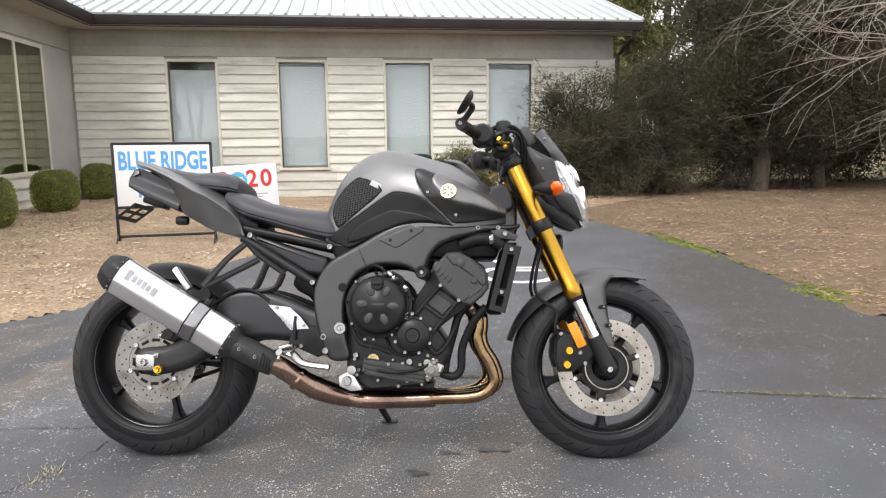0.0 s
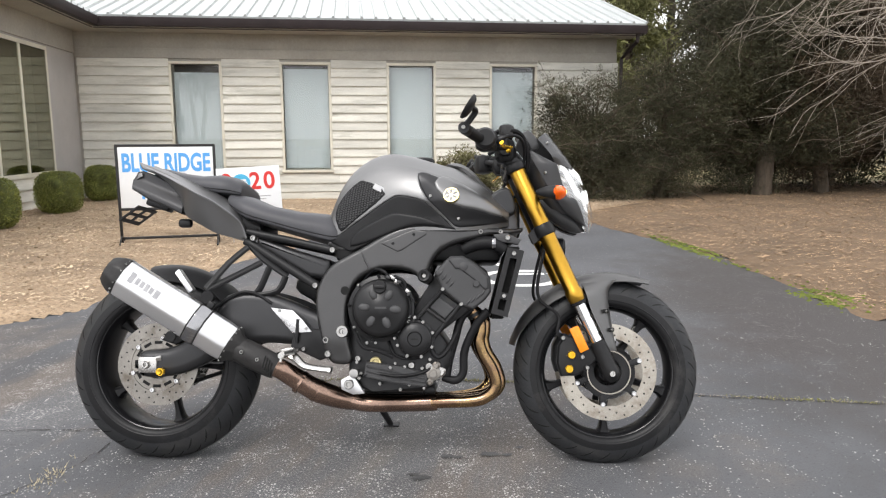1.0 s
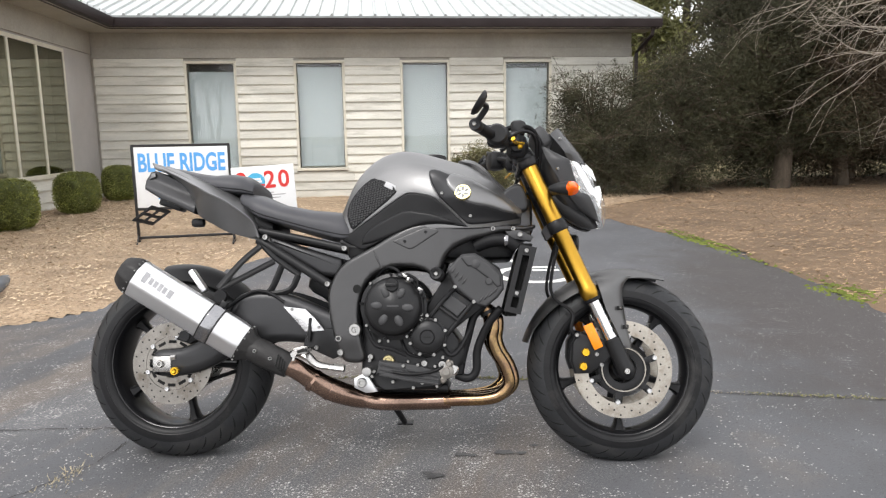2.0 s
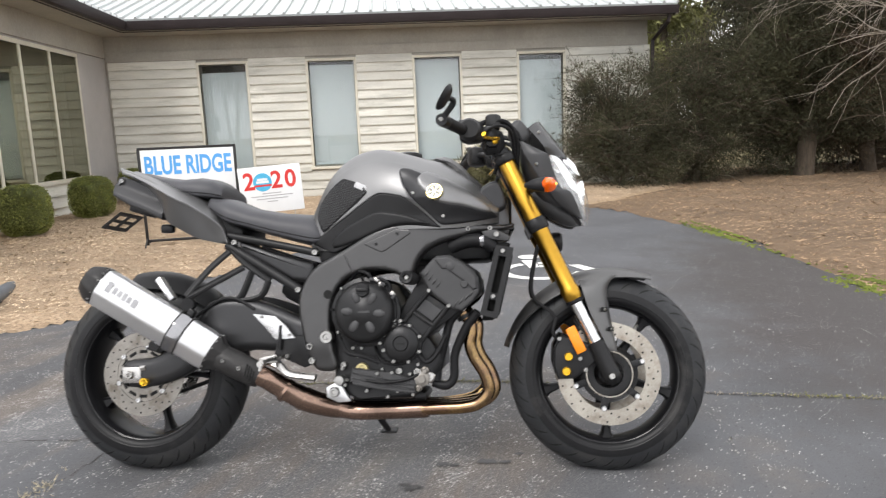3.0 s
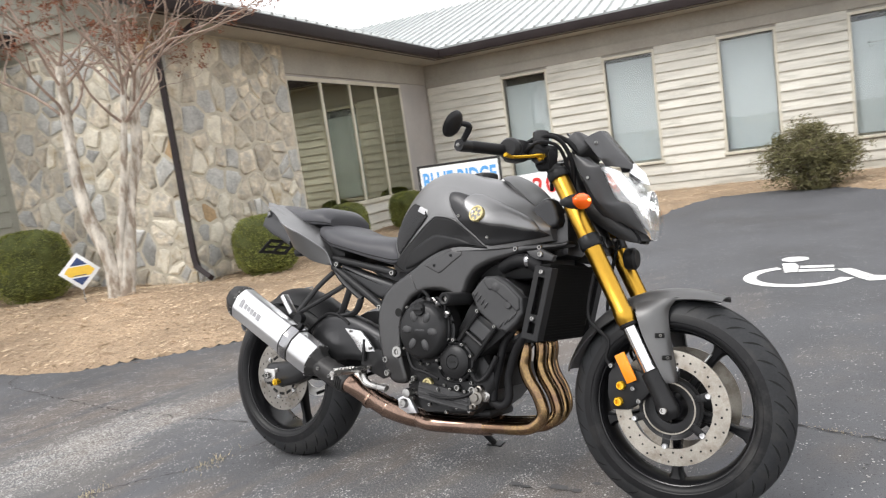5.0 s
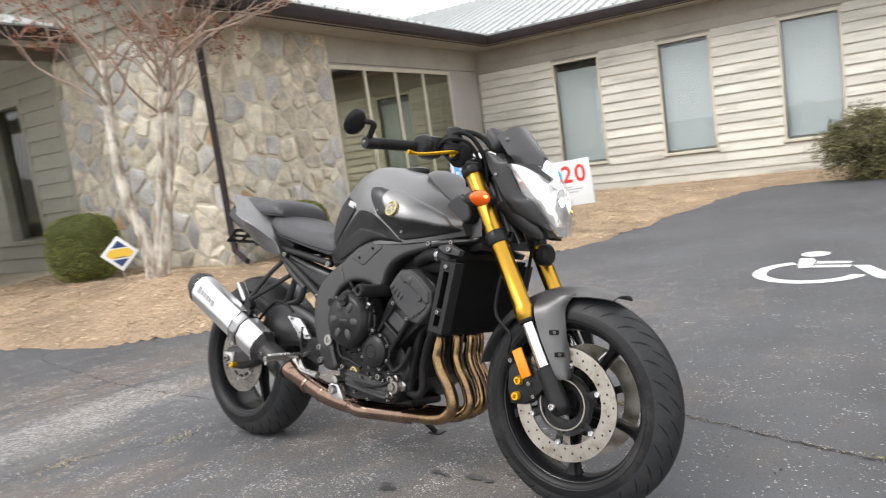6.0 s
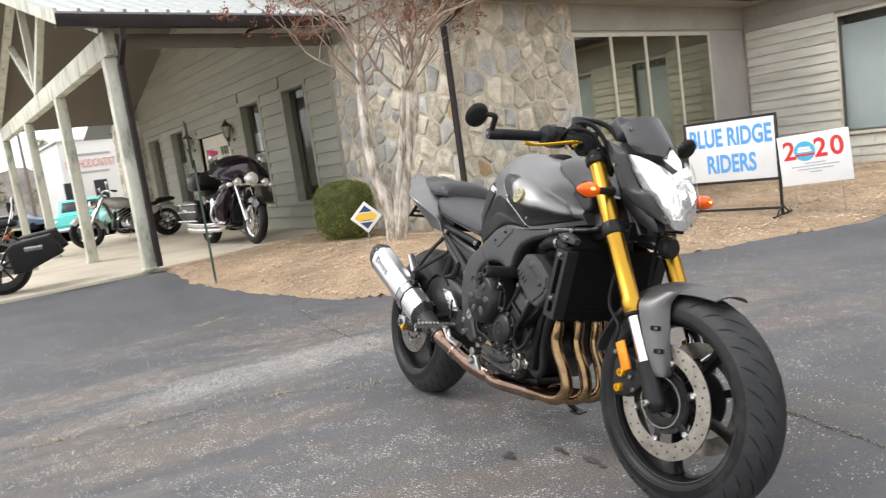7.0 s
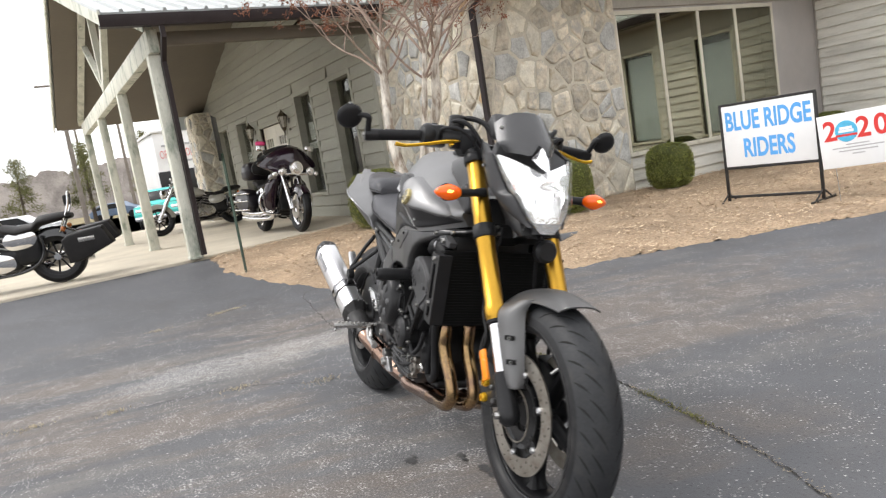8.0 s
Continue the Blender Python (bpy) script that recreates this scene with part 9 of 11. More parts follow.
def bare_tree():
    """A leafless tree whose pale limbs hang in from the edge of the lot."""
    rng = random.Random(31)
    t = thing("bare_tree", pose(8.9, 8.0, litter_height(8.9, 8.0) - 0.05), "leafless tree with pale grey spreading branches", "tree")
    trunk, twigs, tips = [], [], []
    pts = curve_through([(0, 0, 0), (-0.1, 0.05, 1.5), (-0.25, 0.0, 3.0), (-0.3, 0.1, 4.4)], 5)
    trunk.append((pts, 0.16, 0.09, 12))
    for k in range(17):
        p = pts[8 + (k * 6) // 17]
        out = Vector((-1.0, rng.uniform(-0.6, 0.6), rng.uniform(-0.05, 0.28)))
        grow(rng, p, out, rng.uniform(1.5, 2.2), 0.026, 3, twigs, tips, 0.02, 0.62, 4, 0.30)
    for k in range(4):
        grow(rng, pts[-1], Vector((rng.uniform(-1, 1), rng.uniform(-1, 1), 0.9)), 1.2, 0.05, 3, twigs, tips, 0.02, 0.6, 3, 0.22)
    branch_mesh("trunk", trunk, M["twig"], t)
    branch_mesh("fine_branching", twigs, M["twig"], t, "pale grey bare branches", "stuff")


bare_tree()


M["twig_brown"] = surf("brown_twig", (0.115, 0.085, 0.065), 0.85, var=0.25, scale=6, bump=0.2)


def evergreen(x, y, label, blobs, count, size, seed, material, trunk=((0, 0, 0), (0.05, 0, 1.5), (0, 0.05, 3.0)), r=0.12, name="cedar_tree", aspect=0.30, z=None, shoots=12):
    rng = np.random.default_rng(seed)
    t = thing(name, pose(x, y, (litter_height(x, y) - 0.04) if z is None else z), label, "tree" if "tree" in name else "shrub")
    store, twigs, tips = [(curve_through(trunk, 5), r, r * 0.4, 9)], [], []
    sprays = []
    prng = random.Random(seed)
    for c, rad, share in blobs:
        for _ in range(3):
            d = Vector((prng.gauss(0, 1) * rad[0], prng.gauss(0, 1) * rad[1], prng.gauss(0, 0.8) * rad[2]))
            q = Vector(c) + d * 0.75
            base = Vector((c[0] * 0.35, c[1] * 0.35, max(0.1, c[2] * 0.7)))
            store.append(([base, base.lerp(q, 0.5) + Vector((0, 0, 0.1)), q], 0.014, 0.004, 5))
        for _ in range(shoots):
            d = Vector((prng.gauss(0, 1), prng.gauss(0, 1), prng.gauss(0.45, 0.7))).normalized()
            q = Vector(c) + Vector((d.x * rad[0], d.y * rad[1], d.z * rad[2])) * prng.uniform(1.1, 1.75)
            mid = Vector(c).lerp(q, 0.55) + Vector((0, 0, 0.04))
            twigs.append(([Vector(c), mid, q], 0.005, 0.002, 3))
            sprays.append(((q.x, q.y, q.z), (size * 1.3, size * 1.3, size * 1.8), 1))
            sprays.append(((mid.x, mid.y, mid.z), (size * 1.6, size * 1.6, size * 1.6), 1))
    branch_mesh("trunk", store, M["dark_bark"], t)
    branch_mesh("fine_branching", twigs, M["twig_brown"], t, "thin brown twigs", "stuff")
    v, f = leaves(rng, sprays, len(sprays) * 16, size, aspect, 1.0, 0.6)
    tagged(raw_mesh("outer_foliage", v, f, M[material], t), "", kind="stuff")
    v, f = leaves(rng, blobs, count, size, aspect, 0.75, 0.4)
    tagged(raw_mesh("crown", v, f, M[material], t), "", kind="stuff")
    return t


def clumps(seed, n, centre, radii, size):
    """Uneven clumps spread through an ellipsoid, for a ragged crown."""
    rng = random.Random(seed)
    outp = []
    while len(outp) < n:
        d = Vector((rng.uniform(-1, 1), rng.uniform(-1, 1), rng.uniform(-1, 1)))
        if 0.25 < d.length < 1:
            s = size * rng.uniform(0.45, 1.45)
            outp.append(((centre[0] + d.x * radii[0], centre[1] + d.y * radii[1], centre[2] + d.z * radii[2]), (s * 1.15, s * 1.15, s * 0.85), s))
    return outp


evergreen(3.98, 11.5, "ragged dark juniper shrub against the office wall", clumps(1, 52, (0.05, 0, 1.02), (0.95, 0.6, 1.08), 0.32), 80000, 0.040, 41, "juniper", ((0, 0, 0), (0.05, 0, 0.7), (0, 0, 1.4)), 0.05, "juniper_shrub")
evergreen(5.35, 11.75, "tall dark juniper shrub at the corner of the office", clumps(2, 50, (0, 0, 1.20), (1.0, 0.6, 1.2), 0.36), 70000, 0.042, 42, "juniper", ((0, 0, 0), (0.05, 0, 0.9), (0, 0, 1.9)), 0.06, "juniper_shrub")
evergreen(7.15, 11.6, "large dark evergreen cedar with a low spreading crown", clumps(3, 64, (0.0, 0.2, 2.5), (1.25, 1.1, 2.4), 0.52), 170000, 0.060, 43, "juniper", ((0, 0, 0), (0.1, 0.05, 1.5), (0.0, 0.1, 4.0)), 0.17)
evergreen(8.5, 11.9, "brown winter cedar with thin drooping foliage", clumps(4, 60, (0.0, 0.2, 2.55), (1.6, 1.2, 2.1), 0.54), 130000, 0.064, 44, "juniper_brown", ((0, 0, 0), (-0.1, 0.05, 1.5), (0.0, 0.1, 4.2)), 0.14)
evergreen(10.9, 11.2, "brown winter cedar with thin drooping foliage", clumps(5, 58, (0.0, 0.2, 2.55), (1.7, 1.3, 2.2), 0.58), 100000, 0.075, 45, "juniper_brown", ((0, 0, 0), (0.1, 0.05, 1.5), (0.0, 0.1, 4.2)), 0.15)
evergreen(10.6, 14.8, "tall dark cedar behind the others", clumps(6, 60, (0.0, 0.2, 4.2), (2.4, 1.5, 3.2), 0.85), 80000, 0.15, 46, "juniper", ((0, 0, 0), (0.1, 0.05, 2.5), (0.0, 0.1, 6.0)), 0.2, z=-0.1)
evergreen(9.8, 13.6, "dense dark cedar thicket behind the others", clumps(8, 80, (0.0, 0.2, 2.8), (3.0, 0.9, 2.6), 0.75), 90000, 0.13, 48, "juniper", ((0, 0, 0), (0.1, 0.05, 2.0), (0.0, 0.1, 4.5)), 0.16, z=-0.1)
evergreen(13.6, 12.6, "brown winter cedar at the edge of the lawn", clumps(9, 60, (0.0, 0.2, 2.8), (2.2, 1.2, 2.4), 0.65), 70000, 0.12, 49, "juniper_brown", ((0, 0, 0), (0.1, 0.05, 2.0), (0.0, 0.1, 4.5)), 0.16, z=-0.1)
M["nandina"] = surf("mixed_shrub_leaf", (0.135, 0.125, 0.055), 0.7, var=0.5, scale=7, fine=30, bump=0)
evergreen(1.78, 10.72, "small twiggy shrub with mixed green and russet leaves", clumps(7, 34, (0, 0, 0.40), (0.44, 0.38, 0.38), 0.15), 15000, 0.036, 47, "nandina", ((0, 0, 0), (0.02, 0, 0.3), (0, 0, 0.6)), 0.02, "nandina_shrub", 0.5, z=bed_height(1.78, 10.72) - 0.02)


def far_trees():
    """Pines and bare woods beyond the lot, each tree a thing of its own."""
    rng = random.Random(77)
    pines = [(5.6, 24), (7.4, 27), (9.0, 23), (8.1, 20.5), (6.8, 21.5), (9.8, 21.5), (10.2, 25.5), (11.5, 28), (14.0, 25), (17.5, 27), (21, 24), (6.6, 33), (13, 34), (25, 30), (-58, 6.4), (-72, 2.0), (-90, 16), (-66, -16), (-80, -30)]
    for k, (x, y) in enumerate(pines):
        h = rng.uniform(8, 12) if x > 0 else rng.uniform(6, 10)
        t = thing("pine_tree", pose(x, y, -0.08), "distant green pine tree behind the building", "tree", "distant pines")
        store = [([Vector((0, 0, 0)), Vector((0.1, 0, h * 0.5)), Vector((0, 0.1, h))], 0.16, 0.04, 7)]
        blobs = []
        for i in range(26):
            f = 0.25 + 0.75 * i / 25
            a, rr = rng.uniform(0, 6.28), (1.15 - f) * h * 0.24 * rng.uniform(0.5, 1.2)
            c = (math.cos(a) * rr, math.sin(a) * rr, h * f)
            blobs.append((c, (0.7, 0.7, 0.45), 1))
            store.append(([Vector((0, 0, c[2] - 0.2)), Vector(c)], 0.03, 0.012, 4))
        branch_mesh("trunk", store, M["dark_bark"], t)
        v, f = leaves(np.random.default_rng(k), blobs, 6500 if x > 0 else 3600, 0.26, 0.3, 0.9)
        tagged(raw_mesh("crown", v, f, M["far_pine"], t), "", kind="stuff")
    store, tips = [], []
    for k in range(46):
        x, y = (rng.uniform(-130, -60), rng.uniform(-60, 60)) if k < 32 else (rng.uniform(4, 30), rng.uniform(30, 44))
        h = rng.uniform(5, 8.5)
        for j in range(3):
            grow(rng, Vector((x + rng.uniform(-2, 2), y + rng.uniform(-2, 2), -0.1)), Vector((0, 0, 1)), h * 0.45, 0.10, 3, store, tips, -0.05, 0.5, 3, 0.12)
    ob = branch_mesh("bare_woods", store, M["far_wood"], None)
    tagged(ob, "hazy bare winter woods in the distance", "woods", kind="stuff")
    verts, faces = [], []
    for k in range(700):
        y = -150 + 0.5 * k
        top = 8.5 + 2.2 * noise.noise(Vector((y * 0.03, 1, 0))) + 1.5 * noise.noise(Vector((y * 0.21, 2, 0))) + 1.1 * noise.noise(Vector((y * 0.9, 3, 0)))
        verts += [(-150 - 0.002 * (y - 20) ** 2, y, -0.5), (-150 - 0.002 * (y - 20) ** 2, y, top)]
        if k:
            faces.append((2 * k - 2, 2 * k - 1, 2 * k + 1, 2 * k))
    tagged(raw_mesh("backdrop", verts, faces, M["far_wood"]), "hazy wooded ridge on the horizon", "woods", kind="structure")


far_trees()

# ---- signs and small things ----


def club_sign():
    t = thing("club_sign", pose(-1.715, 7.13, bed_height(-1.7, 7.13) - 0.01, 0, 0, 7.5), "white sign board with blue lettering in a black steel stand", "sign")
    for x in (-0.44, 0.44):
        bm = bmesh.new()
        box(bm, (x, 0, 0.47), (0.025, 0.025, 0.96), 0.003)
        leg = part("upright", bm, M["sign_frame"], t)
        bm = bmesh.new()
        tube(bm, [(x, -0.24, 0.012), (x, 0.24, 0.012)], 0.012, 4, 1)
        part("foot_bar", bm, M["sign_frame"], t)
        for s in (-1, 1):
            bm = bmesh.new()
            tube(bm, [(x, s * 0.16, 0.015), (x, s * 0.01, 0.10)], 0.008, 4, 1)
            part("brace", bm, M["sign_frame"], t)
    for z in (0.075, 0.352, 0.955):
        bm = bmesh.new()
        box(bm, (0, 0, z), (0.90, 0.024, 0.024), 0.003)
        part("cross_bar", bm, M["sign_frame"], t)
    bm = bmesh.new()
    box(bm, (0, -0.003, 0.654), (0.852, 0.012, 0.575), 0.002)
    board = part("board", bm, M["board_white"], t, "glossy white sign panel")
    for text, z, w in (("BLUE RIDGE", 0.785, 0.795), ("RIDERS", 0.525, 0.475)):
        ob = lettering(text, 0.240, M["ink_blue"], "blue_lettering", board, pose(0, -0.010, z), 0.001, 1.0, 0.0070)
        xs = [v.co.x for v in ob.data.vertices]
        k = w / (max(xs) - min(xs))
        ob.data.transform(Matrix.Diagonal((k, 1, 1, 1)))


club_sign()


def yard_sign():
    t = thing("yard_sign", pose(-0.93, 7.20, bed_height(-0.93, 7.20) - 0.01, 0, -3.0, 7.0), "white yard sign with a red year and a round blue emblem", "sign")
    for x in (-0.2, 0.2):
        bm = bmesh.new()
        tube(bm, [(x, 0.008, -0.02), (x, 0.008, 0.55)], 0.004, 6, 1)
        part("wire_leg", bm, M["steel"], t)
    bm = bmesh.new()
    box(bm, (0, 0, 0.545), (0.600, 0.006, 0.455), 0.001)
    board = part("board", bm, M["board_white"], t)
    for ch, x, w in (("2", -0.205, 0.115), ("2", 0.060, 0.115), ("0", 0.195, 0.115)):
        ob = lettering(ch, 0.235, M["ink_red"], "red_figure", board, pose(x, -0.004, 0.625), 0.001, 0.95, 0.005)
    bm = bmesh.new()
    lathe(bm, [(0, -0.006), (0.088, -0.006), (0.090, -0.003)], (-0.075, 0, 0.618), "Y", 36)
    part("round_emblem", bm, M["ink_cyan"], board, "round blue printed emblem", 0)
    for z, w, h in ((0.645, 0.10, 0.022), (0.620, 0.12, 0.022)):
        bm = bmesh.new()
        box(bm, (-0.075, -0.0070, z), (w, 0.001, h), 0)
        part("printed_bar", bm, M["board_white"], board, "", 0)
    bm = bmesh.new()
    box(bm, (-0.075, -0.0070, 0.585), (0.17, 0.001, 0.018), 0)
    part("printed_bar", bm, M["ink_red"], board, "", 0)
    for z, w in ((0.505, 0.18), (0.480, 0.40), (0.452, 0.30), (0.425, 0.10)):
        bm = bmesh.new()
        box(bm, (0, -0.0040, z), (w, 0.001, 0.010), 0)
        part("printed_bar", bm, M["ink_grey"], board, "", 0)


yard_sign()


def diamond_sign():
    t = thing("security_sign", pose(-4.25, 4.47, bed_height(-4.25, 4.47) - 0.01, 0, 0, 50), "small white diamond sign with navy and yellow bands", "sign")
    bm = bmesh.new()
    tube(bm, [(0, 0.01, -0.02), (0, 0.01, 0.40)], 0.006, 8, 1)
    part("stake", bm, M["steel"], t)
    r = 0.165
    bm = bmesh.new()
    prism(bm, [(0, 0.13), (r, 0.13 + r), (0, 0.13 + 2 * r), (-r, 0.13 + r)], -0.005, 0.005, 0.003)
    plate = part("plate", bm, M["board_white"], t)
    q, c = r * 0.74, 0.13 + r
    for name, pts, mat in (("navy_corner", [(-q * 0.56, c + q * 0.44), (0, c + q), (q * 0.56, c + q * 0.44)], "ink_navy"), ("navy_corner", [(-q * 0.56, c - q * 0.44), (0, c - q), (q * 0.56, c - q * 0.44)], "ink_navy"), ("yellow_band", [(-q * 0.66, c + q * 0.36), (q * 0.66, c + q * 0.36), (q * 0.98, c), (q * 0.66, c - q * 0.34), (-q * 0.66, c - q * 0.34), (-q * 0.98, c)], "ink_yellow")):
        bm = bmesh.new()
        bm.faces.new([bm.verts.new((x, -0.0062, z)) for x, z in pts])
        part(name, bm, M[mat], plate, "", 0)
    for dz, w in ((-0.034, 0.10),):
        bm = bmesh.new()
        box(bm, (0, -0.0066, c + dz), (w, 0.0006, 0.007), 0)
        part("printed_bar", bm, M["ink_navy"], plate, "", 0)


diamond_sign()


def sign_stake():
    z = bed_height(-4.98, 3.06)
    t = thing("parking_sign", pose(-4.98, 3.06, z - 0.02, 0, 0, -23), "green steel stake carrying a narrow sign seen edge on", "sign")
    bm = bmesh.new()
    prism(bm, [(-0.022, -0.008), (0.022, -0.008), (0.030, 0.010), (0.014, 0.014), (0, 0.006), (-0.014, 0.014), (-0.030, 0.010)], 0, 1.25, 0, "Z")
    part("stake", bm, M["green_post"], t, "", 0)
    bm = bmesh.new()
    box(bm, (0, -0.012, 1.40), (0.30, 0.004, 0.45), 0.001, Matrix.Rotation(radians(0), 4, "Z"))
    part("sign_plate", bm, M["sign_frame"], t)


sign_stake()


# ---- parked cruisers, pick-up, far things ----
def cruiser(name, m, label, colour, tourer=False, bags=False, lean=-9, steer=0):
    """A heavy V-twin cruiser, X ahead from its rear axle."""
    t = thing(name, m @ Euler((radians(lean), 0, 0)).to_matrix().to_4x4(), label, "motorcycle", "parked cruisers")
    P = lambda nm, bm, mat, parent=None, lab="": part(nm, bm, M[mat], parent or t, lab)  # noqa: E731
    for nm, x, r, half in (("rear_wheel", 0.0, 0.325, 0.075), ("front_wheel", 1.62, 0.335, 0.060)):
        c = (x, 0, r)
        bm = bmesh.new()
        lathe(bm, [(r - 0.10, -half * 0.7), (r - 0.06, -half), (r - 0.02, -half * 0.8), (r, -half * 0.3), (r, half * 0.3), (r - 0.02, half * 0.8), (r - 0.06, half), (r - 0.10, half * 0.7)], c, "Y", 40, True)
        w = P(nm, bm, "tyre", None, "black cruiser tyre on a spoked wheel")
        bm = bmesh.new()
        lathe(bm, [(r - 0.095, -half * 0.65), (r - 0.13, -half * 0.4), (r - 0.13, half * 0.4), (r - 0.095, half * 0.65), (r - 0.11, half * 0.4), (r - 0.115, 0), (r - 0.11, -half * 0.4)], c, "Y", 40, True)
        P("rim", bm, "chrome" if tourer else "engine", w)
        bm = bmesh.new()
        lathe(bm, [(0, -0.07), (0.04, -0.07), (0.05, -0.03), (0.05, 0.03), (0.04, 0.07), (0, 0.07)], c, "Y", 20)
        P("hub", bm, "chrome", w)
        for k in range(9):
            a = 6.2832 * k / 9
            bm = bmesh.new()
            tube(bm, [(x + 0.04 * math.cos(a), 0, r + 0.04 * math.sin(a)), (x + (r - 0.12) * math.cos(a), 0, r + (r - 0.12) * math.sin(a))], 0.012, 6, 1)
            P("spoke", bm, "steel" if tourer else "engine", w)
        bm = bmesh.new()
        lathe(bm, [(0.06, -0.078), (0.14, -0.078), (0.14, -0.072), (0.06, -0.072)], c, "Y", 36, True)
        P("brake_disc", bm, "disc", w)
        a0, a1 = (28, 186) if nm == "rear_wheel" else (38, 176)
        bm = bmesh.new()
        lift = 0.05 if nm == "rear_wheel" else 0.03
        grid_sheet(bm, lambda u, v: (x + (r + lift - 0.11 * abs(2 * v - 1) ** 4) * math.cos(radians(a0 + (a1 - a0) * u)), (2 * v - 1) * (half + 0.025), r + (r + lift - 0.11 * abs(2 * v - 1) ** 4) * math.sin(radians(a0 + (a1 - a0) * u))), 22, 12)
        thicken(bm, 0.005)
        P("rear_fender" if nm == "rear_wheel" else "front_fender", bm, colour, None, "painted steel fender")
    # engine and frame
    for s in (-1, 1):
        bm = bmesh.new()
        tube(bm, [(1.22, s * 0.03, 0.98), (1.12, s * 0.08, 0.72), (1.04, s * 0.12, 0.40), (0.94, s * 0.13, 0.24), (0.40, s * 0.13, 0.22), (0.14, s * 0.12, 0.36), (0.10, s * 0.12, 0.62)], 0.020, 10, 5)
        P("frame_tube", bm, "gloss_black")
    bm = bmesh.new()
    tube(bm, [(0.10, 0, 0.60), (0.5, 0, 0.66), (1.0, 0, 0.78), (1.24, 0, 0.94), (1.22, 0, 1.00)], 0.045, 10, 4)
    P("main_frame", bm, "gloss_black")
    bm = bmesh.new()
    box(bm, (1.06, 0, 0.50), (0.07, 0.24, 0.36), 0.02, Matrix.Rotation(radians(-14), 4, "Y"))
    P("oil_cooler", bm, "engine")
    bm = bmesh.new()
    box(bm, (0.68, 0, 0.38), (0.62, 0.28, 0.28), 0.07, None, 3)
    eng = P("crankcase", bm, "engine", None, "dark crankcase with chrome covers")
    bm = bmesh.new()
    box(bm, (0.30, 0, 0.46), (0.34, 0.26, 0.34), 0.06, None, 3)
    P("gearbox", bm, "engine", eng)
    for s in (-1, 1):
        oval = [(0.44, 0.30), (0.60, 0.25), (0.84, 0.27), (0.96, 0.36), (0.94, 0.47), (0.80, 0.52), (0.58, 0.48), (0.44, 0.42)]
        bm = bmesh.new()
        dome(bm, oval, s * 0.12, s * 0.165, 0.03 * s, 5, 4)
        cov = P("primary_cover", bm, "chrome" if tourer or bags else "steel", eng, "polished oval engine cover")
        for u, v in ((0.50, 0.36), (0.90, 0.42), (0.70, 0.29), (0.72, 0.48)):
            bm = bmesh.new()
            bolt(bm, (u, s * 0.172, v), (0, s, 0), 0.012, 0.012)
            P("bolt", bm, "steel", cov)
        bm = bmesh.new()
        lathe(bm, [(0, s * 0.215), (0.070, s * 0.21), (0.086, s * 0.195), (0.09, s * 0.16)], (0.79, 0, 0.39), "Y", 28)
        P("engine_cover", bm, "chrome", eng, "polished round engine cover")
        bm = bmesh.new()
        dome(bm, [(0.22, 0.52), (0.44, 0.50), (0.52, 0.60), (0.44, 0.70), (0.22, 0.70), (0.15, 0.62)], s * 0.10, s * 0.135, 0.03 * s, 5, 4)
        P("side_cover", bm, "chrome" if bags and not tourer else colour, None, "oval side cover")
    for ang, x in ((24, 0.80), (-22, 0.60)):
        for k in range(8):
            bm = bmesh.new()
            box(bm, (x + math.sin(radians(ang)) * 0.03 * k, 0, 0.50 + 0.027 * k), (0.19, 0.25, 0.015), 0.005, Matrix.Rotation(radians(ang), 4, "Y"))
            P("cylinder_fin", bm, "engine" if k % 2 else "steel", eng)
        bm = bmesh.new()
        box(bm, (x + math.sin(radians(ang)) * 0.12, 0, 0.60), (0.15, 0.21, 0.22), 0.03, Matrix.Rotation(radians(ang), 4, "Y"))
        P("cylinder", bm, "engine", eng)
        bm = bmesh.new()
        box(bm, (x + math.sin(radians(ang)) * 0.22, 0, 0.725), (0.18, 0.20, 0.06), 0.025, Matrix.Rotation(radians(ang), 4, "Y"))
        P("rocker_cover", bm, "chrome", eng)
    bm = bmesh.new()
    lathe(bm, [(0, -0.27), (0.07, -0.265), (0.088, -0.24), (0.088, -0.14)], (0.71, 0, 0.62), "Y", 28)
    P("air_cleaner", bm, "chrome", eng, "round chrome air cleaner")
    for z, y in ((0.30, -0.20), (0.21, -0.19)):
        bm = bmesh.new()
        tube(bm, [(0.88, -0.12, 0.56), (0.99, y, 0.46), (0.94, y, z + 0.03), (0.60, y, z), (0.10, y - 0.02, z), (-0.34, y - 0.03, z + 0.02)], [0.026, 0.028, 0.030, 0.034, 0.048, 0.050], 14, 5)
        P("exhaust_pipe", bm, "chrome", None, "chrome exhaust pipe")
    # tank, seat
    bm = bmesh.new()
    loft(bm, [[(x, math.cos(6.2832 * k / 24) * w, z + math.sin(6.2832 * k / 24) * h) for k in range(24)] for x, w, h, z in ((0.50, 0.03, 0.03, 0.76), (0.56, 0.10, 0.07, 0.78), (0.68, 0.155, 0.105, 0.81), (0.84, 0.185, 0.128, 0.84), (1.0, 0.18, 0.128, 0.86), (1.12, 0.13, 0.105, 0.89), (1.18, 0.07, 0.06, 0.90), (1.20, 0.02, 0.02, 0.90))])
    tank = P("fuel_tank", bm, colour, None, "glossy teardrop fuel tank")
    bm = bmesh.new()
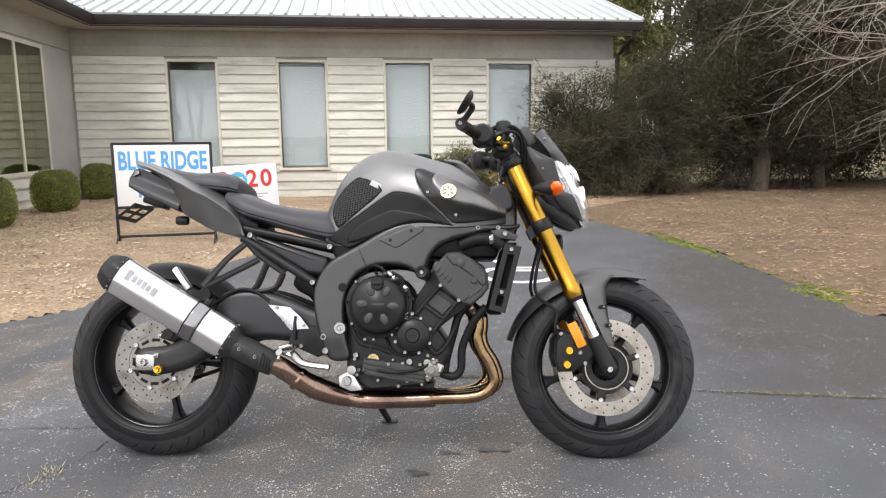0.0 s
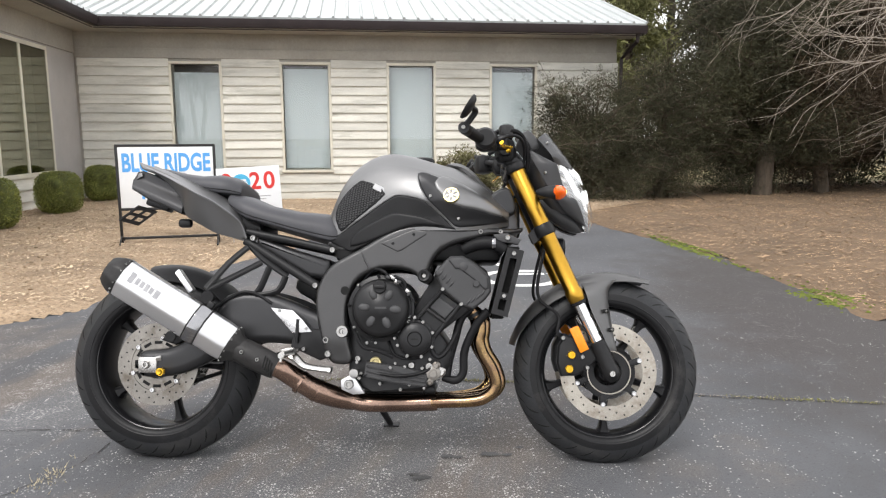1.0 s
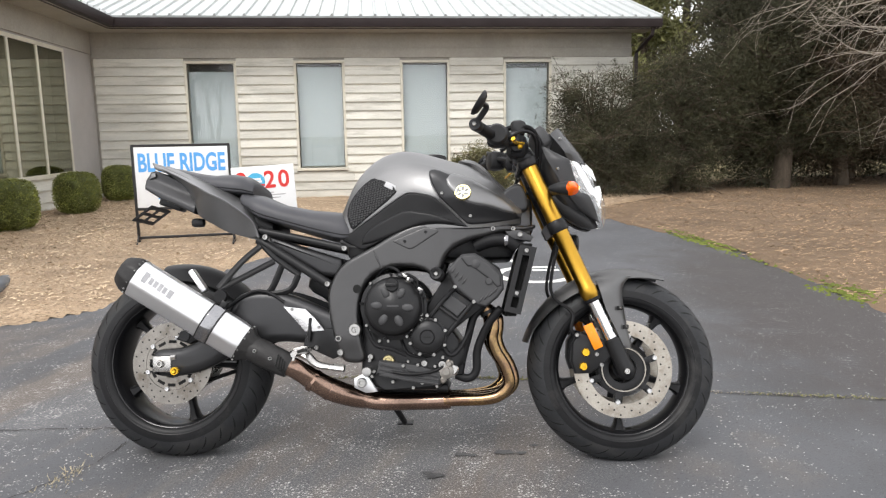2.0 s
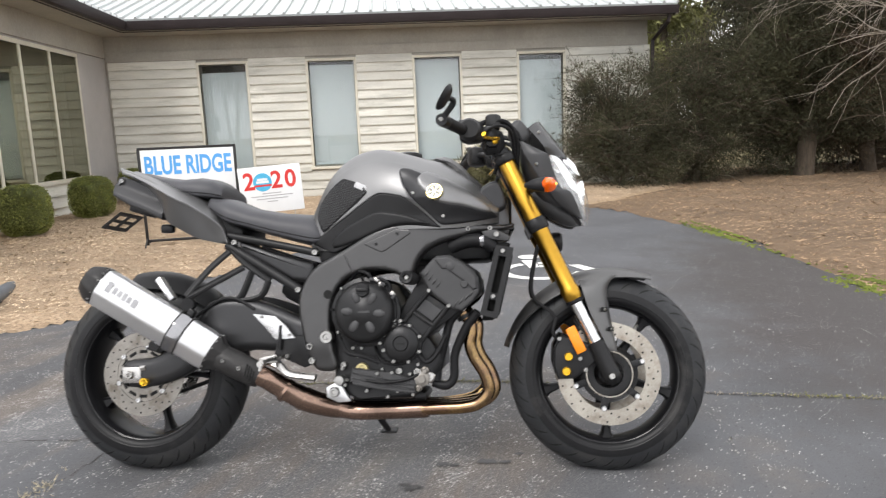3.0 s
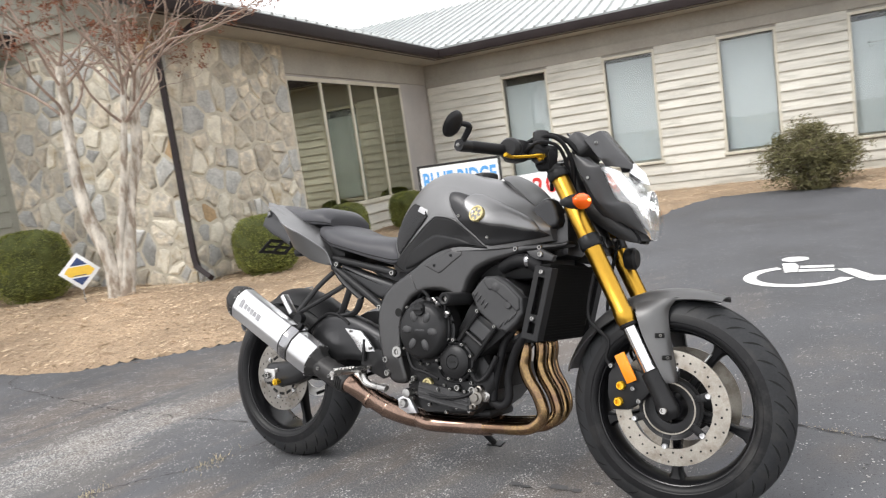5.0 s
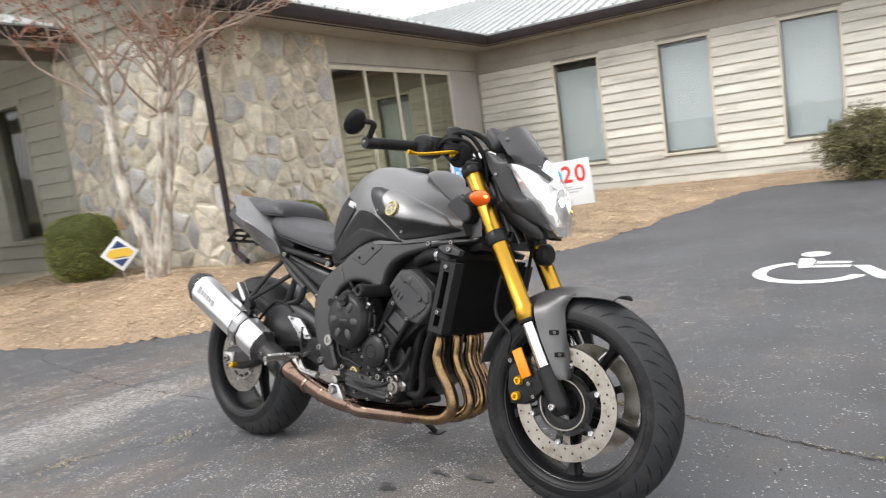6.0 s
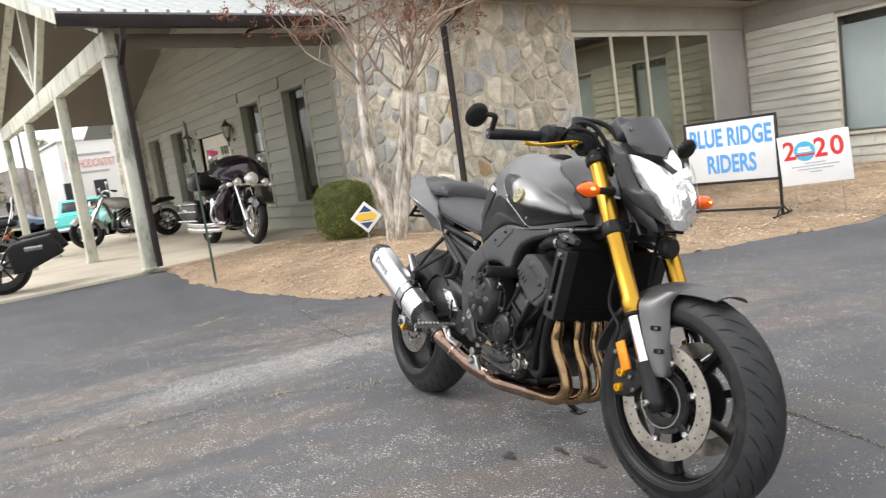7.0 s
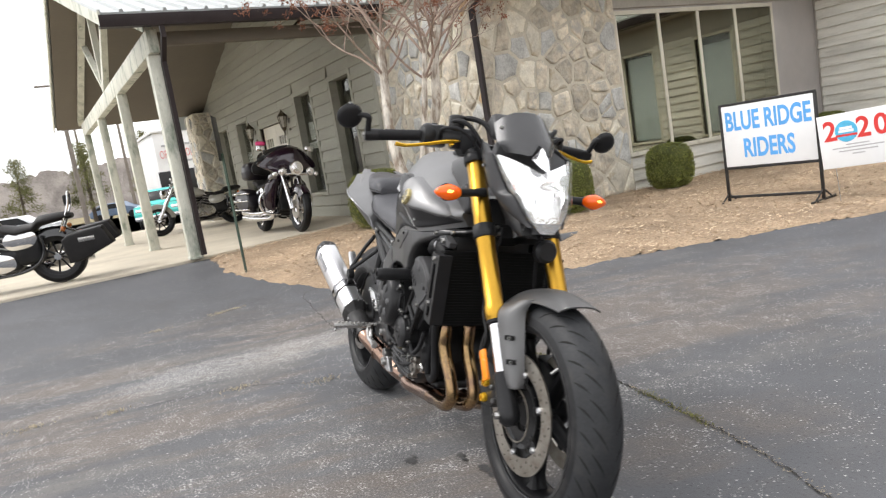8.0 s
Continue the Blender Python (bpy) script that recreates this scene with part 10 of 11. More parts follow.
    loft(bm, [[(x, math.cos(6.2832 * k / 12) * 0.030, z + math.sin(6.2832 * k / 12) * 0.014) for k in range(12)] for x, z in ((0.66, 0.905), (0.80, 0.962), (0.98, 0.984), (1.10, 0.985))])
    P("tank_console", bm, "chrome", tank, "chrome console along the tank")
    bm = bmesh.new()
    loft(bm, [[(x, math.cos(6.2832 * k / 20) * w, z + math.sin(6.2832 * k / 20) * h) for k in range(20)] for x, w, h, z in ((-0.26, 0.07, 0.03, 0.79), (-0.18, 0.12, 0.05, 0.80), (0.02, 0.145, 0.06, 0.79), (0.11, 0.145, 0.065, 0.78), (0.18, 0.165, 0.06, 0.72), (0.36, 0.18, 0.065, 0.70), (0.50, 0.14, 0.06, 0.74), (0.60, 0.07, 0.04, 0.79))])
    P("seat", bm, "leather", None, "stepped black leather seat")
    bm = bmesh.new()
    box(bm, (1.23, 0, 0.94), (0.10, 0.28, 0.05), 0.015, Matrix.Rotation(radians(-30), 4, "Y"))
    P("fork_clamp", bm, "chrome")
    for s in (-1, 1):
        bm = bmesh.new()
        tube(bm, [(1.20, s * 0.115, 0.98), (1.36, s * 0.115, 0.74), (1.62, s * 0.115, 0.335)], [0.034, 0.034, 0.034, 0.042, 0.040, 0.036], 14, 3)
        P("fork_leg", bm, "chrome", None, "chrome fork leg")
        bm = bmesh.new()
        tube(bm, [(1.20, s * 0.03, 1.0), (1.20, s * 0.18, 1.10), (1.10, s * 0.34, 1.10), (0.98, s * 0.42, 1.05)], 0.016, 10, 4)
        hb = P("handlebar", bm, "chrome")
        bm = bmesh.new()
        tube(bm, [(1.07, s * 0.37, 1.085), (0.97, s * 0.43, 1.045)], 0.022, 10, 1)
        P("grip", bm, "black_rubber", hb)
        bm = bmesh.new()
        tube(bm, [(1.14, s * 0.35, 1.07), (1.06, s * 0.43, 1.04)], 0.008, 8, 1)
        P("lever", bm, "chrome", hb)
        bm = bmesh.new()
        tube(bm, [(1.12, s * 0.32, 1.10), (1.14, s * 0.36, 1.22)], 0.007, 6, 1)
        P("mirror_stem", bm, "chrome", hb)
        bm = bmesh.new()
        box(bm, (1.13, s * 0.38, 1.25), (0.03, 0.13, 0.08), 0.014)
        P("mirror", bm, "chrome", hb)
        bm = bmesh.new()
        box(bm, (0.88, s * 0.26, 0.27), (0.28, 0.12, 0.022), 0.010)
        board = P("footboard", bm, "chrome")
        bm = bmesh.new()
        tube(bm, [(0.88, s * 0.12, 0.28), (0.88, s * 0.22, 0.26)], 0.016, 8, 1)
        P("bracket", bm, "steel", board)
        bm = bmesh.new()
        lathe(bm, [(0, 0.03), (0.028, 0.02), (0.034, -0.01), (0, -0.03)], (-0.16, s * 0.17, 0.66), "X", 16)
        P("turn_signal", bm, "signal_amber", None, "amber turn signal")
        if bags:
            bm = bmesh.new()
            prism(bm, [(-0.70, 0.42), (-0.30, 0.26), (-0.18, 0.26), (-0.14, 0.54), (-0.22, 0.60), (-0.60, 0.64)] if not tourer else [(-0.48, 0.44), (-0.30, 0.34), (0.14, 0.33), (0.24, 0.42), (0.22, 0.58), (0.10, 0.68), (-0.20, 0.71), (-0.46, 0.66), (-0.52, 0.55)], s * 0.15, s * (0.36 if not tourer else 0.33), 0.03 if not tourer else 0.05, "Y", 4)
            bag = P("saddlebag", bm, "leather" if not tourer else "bag_black", None, "black hard saddlebag")
            bm = bmesh.new()
            box(bm, (-0.42 if not tourer else -0.26, s * (0.363 if not tourer else 0.333), 0.52), (0.18, 0.006, 0.05), 0.002)
            P("bag_plate", bm, "steel", bag)
            if tourer:
                for z in (0.36, 0.50, 0.62):
                    bm = bmesh.new()
                    tube(bm, [(0.20, s * 0.30, z), (0.10, s * 0.365, z), (-0.46, s * 0.365, z), (-0.58, s * 0.20, z)], 0.012, 8, 4)
                    P("bag_rail", bm, "chrome", bag, "chrome rail round the saddlebag")
    lx, lz = (1.42, 0.88) if not tourer else (1.52, 0.93)
    k = 1.0 if not tourer else 1.08
    bm = bmesh.new()
    lathe(bm, [(0.088 * k, 0.045), (0.098 * k, 0.035), (0.098 * k, 0.0), (0.085 * k, -0.06), (0.045, -0.12), (0, -0.13)], (lx, 0, lz), "X", 28)
    lamp = P("headlamp", bm, "chrome", None, "round chrome headlamp")
    bm = bmesh.new()
    lathe(bm, [(0, 0.062), (0.05 * k, 0.058), (0.088 * k, 0.040), (0.088 * k, 0.03)], (lx, 0, lz), "X", 28)
    P("lens", bm, "lamp_reflector", lamp)
    if bags and not tourer:
        bm = bmesh.new()
        tube(bm, [(-0.10, -0.10, 0.62), (-0.24, -0.09, 0.90), (-0.27, -0.06, 1.06), (-0.27, 0.06, 1.06), (-0.24, 0.09, 0.90), (-0.10, 0.10, 0.62)], 0.012, 8, 5)
        bar = P("sissy_bar", bm, "chrome", None, "chrome backrest hoop")
        bm = bmesh.new()
        box(bm, (-0.235, 0, 0.98), (0.05, 0.17, 0.13), 0.022, None, 3)
        P("backrest_pad", bm, "leather", bar)
    if tourer:
        bm = bmesh.new()
        loft(bm, [[(x - 0.16 * math.cos(6.2832 * q / 28) ** 2, math.cos(6.2832 * q / 28) * w, z + math.sin(6.2832 * q / 28) * h * (1 - 0.55 * math.cos(6.2832 * q / 28) ** 2) - 0.05 * math.cos(6.2832 * q / 28) ** 2) for q in range(28)] for x, w, h, z in ((1.20, 0.40, 0.15, 1.08), (1.27, 0.45, 0.20, 1.06), (1.36, 0.44, 0.225, 1.045), (1.44, 0.36, 0.21, 1.02), (1.50, 0.22, 0.16, 0.985), (1.52, 0.12, 0.10, 0.95))])
        fair = P("fairing", bm, colour, None, "dark glossy batwing fairing")
        bm = bmesh.new()
        grid_sheet(bm, lambda u, v: (1.41 - 0.22 * v - 0.26 * abs(u - 0.5) ** 2 * 4, (u - 0.5) * (0.88 - 0.22 * v * v), 1.16 + 0.14 * v - 0.10 * (2 * abs(u - 0.5)) ** 2), 18, 8)
        thicken(bm, 0.005)
        P("windshield", bm, "smoke", fair, "low smoked windshield")
        bm = bmesh.new()
        tube(bm, [(1.50, -0.26, 0.87), (1.535, -0.12, 0.845), (1.54, 0.12, 0.845), (1.50, 0.26, 0.87)], 0.020, 10, 4)
        bar = P("lamp_bar", bm, "chrome", fair, "chrome bar that carries the lamps")
        for s in (-1, 1):
            bm = bmesh.new()
            lathe(bm, [(0.052, 0.03), (0.062, 0.02), (0.062, -0.01), (0.04, -0.06), (0, -0.07)], (1.53, s * 0.21, 0.885), "X", 22)
            P("spot_lamp", bm, "chrome", bar, "chrome auxiliary lamp")
            bm = bmesh.new()
            lathe(bm, [(0, 0.038), (0.03, 0.036), (0.052, 0.026)], (1.53, s * 0.21, 0.885), "X", 22)
            P("spot_lens", bm, "lamp_reflector", bar)
            bm = bmesh.new()
            lathe(bm, [(0, 0.04), (0.03, 0.03), (0.038, -0.01), (0.02, -0.04), (0, -0.045)], (1.50, s * 0.31, 0.85), "X", 18)
            P("front_signal", bm, "lamp_reflector", bar)
            bm = bmesh.new()
            tube(bm, [(1.04, s * 0.10, 0.28), (1.05, s * 0.32, 0.29), (1.05, s * 0.41, 0.42), (1.07, s * 0.36, 0.60), (1.06, s * 0.10, 0.66)], 0.019, 10, 5)
            P("crash_bar", bm, "chrome", None, "chrome engine guard")
            bm = bmesh.new()
            loft(bm, [[(x + 0.075 * math.cos(6.2832 * q / 16) * d, s * (y + w * math.sin(6.2832 * q / 16)), z) for q in range(16)] for x, y, w, z, d in ((1.02, 0.22, 0.05, 0.33, 0.6), (1.02, 0.24, 0.10, 0.40, 1), (1.04, 0.25, 0.11, 0.56, 1.1), (1.08, 0.22, 0.10, 0.72, 1), (1.11, 0.18, 0.05, 0.80, 0.6))])
            P("leg_fairing", bm, colour, None, "dark rounded lower leg fairing")
        bm = bmesh.new()
        loft(bm, [[(-0.24 + lx_ * math.copysign(abs(math.cos(6.2832 * q / 28)) ** 0.55, math.cos(6.2832 * q / 28)), wy * math.copysign(abs(math.sin(6.2832 * q / 28)) ** 0.55, math.sin(6.2832 * q / 28)), z + 0.03) for q in range(28)] for lx_, wy, z in ((0.16, 0.20, 0.82), (0.19, 0.235, 0.85), (0.21, 0.25, 0.94), (0.21, 0.25, 0.955), (0.205, 0.245, 0.96), (0.20, 0.24, 1.04), (0.16, 0.20, 1.10), (0.08, 0.12, 1.12))])
        trunk = P("tour_trunk", bm, "bag_black", None, "dark tour trunk behind the seat")
        bm = bmesh.new()
        dome(bm, [(-0.14, 0.96), (0.14, 0.96), (0.15, 1.12), (0, 1.17), (-0.15, 1.12)], -0.02, 0.03, 0.03, 4, 4)
        bmesh.ops.rotate(bm, cent=(0, 0, 0), matrix=Matrix.Rotation(radians(-90), 3, "Z"), verts=bm.verts)
        bmesh.ops.translate(bm, vec=(0.0, 0, -0.02), verts=bm.verts)
        P("backrest", bm, "leather", trunk)
        bm = bmesh.new()
        tube(bm, [(-0.42, 0.20, 0.98), (-0.44, 0.20, 1.45)], 0.003, 6, 1)
        P("aerial", bm, "steel", trunk)
        bm = bmesh.new()
        box(bm, (1.13, -0.38, 1.325), (0.05, 0.15, 0.06), 0.02)
        P("ribbon", bm, "pink", fair, "pink ribbon tied to the mirror")
        bm = bmesh.new()
        tube(bm, [(1.13, -0.38, 1.27), (1.13, -0.38, 1.31)], 0.008, 6, 1)
        P("ribbon_stem", bm, "black_rubber", fair)
    bm = bmesh.new()
    ang = math.tan(radians(-lean))
    side = 1 if ang >= 0 else -1
    tube(bm, [(0.75, side * 0.10, 0.24), (0.78, side * 0.22, 0.12), (0.80, side * 0.32, 0.32 * abs(ang) + 0.012)], 0.013, 8, 3)
    P("side_stand", bm, "chrome")
    bm = bmesh.new()
    box(bm, (-0.30, 0, 0.56), (0.06, 0.11, 0.07), 0.02)
    P("tail_lamp", bm, "tail_red", None, "red tail lamp on the fender")
    return t


def on_slab(x, y, yaw):
    return Matrix.Translation((x, y, 0.207)) @ Euler((0, 0, radians(yaw))).to_matrix().to_4x4()


cruiser("touring_motorcycle", on_slab(-9.22, 4.61, 1.5), "dark maroon touring motorcycle with fairing and trunk, parked on the porch", "maroon", True, True, -8)
cruiser("cruiser_motorcycle", on_slab(-14.03, 5.42, -91.0), "silver and black cruiser motorcycle parked at the porch end", "silver_paint", False, False, 8)
cruiser("cruiser_motorcycle", on_slab(-7.49, 1.53, -106.0), "black cruiser motorcycle with square hard saddlebags on the slab edge", "gloss_black", False, True, -5)


def pickup():
    t = thing("pickup_truck", pose(-25.6, 6.15, lot_height(-26, 6) - 0.005, 0, 0, -22) @ Matrix.Scale(0.90, 4), "turquoise pick-up truck parked beyond the porch", "pick-up truck")
    bm = bmesh.new()
    prism(bm, [(-2.3, 0.50), (2.35, 0.50), (2.42, 0.72), (2.30, 1.02), (1.15, 1.10), (-2.35, 1.08)], -0.88, 0.88, 0.06, "Y", 3)
    body = part("body", bm, M["turquoise"], t)
    bm = bmesh.new()
    prism(bm, [(1.10, 1.08), (0.55, 1.62), (-0.55, 1.64), (-0.85, 1.08)], -0.78, 0.78, 0.06, "Y", 3)
    cab = part("cab", bm, M["turquoise"], t)
    for s in (-1, 1):
        bm = bmesh.new()
        prism(bm, [(0.90, 1.14), (0.50, 1.55), (-0.50, 1.56), (-0.70, 1.14)], s * 0.77, s * 0.786, 0)
        part("side_window", bm, M["smoke"], cab)
        bm = bmesh.new()
        box(bm, (2.36, s * 0.66, 0.84), (0.06, 0.28, 0.16), 0.02)
        part("headlight", bm, M["lamp_reflector"], body)
    bm = bmesh.new()
    box(bm, (0.84, 0, 1.36), (0.02, 1.26, 0.50), 0.005, Matrix.Rotation(radians(-45), 4, "Y"))
    part("windscreen", bm, M["smoke"], cab)
    for x in (1.45, -1.45):
        for s in (-1, 1):
            bm = bmesh.new()
            lathe(bm, [(0.20, s * 0.90), (0.32, s * 0.90), (0.36, s * 0.86), (0.36, s * 0.70), (0.20, s * 0.68)], (x, 0, 0.36), "Y", 28, True)
            w = part("wheel", bm, M["tyre"], t)
            bm = bmesh.new()
            lathe(bm, [(0, s * 0.88), (0.15, s * 0.87), (0.21, s * 0.89), (0.21, s * 0.72)], (x, 0, 0.36), "Y", 24)
            part("rim", bm, M["steel"], w)
    bm = bmesh.new()
    box(bm, (2.42, 0, 0.55), (0.10, 1.7, 0.16), 0.03)
    part("bumper", bm, M["chrome"], body)


pickup()


def far_office():
    t = thing("far_office_building", pose(-60, 14.6, -0.06), "pale office building with red lettering across the road", "building")
    bm = bmesh.new()
    box(bm, (-4, 2.9, 3.2), (8.0, 11.0, 6.4), 0.02)
    wall = part("wall", bm, M["far_wall"], t)
    bm = bmesh.new()
    box(bm, (-4, 2.9, 6.5), (8.3, 11.3, 0.2), 0.03)
    part("roof", bm, M["far_wall"], t)
    for y in (-2.2, 0.0, 3.4, 5.6):
        bm = bmesh.new()
        box(bm, (0.02, y, 2.1), (0.10, 1.0, 2.2), 0.02)
        w = part("window", bm, M["smoke"], t)
    ob = lettering("ORTHODONTIST", 0.95, M["far_sign_red"], "red_lettering", wall, Matrix.Translation((0.05, -0.45, 4.55)) @ Euler((0, 0, radians(90))).to_matrix().to_4x4(), 0.01)
    ys = [v.co.y for v in ob.data.vertices]
    k = 3.7 / (max(ys) - min(ys))
    ob.data.transform(Matrix.Translation((0, -0.45, 0)) @ Matrix.Diagonal((1, k, 1, 1)) @ Matrix.Translation((0, 0.45, 0)))
    for z, w in ((5.3, 3.2), (3.9, 2.6)):
        bm = bmesh.new()
        box(bm, (0.03, -0.45, z), (0.04, w, 0.16), 0)
        part("sign_bar", bm, M["ink_grey"], wall, "", 0)


far_office()
for x, y, h in ((-48, 5.0, 9.5), (-70, 11.0, 10.0), (-80, 8.2, 10.0)):
    t = thing("utility_pole", pose(x, y, -0.06), "grey wooden utility pole in the distance", "utility pole", "utility poles")
    bm = bmesh.new()
    tube(bm, [(0, 0, 0), (0, 0, h)], [0.16, 0.11], 10, 2)
    part("pole", bm, M["wood_pole"], t)
    bm = bmesh.new()
    box(bm, (0, 0, h - 0.5), (0.12, 2.4, 0.12), 0.01)
    part("cross_arm", bm, M["wood_pole"], t)


def far_car(x, y, yaw, mat, label):
    t = thing("parked_car", pose(x, y, lot_height(x, y) - 0.005, 0, 0, yaw), label, "car", "cars in the far lot")
    bm = bmesh.new()
    prism(bm, [(-2.1, 0.35), (2.1, 0.35), (2.15, 0.75), (1.0, 0.90), (0.4, 1.38), (-1.1, 1.40), (-1.9, 0.92), (-2.15, 0.80)], -0.85, 0.85, 0.08, "Y", 3)
    b = part("body", bm, M[mat], t)
    for s in (-1, 1):
        bm = bmesh.new()
        prism(bm, [(0.9, 0.92), (0.38, 1.30), (-1.05, 1.32), (-1.65, 0.94)], s * 0.845, s * 0.858, 0)
        part("side_window", bm, M["smoke"], b)
        for q in (-1.3, 1.35):
            bm = bmesh.new()
            lathe(bm, [(0, s * 0.86), (0.20, s * 0.86), (0.32, s * 0.84), (0.32, s * 0.66), (0, s * 0.64)], (q, 0, 0.32), "Y", 22)
            part("wheel", bm, M["tyre"], t)


far_car(-42, 1.2, 70, "board_white", "white car parked in the far lot")
far_car(-46, -3.4, 80, "silver_paint", "silver car parked in the far lot")
far_car(-62, 8.6, 60, "far_blue", "blue car parked in the far lot")

# ---- lap boards and stones, piece by piece ----


def lap_mesh(length, height, axis):
    """One lap board, thicker at its lower edge, centred on its length."""
    bm = bmesh.new()
    prof = [(0.0, 0.0), (-0.036, 0.0), (-0.038, 0.007), (-0.008, height + 0.012), (0.0, height + 0.012)]
    ends = []
    for u in (-length / 2, length / 2):
        ends.append([bm.verts.new((u, d, z) if axis == "x" else (-d, u, z)) for d, z in prof])
    skin(bm, ends)
    bmesh.ops.recalc_face_normals(bm, faces=bm.faces)
    me = bpy.data.meshes.new("lap_board")
    bm.to_mesh(me)
    bm.free()
    return me


LAPS = {}


def lap_board(u0, u1, z, height, at, axis, material, parent):
    key = (round(u1 - u0, 3), height, axis, material)
    if key not in LAPS:
        LAPS[key] = lap_mesh(u1 - u0, height, axis)
        LAPS[key].materials.append(M[material])
    ob = new("lap_board", LAPS[key])
    ob.parent = parent
    ob.location = at((u0 + u1) / 2, -0.003, z)


def clad(at, axis, u0, u1, z0, z1, height, holes, material, parent, seed, longest=3.6):
    """Boards up a wall, cut round its openings."""
    rng = random.Random(seed)
    z = z0
    while z < z1 - 0.02:
        spans = [(u0, u1)]
        for a, b, lo, hi in holes:
            if z + height > lo + 0.01 and z < hi - 0.01:
                spans = [p for s in spans for p in ((s[0], min(s[1], a)), (max(s[0], b), s[1])) if p[1] - p[0] > 0.03]
        for a, b in spans:
            while b - a > longest:
                cut = a + round(rng.uniform(0.4, 0.9) * longest, 1)
                lap_board(a, cut - 0.003, z, height, at, axis, material, parent)
                a = cut
            lap_board(a, b, z, height, at, axis, material, parent)
        z += height


RIM = 0.046
clad(on_north, "x", WEST + 0.05, 4.72, 0.150, 2.385, 0.150, [(a - RIM, b + RIM, c - RIM, d + RIM) for a, b, c, d in N_WINDOWS], "siding", wall_north, 1)
clad(on_west, "y", 8.14, 11.55, 0.06, 0.54, 0.160, [], "siding", wall_west, 2)
clad(on_entry, "x", -16.6, -7.125, 0.21, 2.99, 0.192, [(a - 0.075, b + 0.075, c - 0.075, d + 0.075) for a, b, c, d in E_WINDOWS] + [(E_DOOR[0] - 0.095, E_DOOR[1] + 0.095, 0.0, E_DOOR[3] + 0.095)], "entry_siding", wall_entry, 3, 2.9)
for k in range(12):
    z = 3.0 + 0.192 * k
    half = (5.55 - z - 0.2) / (2.55 / 7.74)
    if half > 0.4:
        lap_board(max(-16.6, -12.15 - half), -12.0, z, 0.192, on_entry, "x", "entry_siding", wall_gable)
        lap_board(-12.0, min(WEST + 0.0, -12.15 + half), z, 0.192, on_entry, "x", "entry_siding", wall_gable)


def clip_cell(poly, px, py, qx, qy):
    """The part of a polygon nearer to p than to q."""
    mx, my, nx, ny = (px + qx) / 2, (py + qy) / 2, qx - px, qy - py
    outp = []
    for (x0, y0), (x1, y1) in zip(poly, poly[1:] + poly[:1]):
        d0, d1 = (x0 - mx) * nx + (y0 - my) * ny, (x1 - mx) * nx + (y1 - my) * ny
        if d0 <= 0:
            outp.append((x0, y0))
        if d0 * d1 < 0:
            t = d0 / (d0 - d1)
            outp.append((x0 + (x1 - x0) * t, y0 + (y1 - y0) * t))
    return outp


def slant(dx, dz, where):
    """A distance that is short along a slanting grain, so that stones come out long and angular."""
    a = 1.15 + 0.75 * math.sin(where * 1.9)
    u, v = dx * math.cos(a) + dz * math.sin(a), -dx * math.sin(a) + dz * math.cos(a)
    return math.hypot(u * 0.58, v * 1.45)


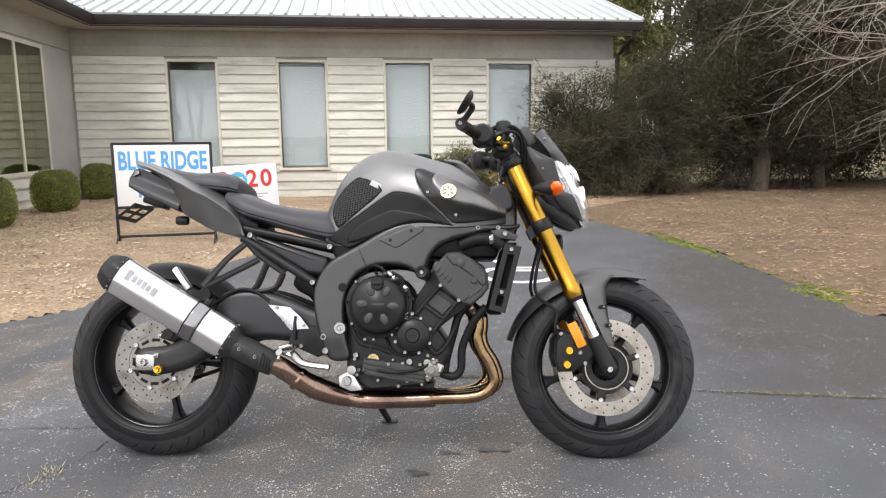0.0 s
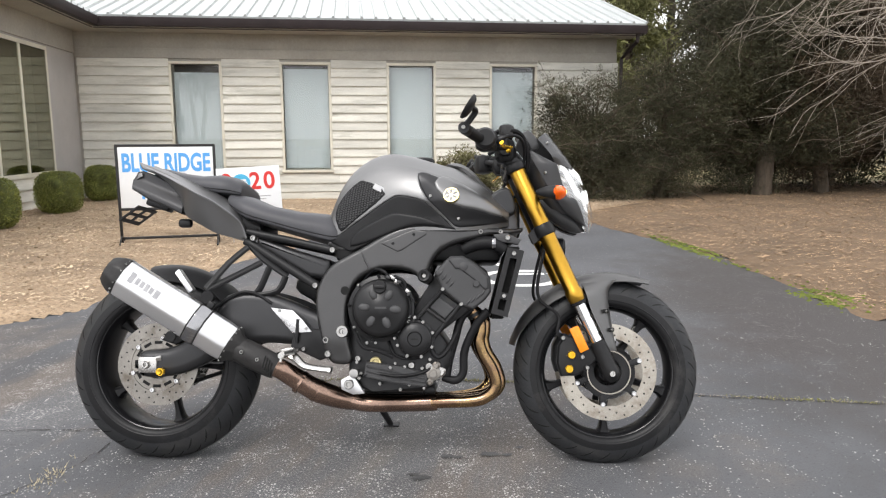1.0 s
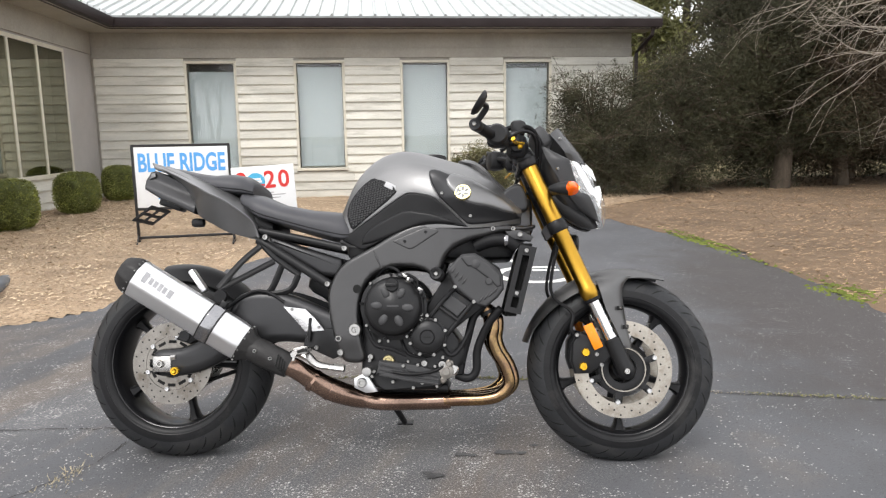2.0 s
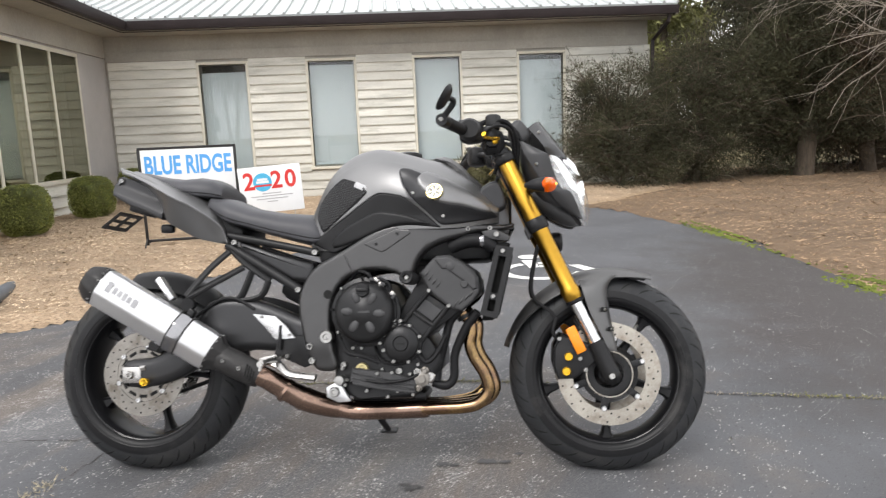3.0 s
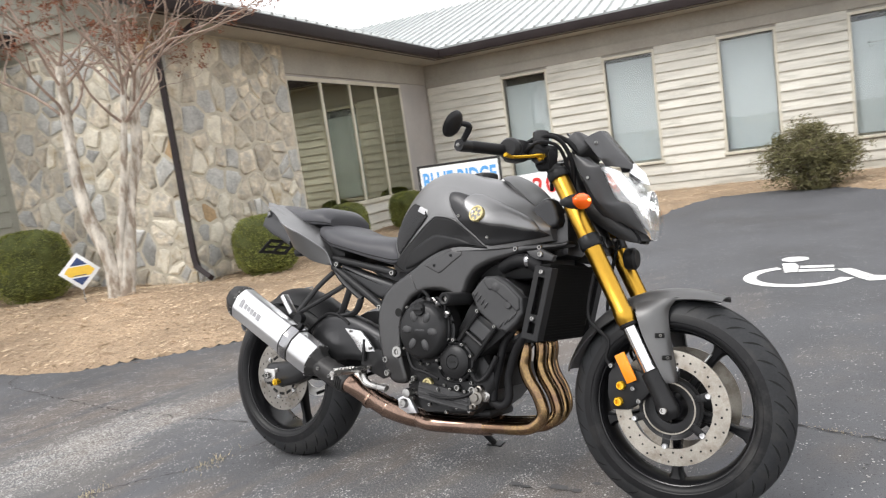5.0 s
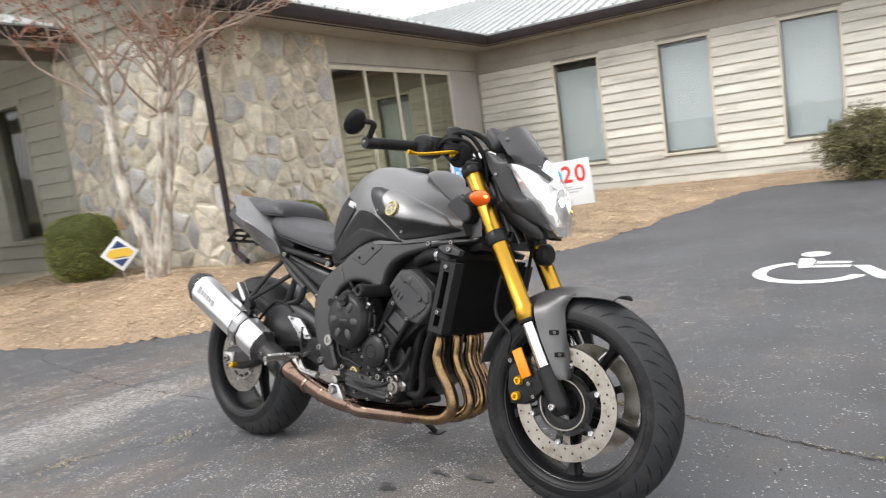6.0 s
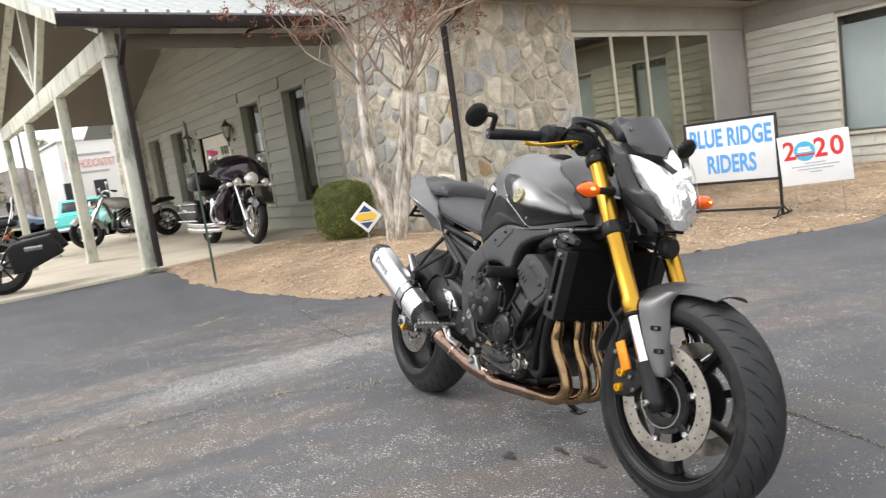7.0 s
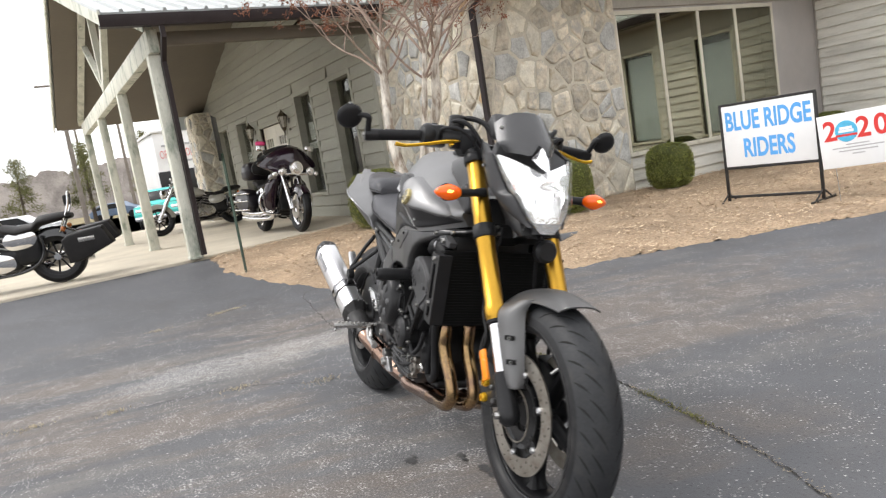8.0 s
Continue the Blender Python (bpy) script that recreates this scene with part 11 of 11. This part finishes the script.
def stonework(u0, u1, z0, z1, at, parent, seed, spacing=0.34):
    """Irregular field stones, each with its own outline, set proud of the mortar."""
    rng = random.Random(seed)
    pts = []
    tries = 0
    while tries < 6000:
        tries += 1
        p = (rng.uniform(u0, u1), rng.uniform(z0, z1))
        s = spacing * (0.36 + 1.05 * abs(noise.noise(Vector((p[0] * 1.3, p[1] * 1.3, seed)))) * 1.6)
        if all(slant(p[0] - q[0], p[1] - q[1], p[0] + p[1]) > min(s, q[2]) for q in pts):
            pts.append((*p, s))
    pts.sort()
    for i, (x, z, _) in enumerate(pts):
        cell = [(u0, z0), (u1, z0), (u1, z1), (u0, z1)]
        for j, (a, b, _) in enumerate(pts):
            if i != j and math.hypot(a - x, b - z) < 1.5:
                cell = clip_cell(cell, x, z, a, b)
                if len(cell) < 3:
                    break
        if len(cell) < 3:
            continue
        cx, cz = sum(p[0] for p in cell) / len(cell), sum(p[1] for p in cell) / len(cell)
        fine = []
        for (a, b), (c, d) in zip(cell, cell[1:] + cell[:1]):
            ln = math.hypot(c - a, d - b)
            for t in ((0.06, 0.5, 0.94) if ln > 0.10 else (0.5,)):
                px, pz = a + (c - a) * t, b + (d - b) * t
                k = 1 - 0.013 / max(0.05, math.hypot(px - cx, pz - cz)) - rng.uniform(0, 0.10)
                fine.append((cx + (px - cx) * k, cz + (pz - cz) * k))
        if len(fine) < 4:
            continue
        n, out_ = len(fine), rng.uniform(0.006, 0.030)
        tx, tz = rng.uniform(-0.24, 0.24), rng.uniform(-0.24, 0.24)
        verts = []
        for k, h in ((1.0, -0.2), (0.955, 0.5), (0.86, 0.9), (0.45, 1.05)):
            for px, pz in fine:
                qx, qz = cx + (px - cx) * k, cz + (pz - cz) * k
                verts.append(Vector(at(qx, -h * out_ - (h > 0.9) * (tx * (qx - cx) + tz * (qz - cz)) * 0.5 - rng.uniform(0, 0.007) * (h > 0.9), qz)))
        c0 = Vector(at(cx, -out_, cz))
        verts = [v - c0 for v in verts]
        faces = [(r * n + k, r * n + (k + 1) % n, (r + 1) * n + (k + 1) % n, (r + 1) * n + k) for r in range(3) for k in range(n)] + [tuple(3 * n + k for k in range(n))]
        mat = rng.choices(("stone", "stone_grey", "stone_pale", "stone_rust"), (5, 3.0, 2.2, 0.2))[0]
        ob = raw_mesh("stone", verts, faces, M[mat], parent)
        ob.location = c0
        ob.data.shade_smooth()
        ob.data.set_sharp_from_angle(angle=radians(24))


bm = bmesh.new()
box(bm, (-5.71, ENTRY - 0.02, 1.45), (2.60, 0.034, 2.72), 0)
stone_south = part("wall_stone_south", bm, M["mortar"], None, "field stone facing set in mortar beside the entrance", 0, "structure")
bm = bmesh.new()
box(bm, (WEST + 0.02, 7.06, 1.45), (0.034, 2.16, 2.72), 0)
stone_east = part("wall_stone_east", bm, M["mortar"], None, "field stone facing set in mortar beside the wide window", 0, "structure")
stonework(-7.0, WEST + 0.04, 0.10, 2.80, lambda u, d, z: (u, ENTRY - 0.037 + d, z), stone_south, 5)
stonework(ENTRY - 0.04, 8.13, 0.10, 2.80, lambda u, d, z: (WEST + 0.037 - d, u, z), stone_east, 6)
bm = bmesh.new()
box(bm, (-17.2, 5.9, 1.55), (0.9, 0.7, 2.95), 0.02)
pier = part("stone_pier", bm, M["mortar"], None, "field stone pier at the far end of the porch", 0, "structure")
stonework(5.56, 6.24, 0.2, 3.0, lambda u, d, z: (-16.748 - d, u, z), pier, 7, 0.30)
stonework(-17.64, -16.76, 0.2, 3.0, lambda u, d, z: (u, 5.548 + d, z), pier, 8, 0.30)
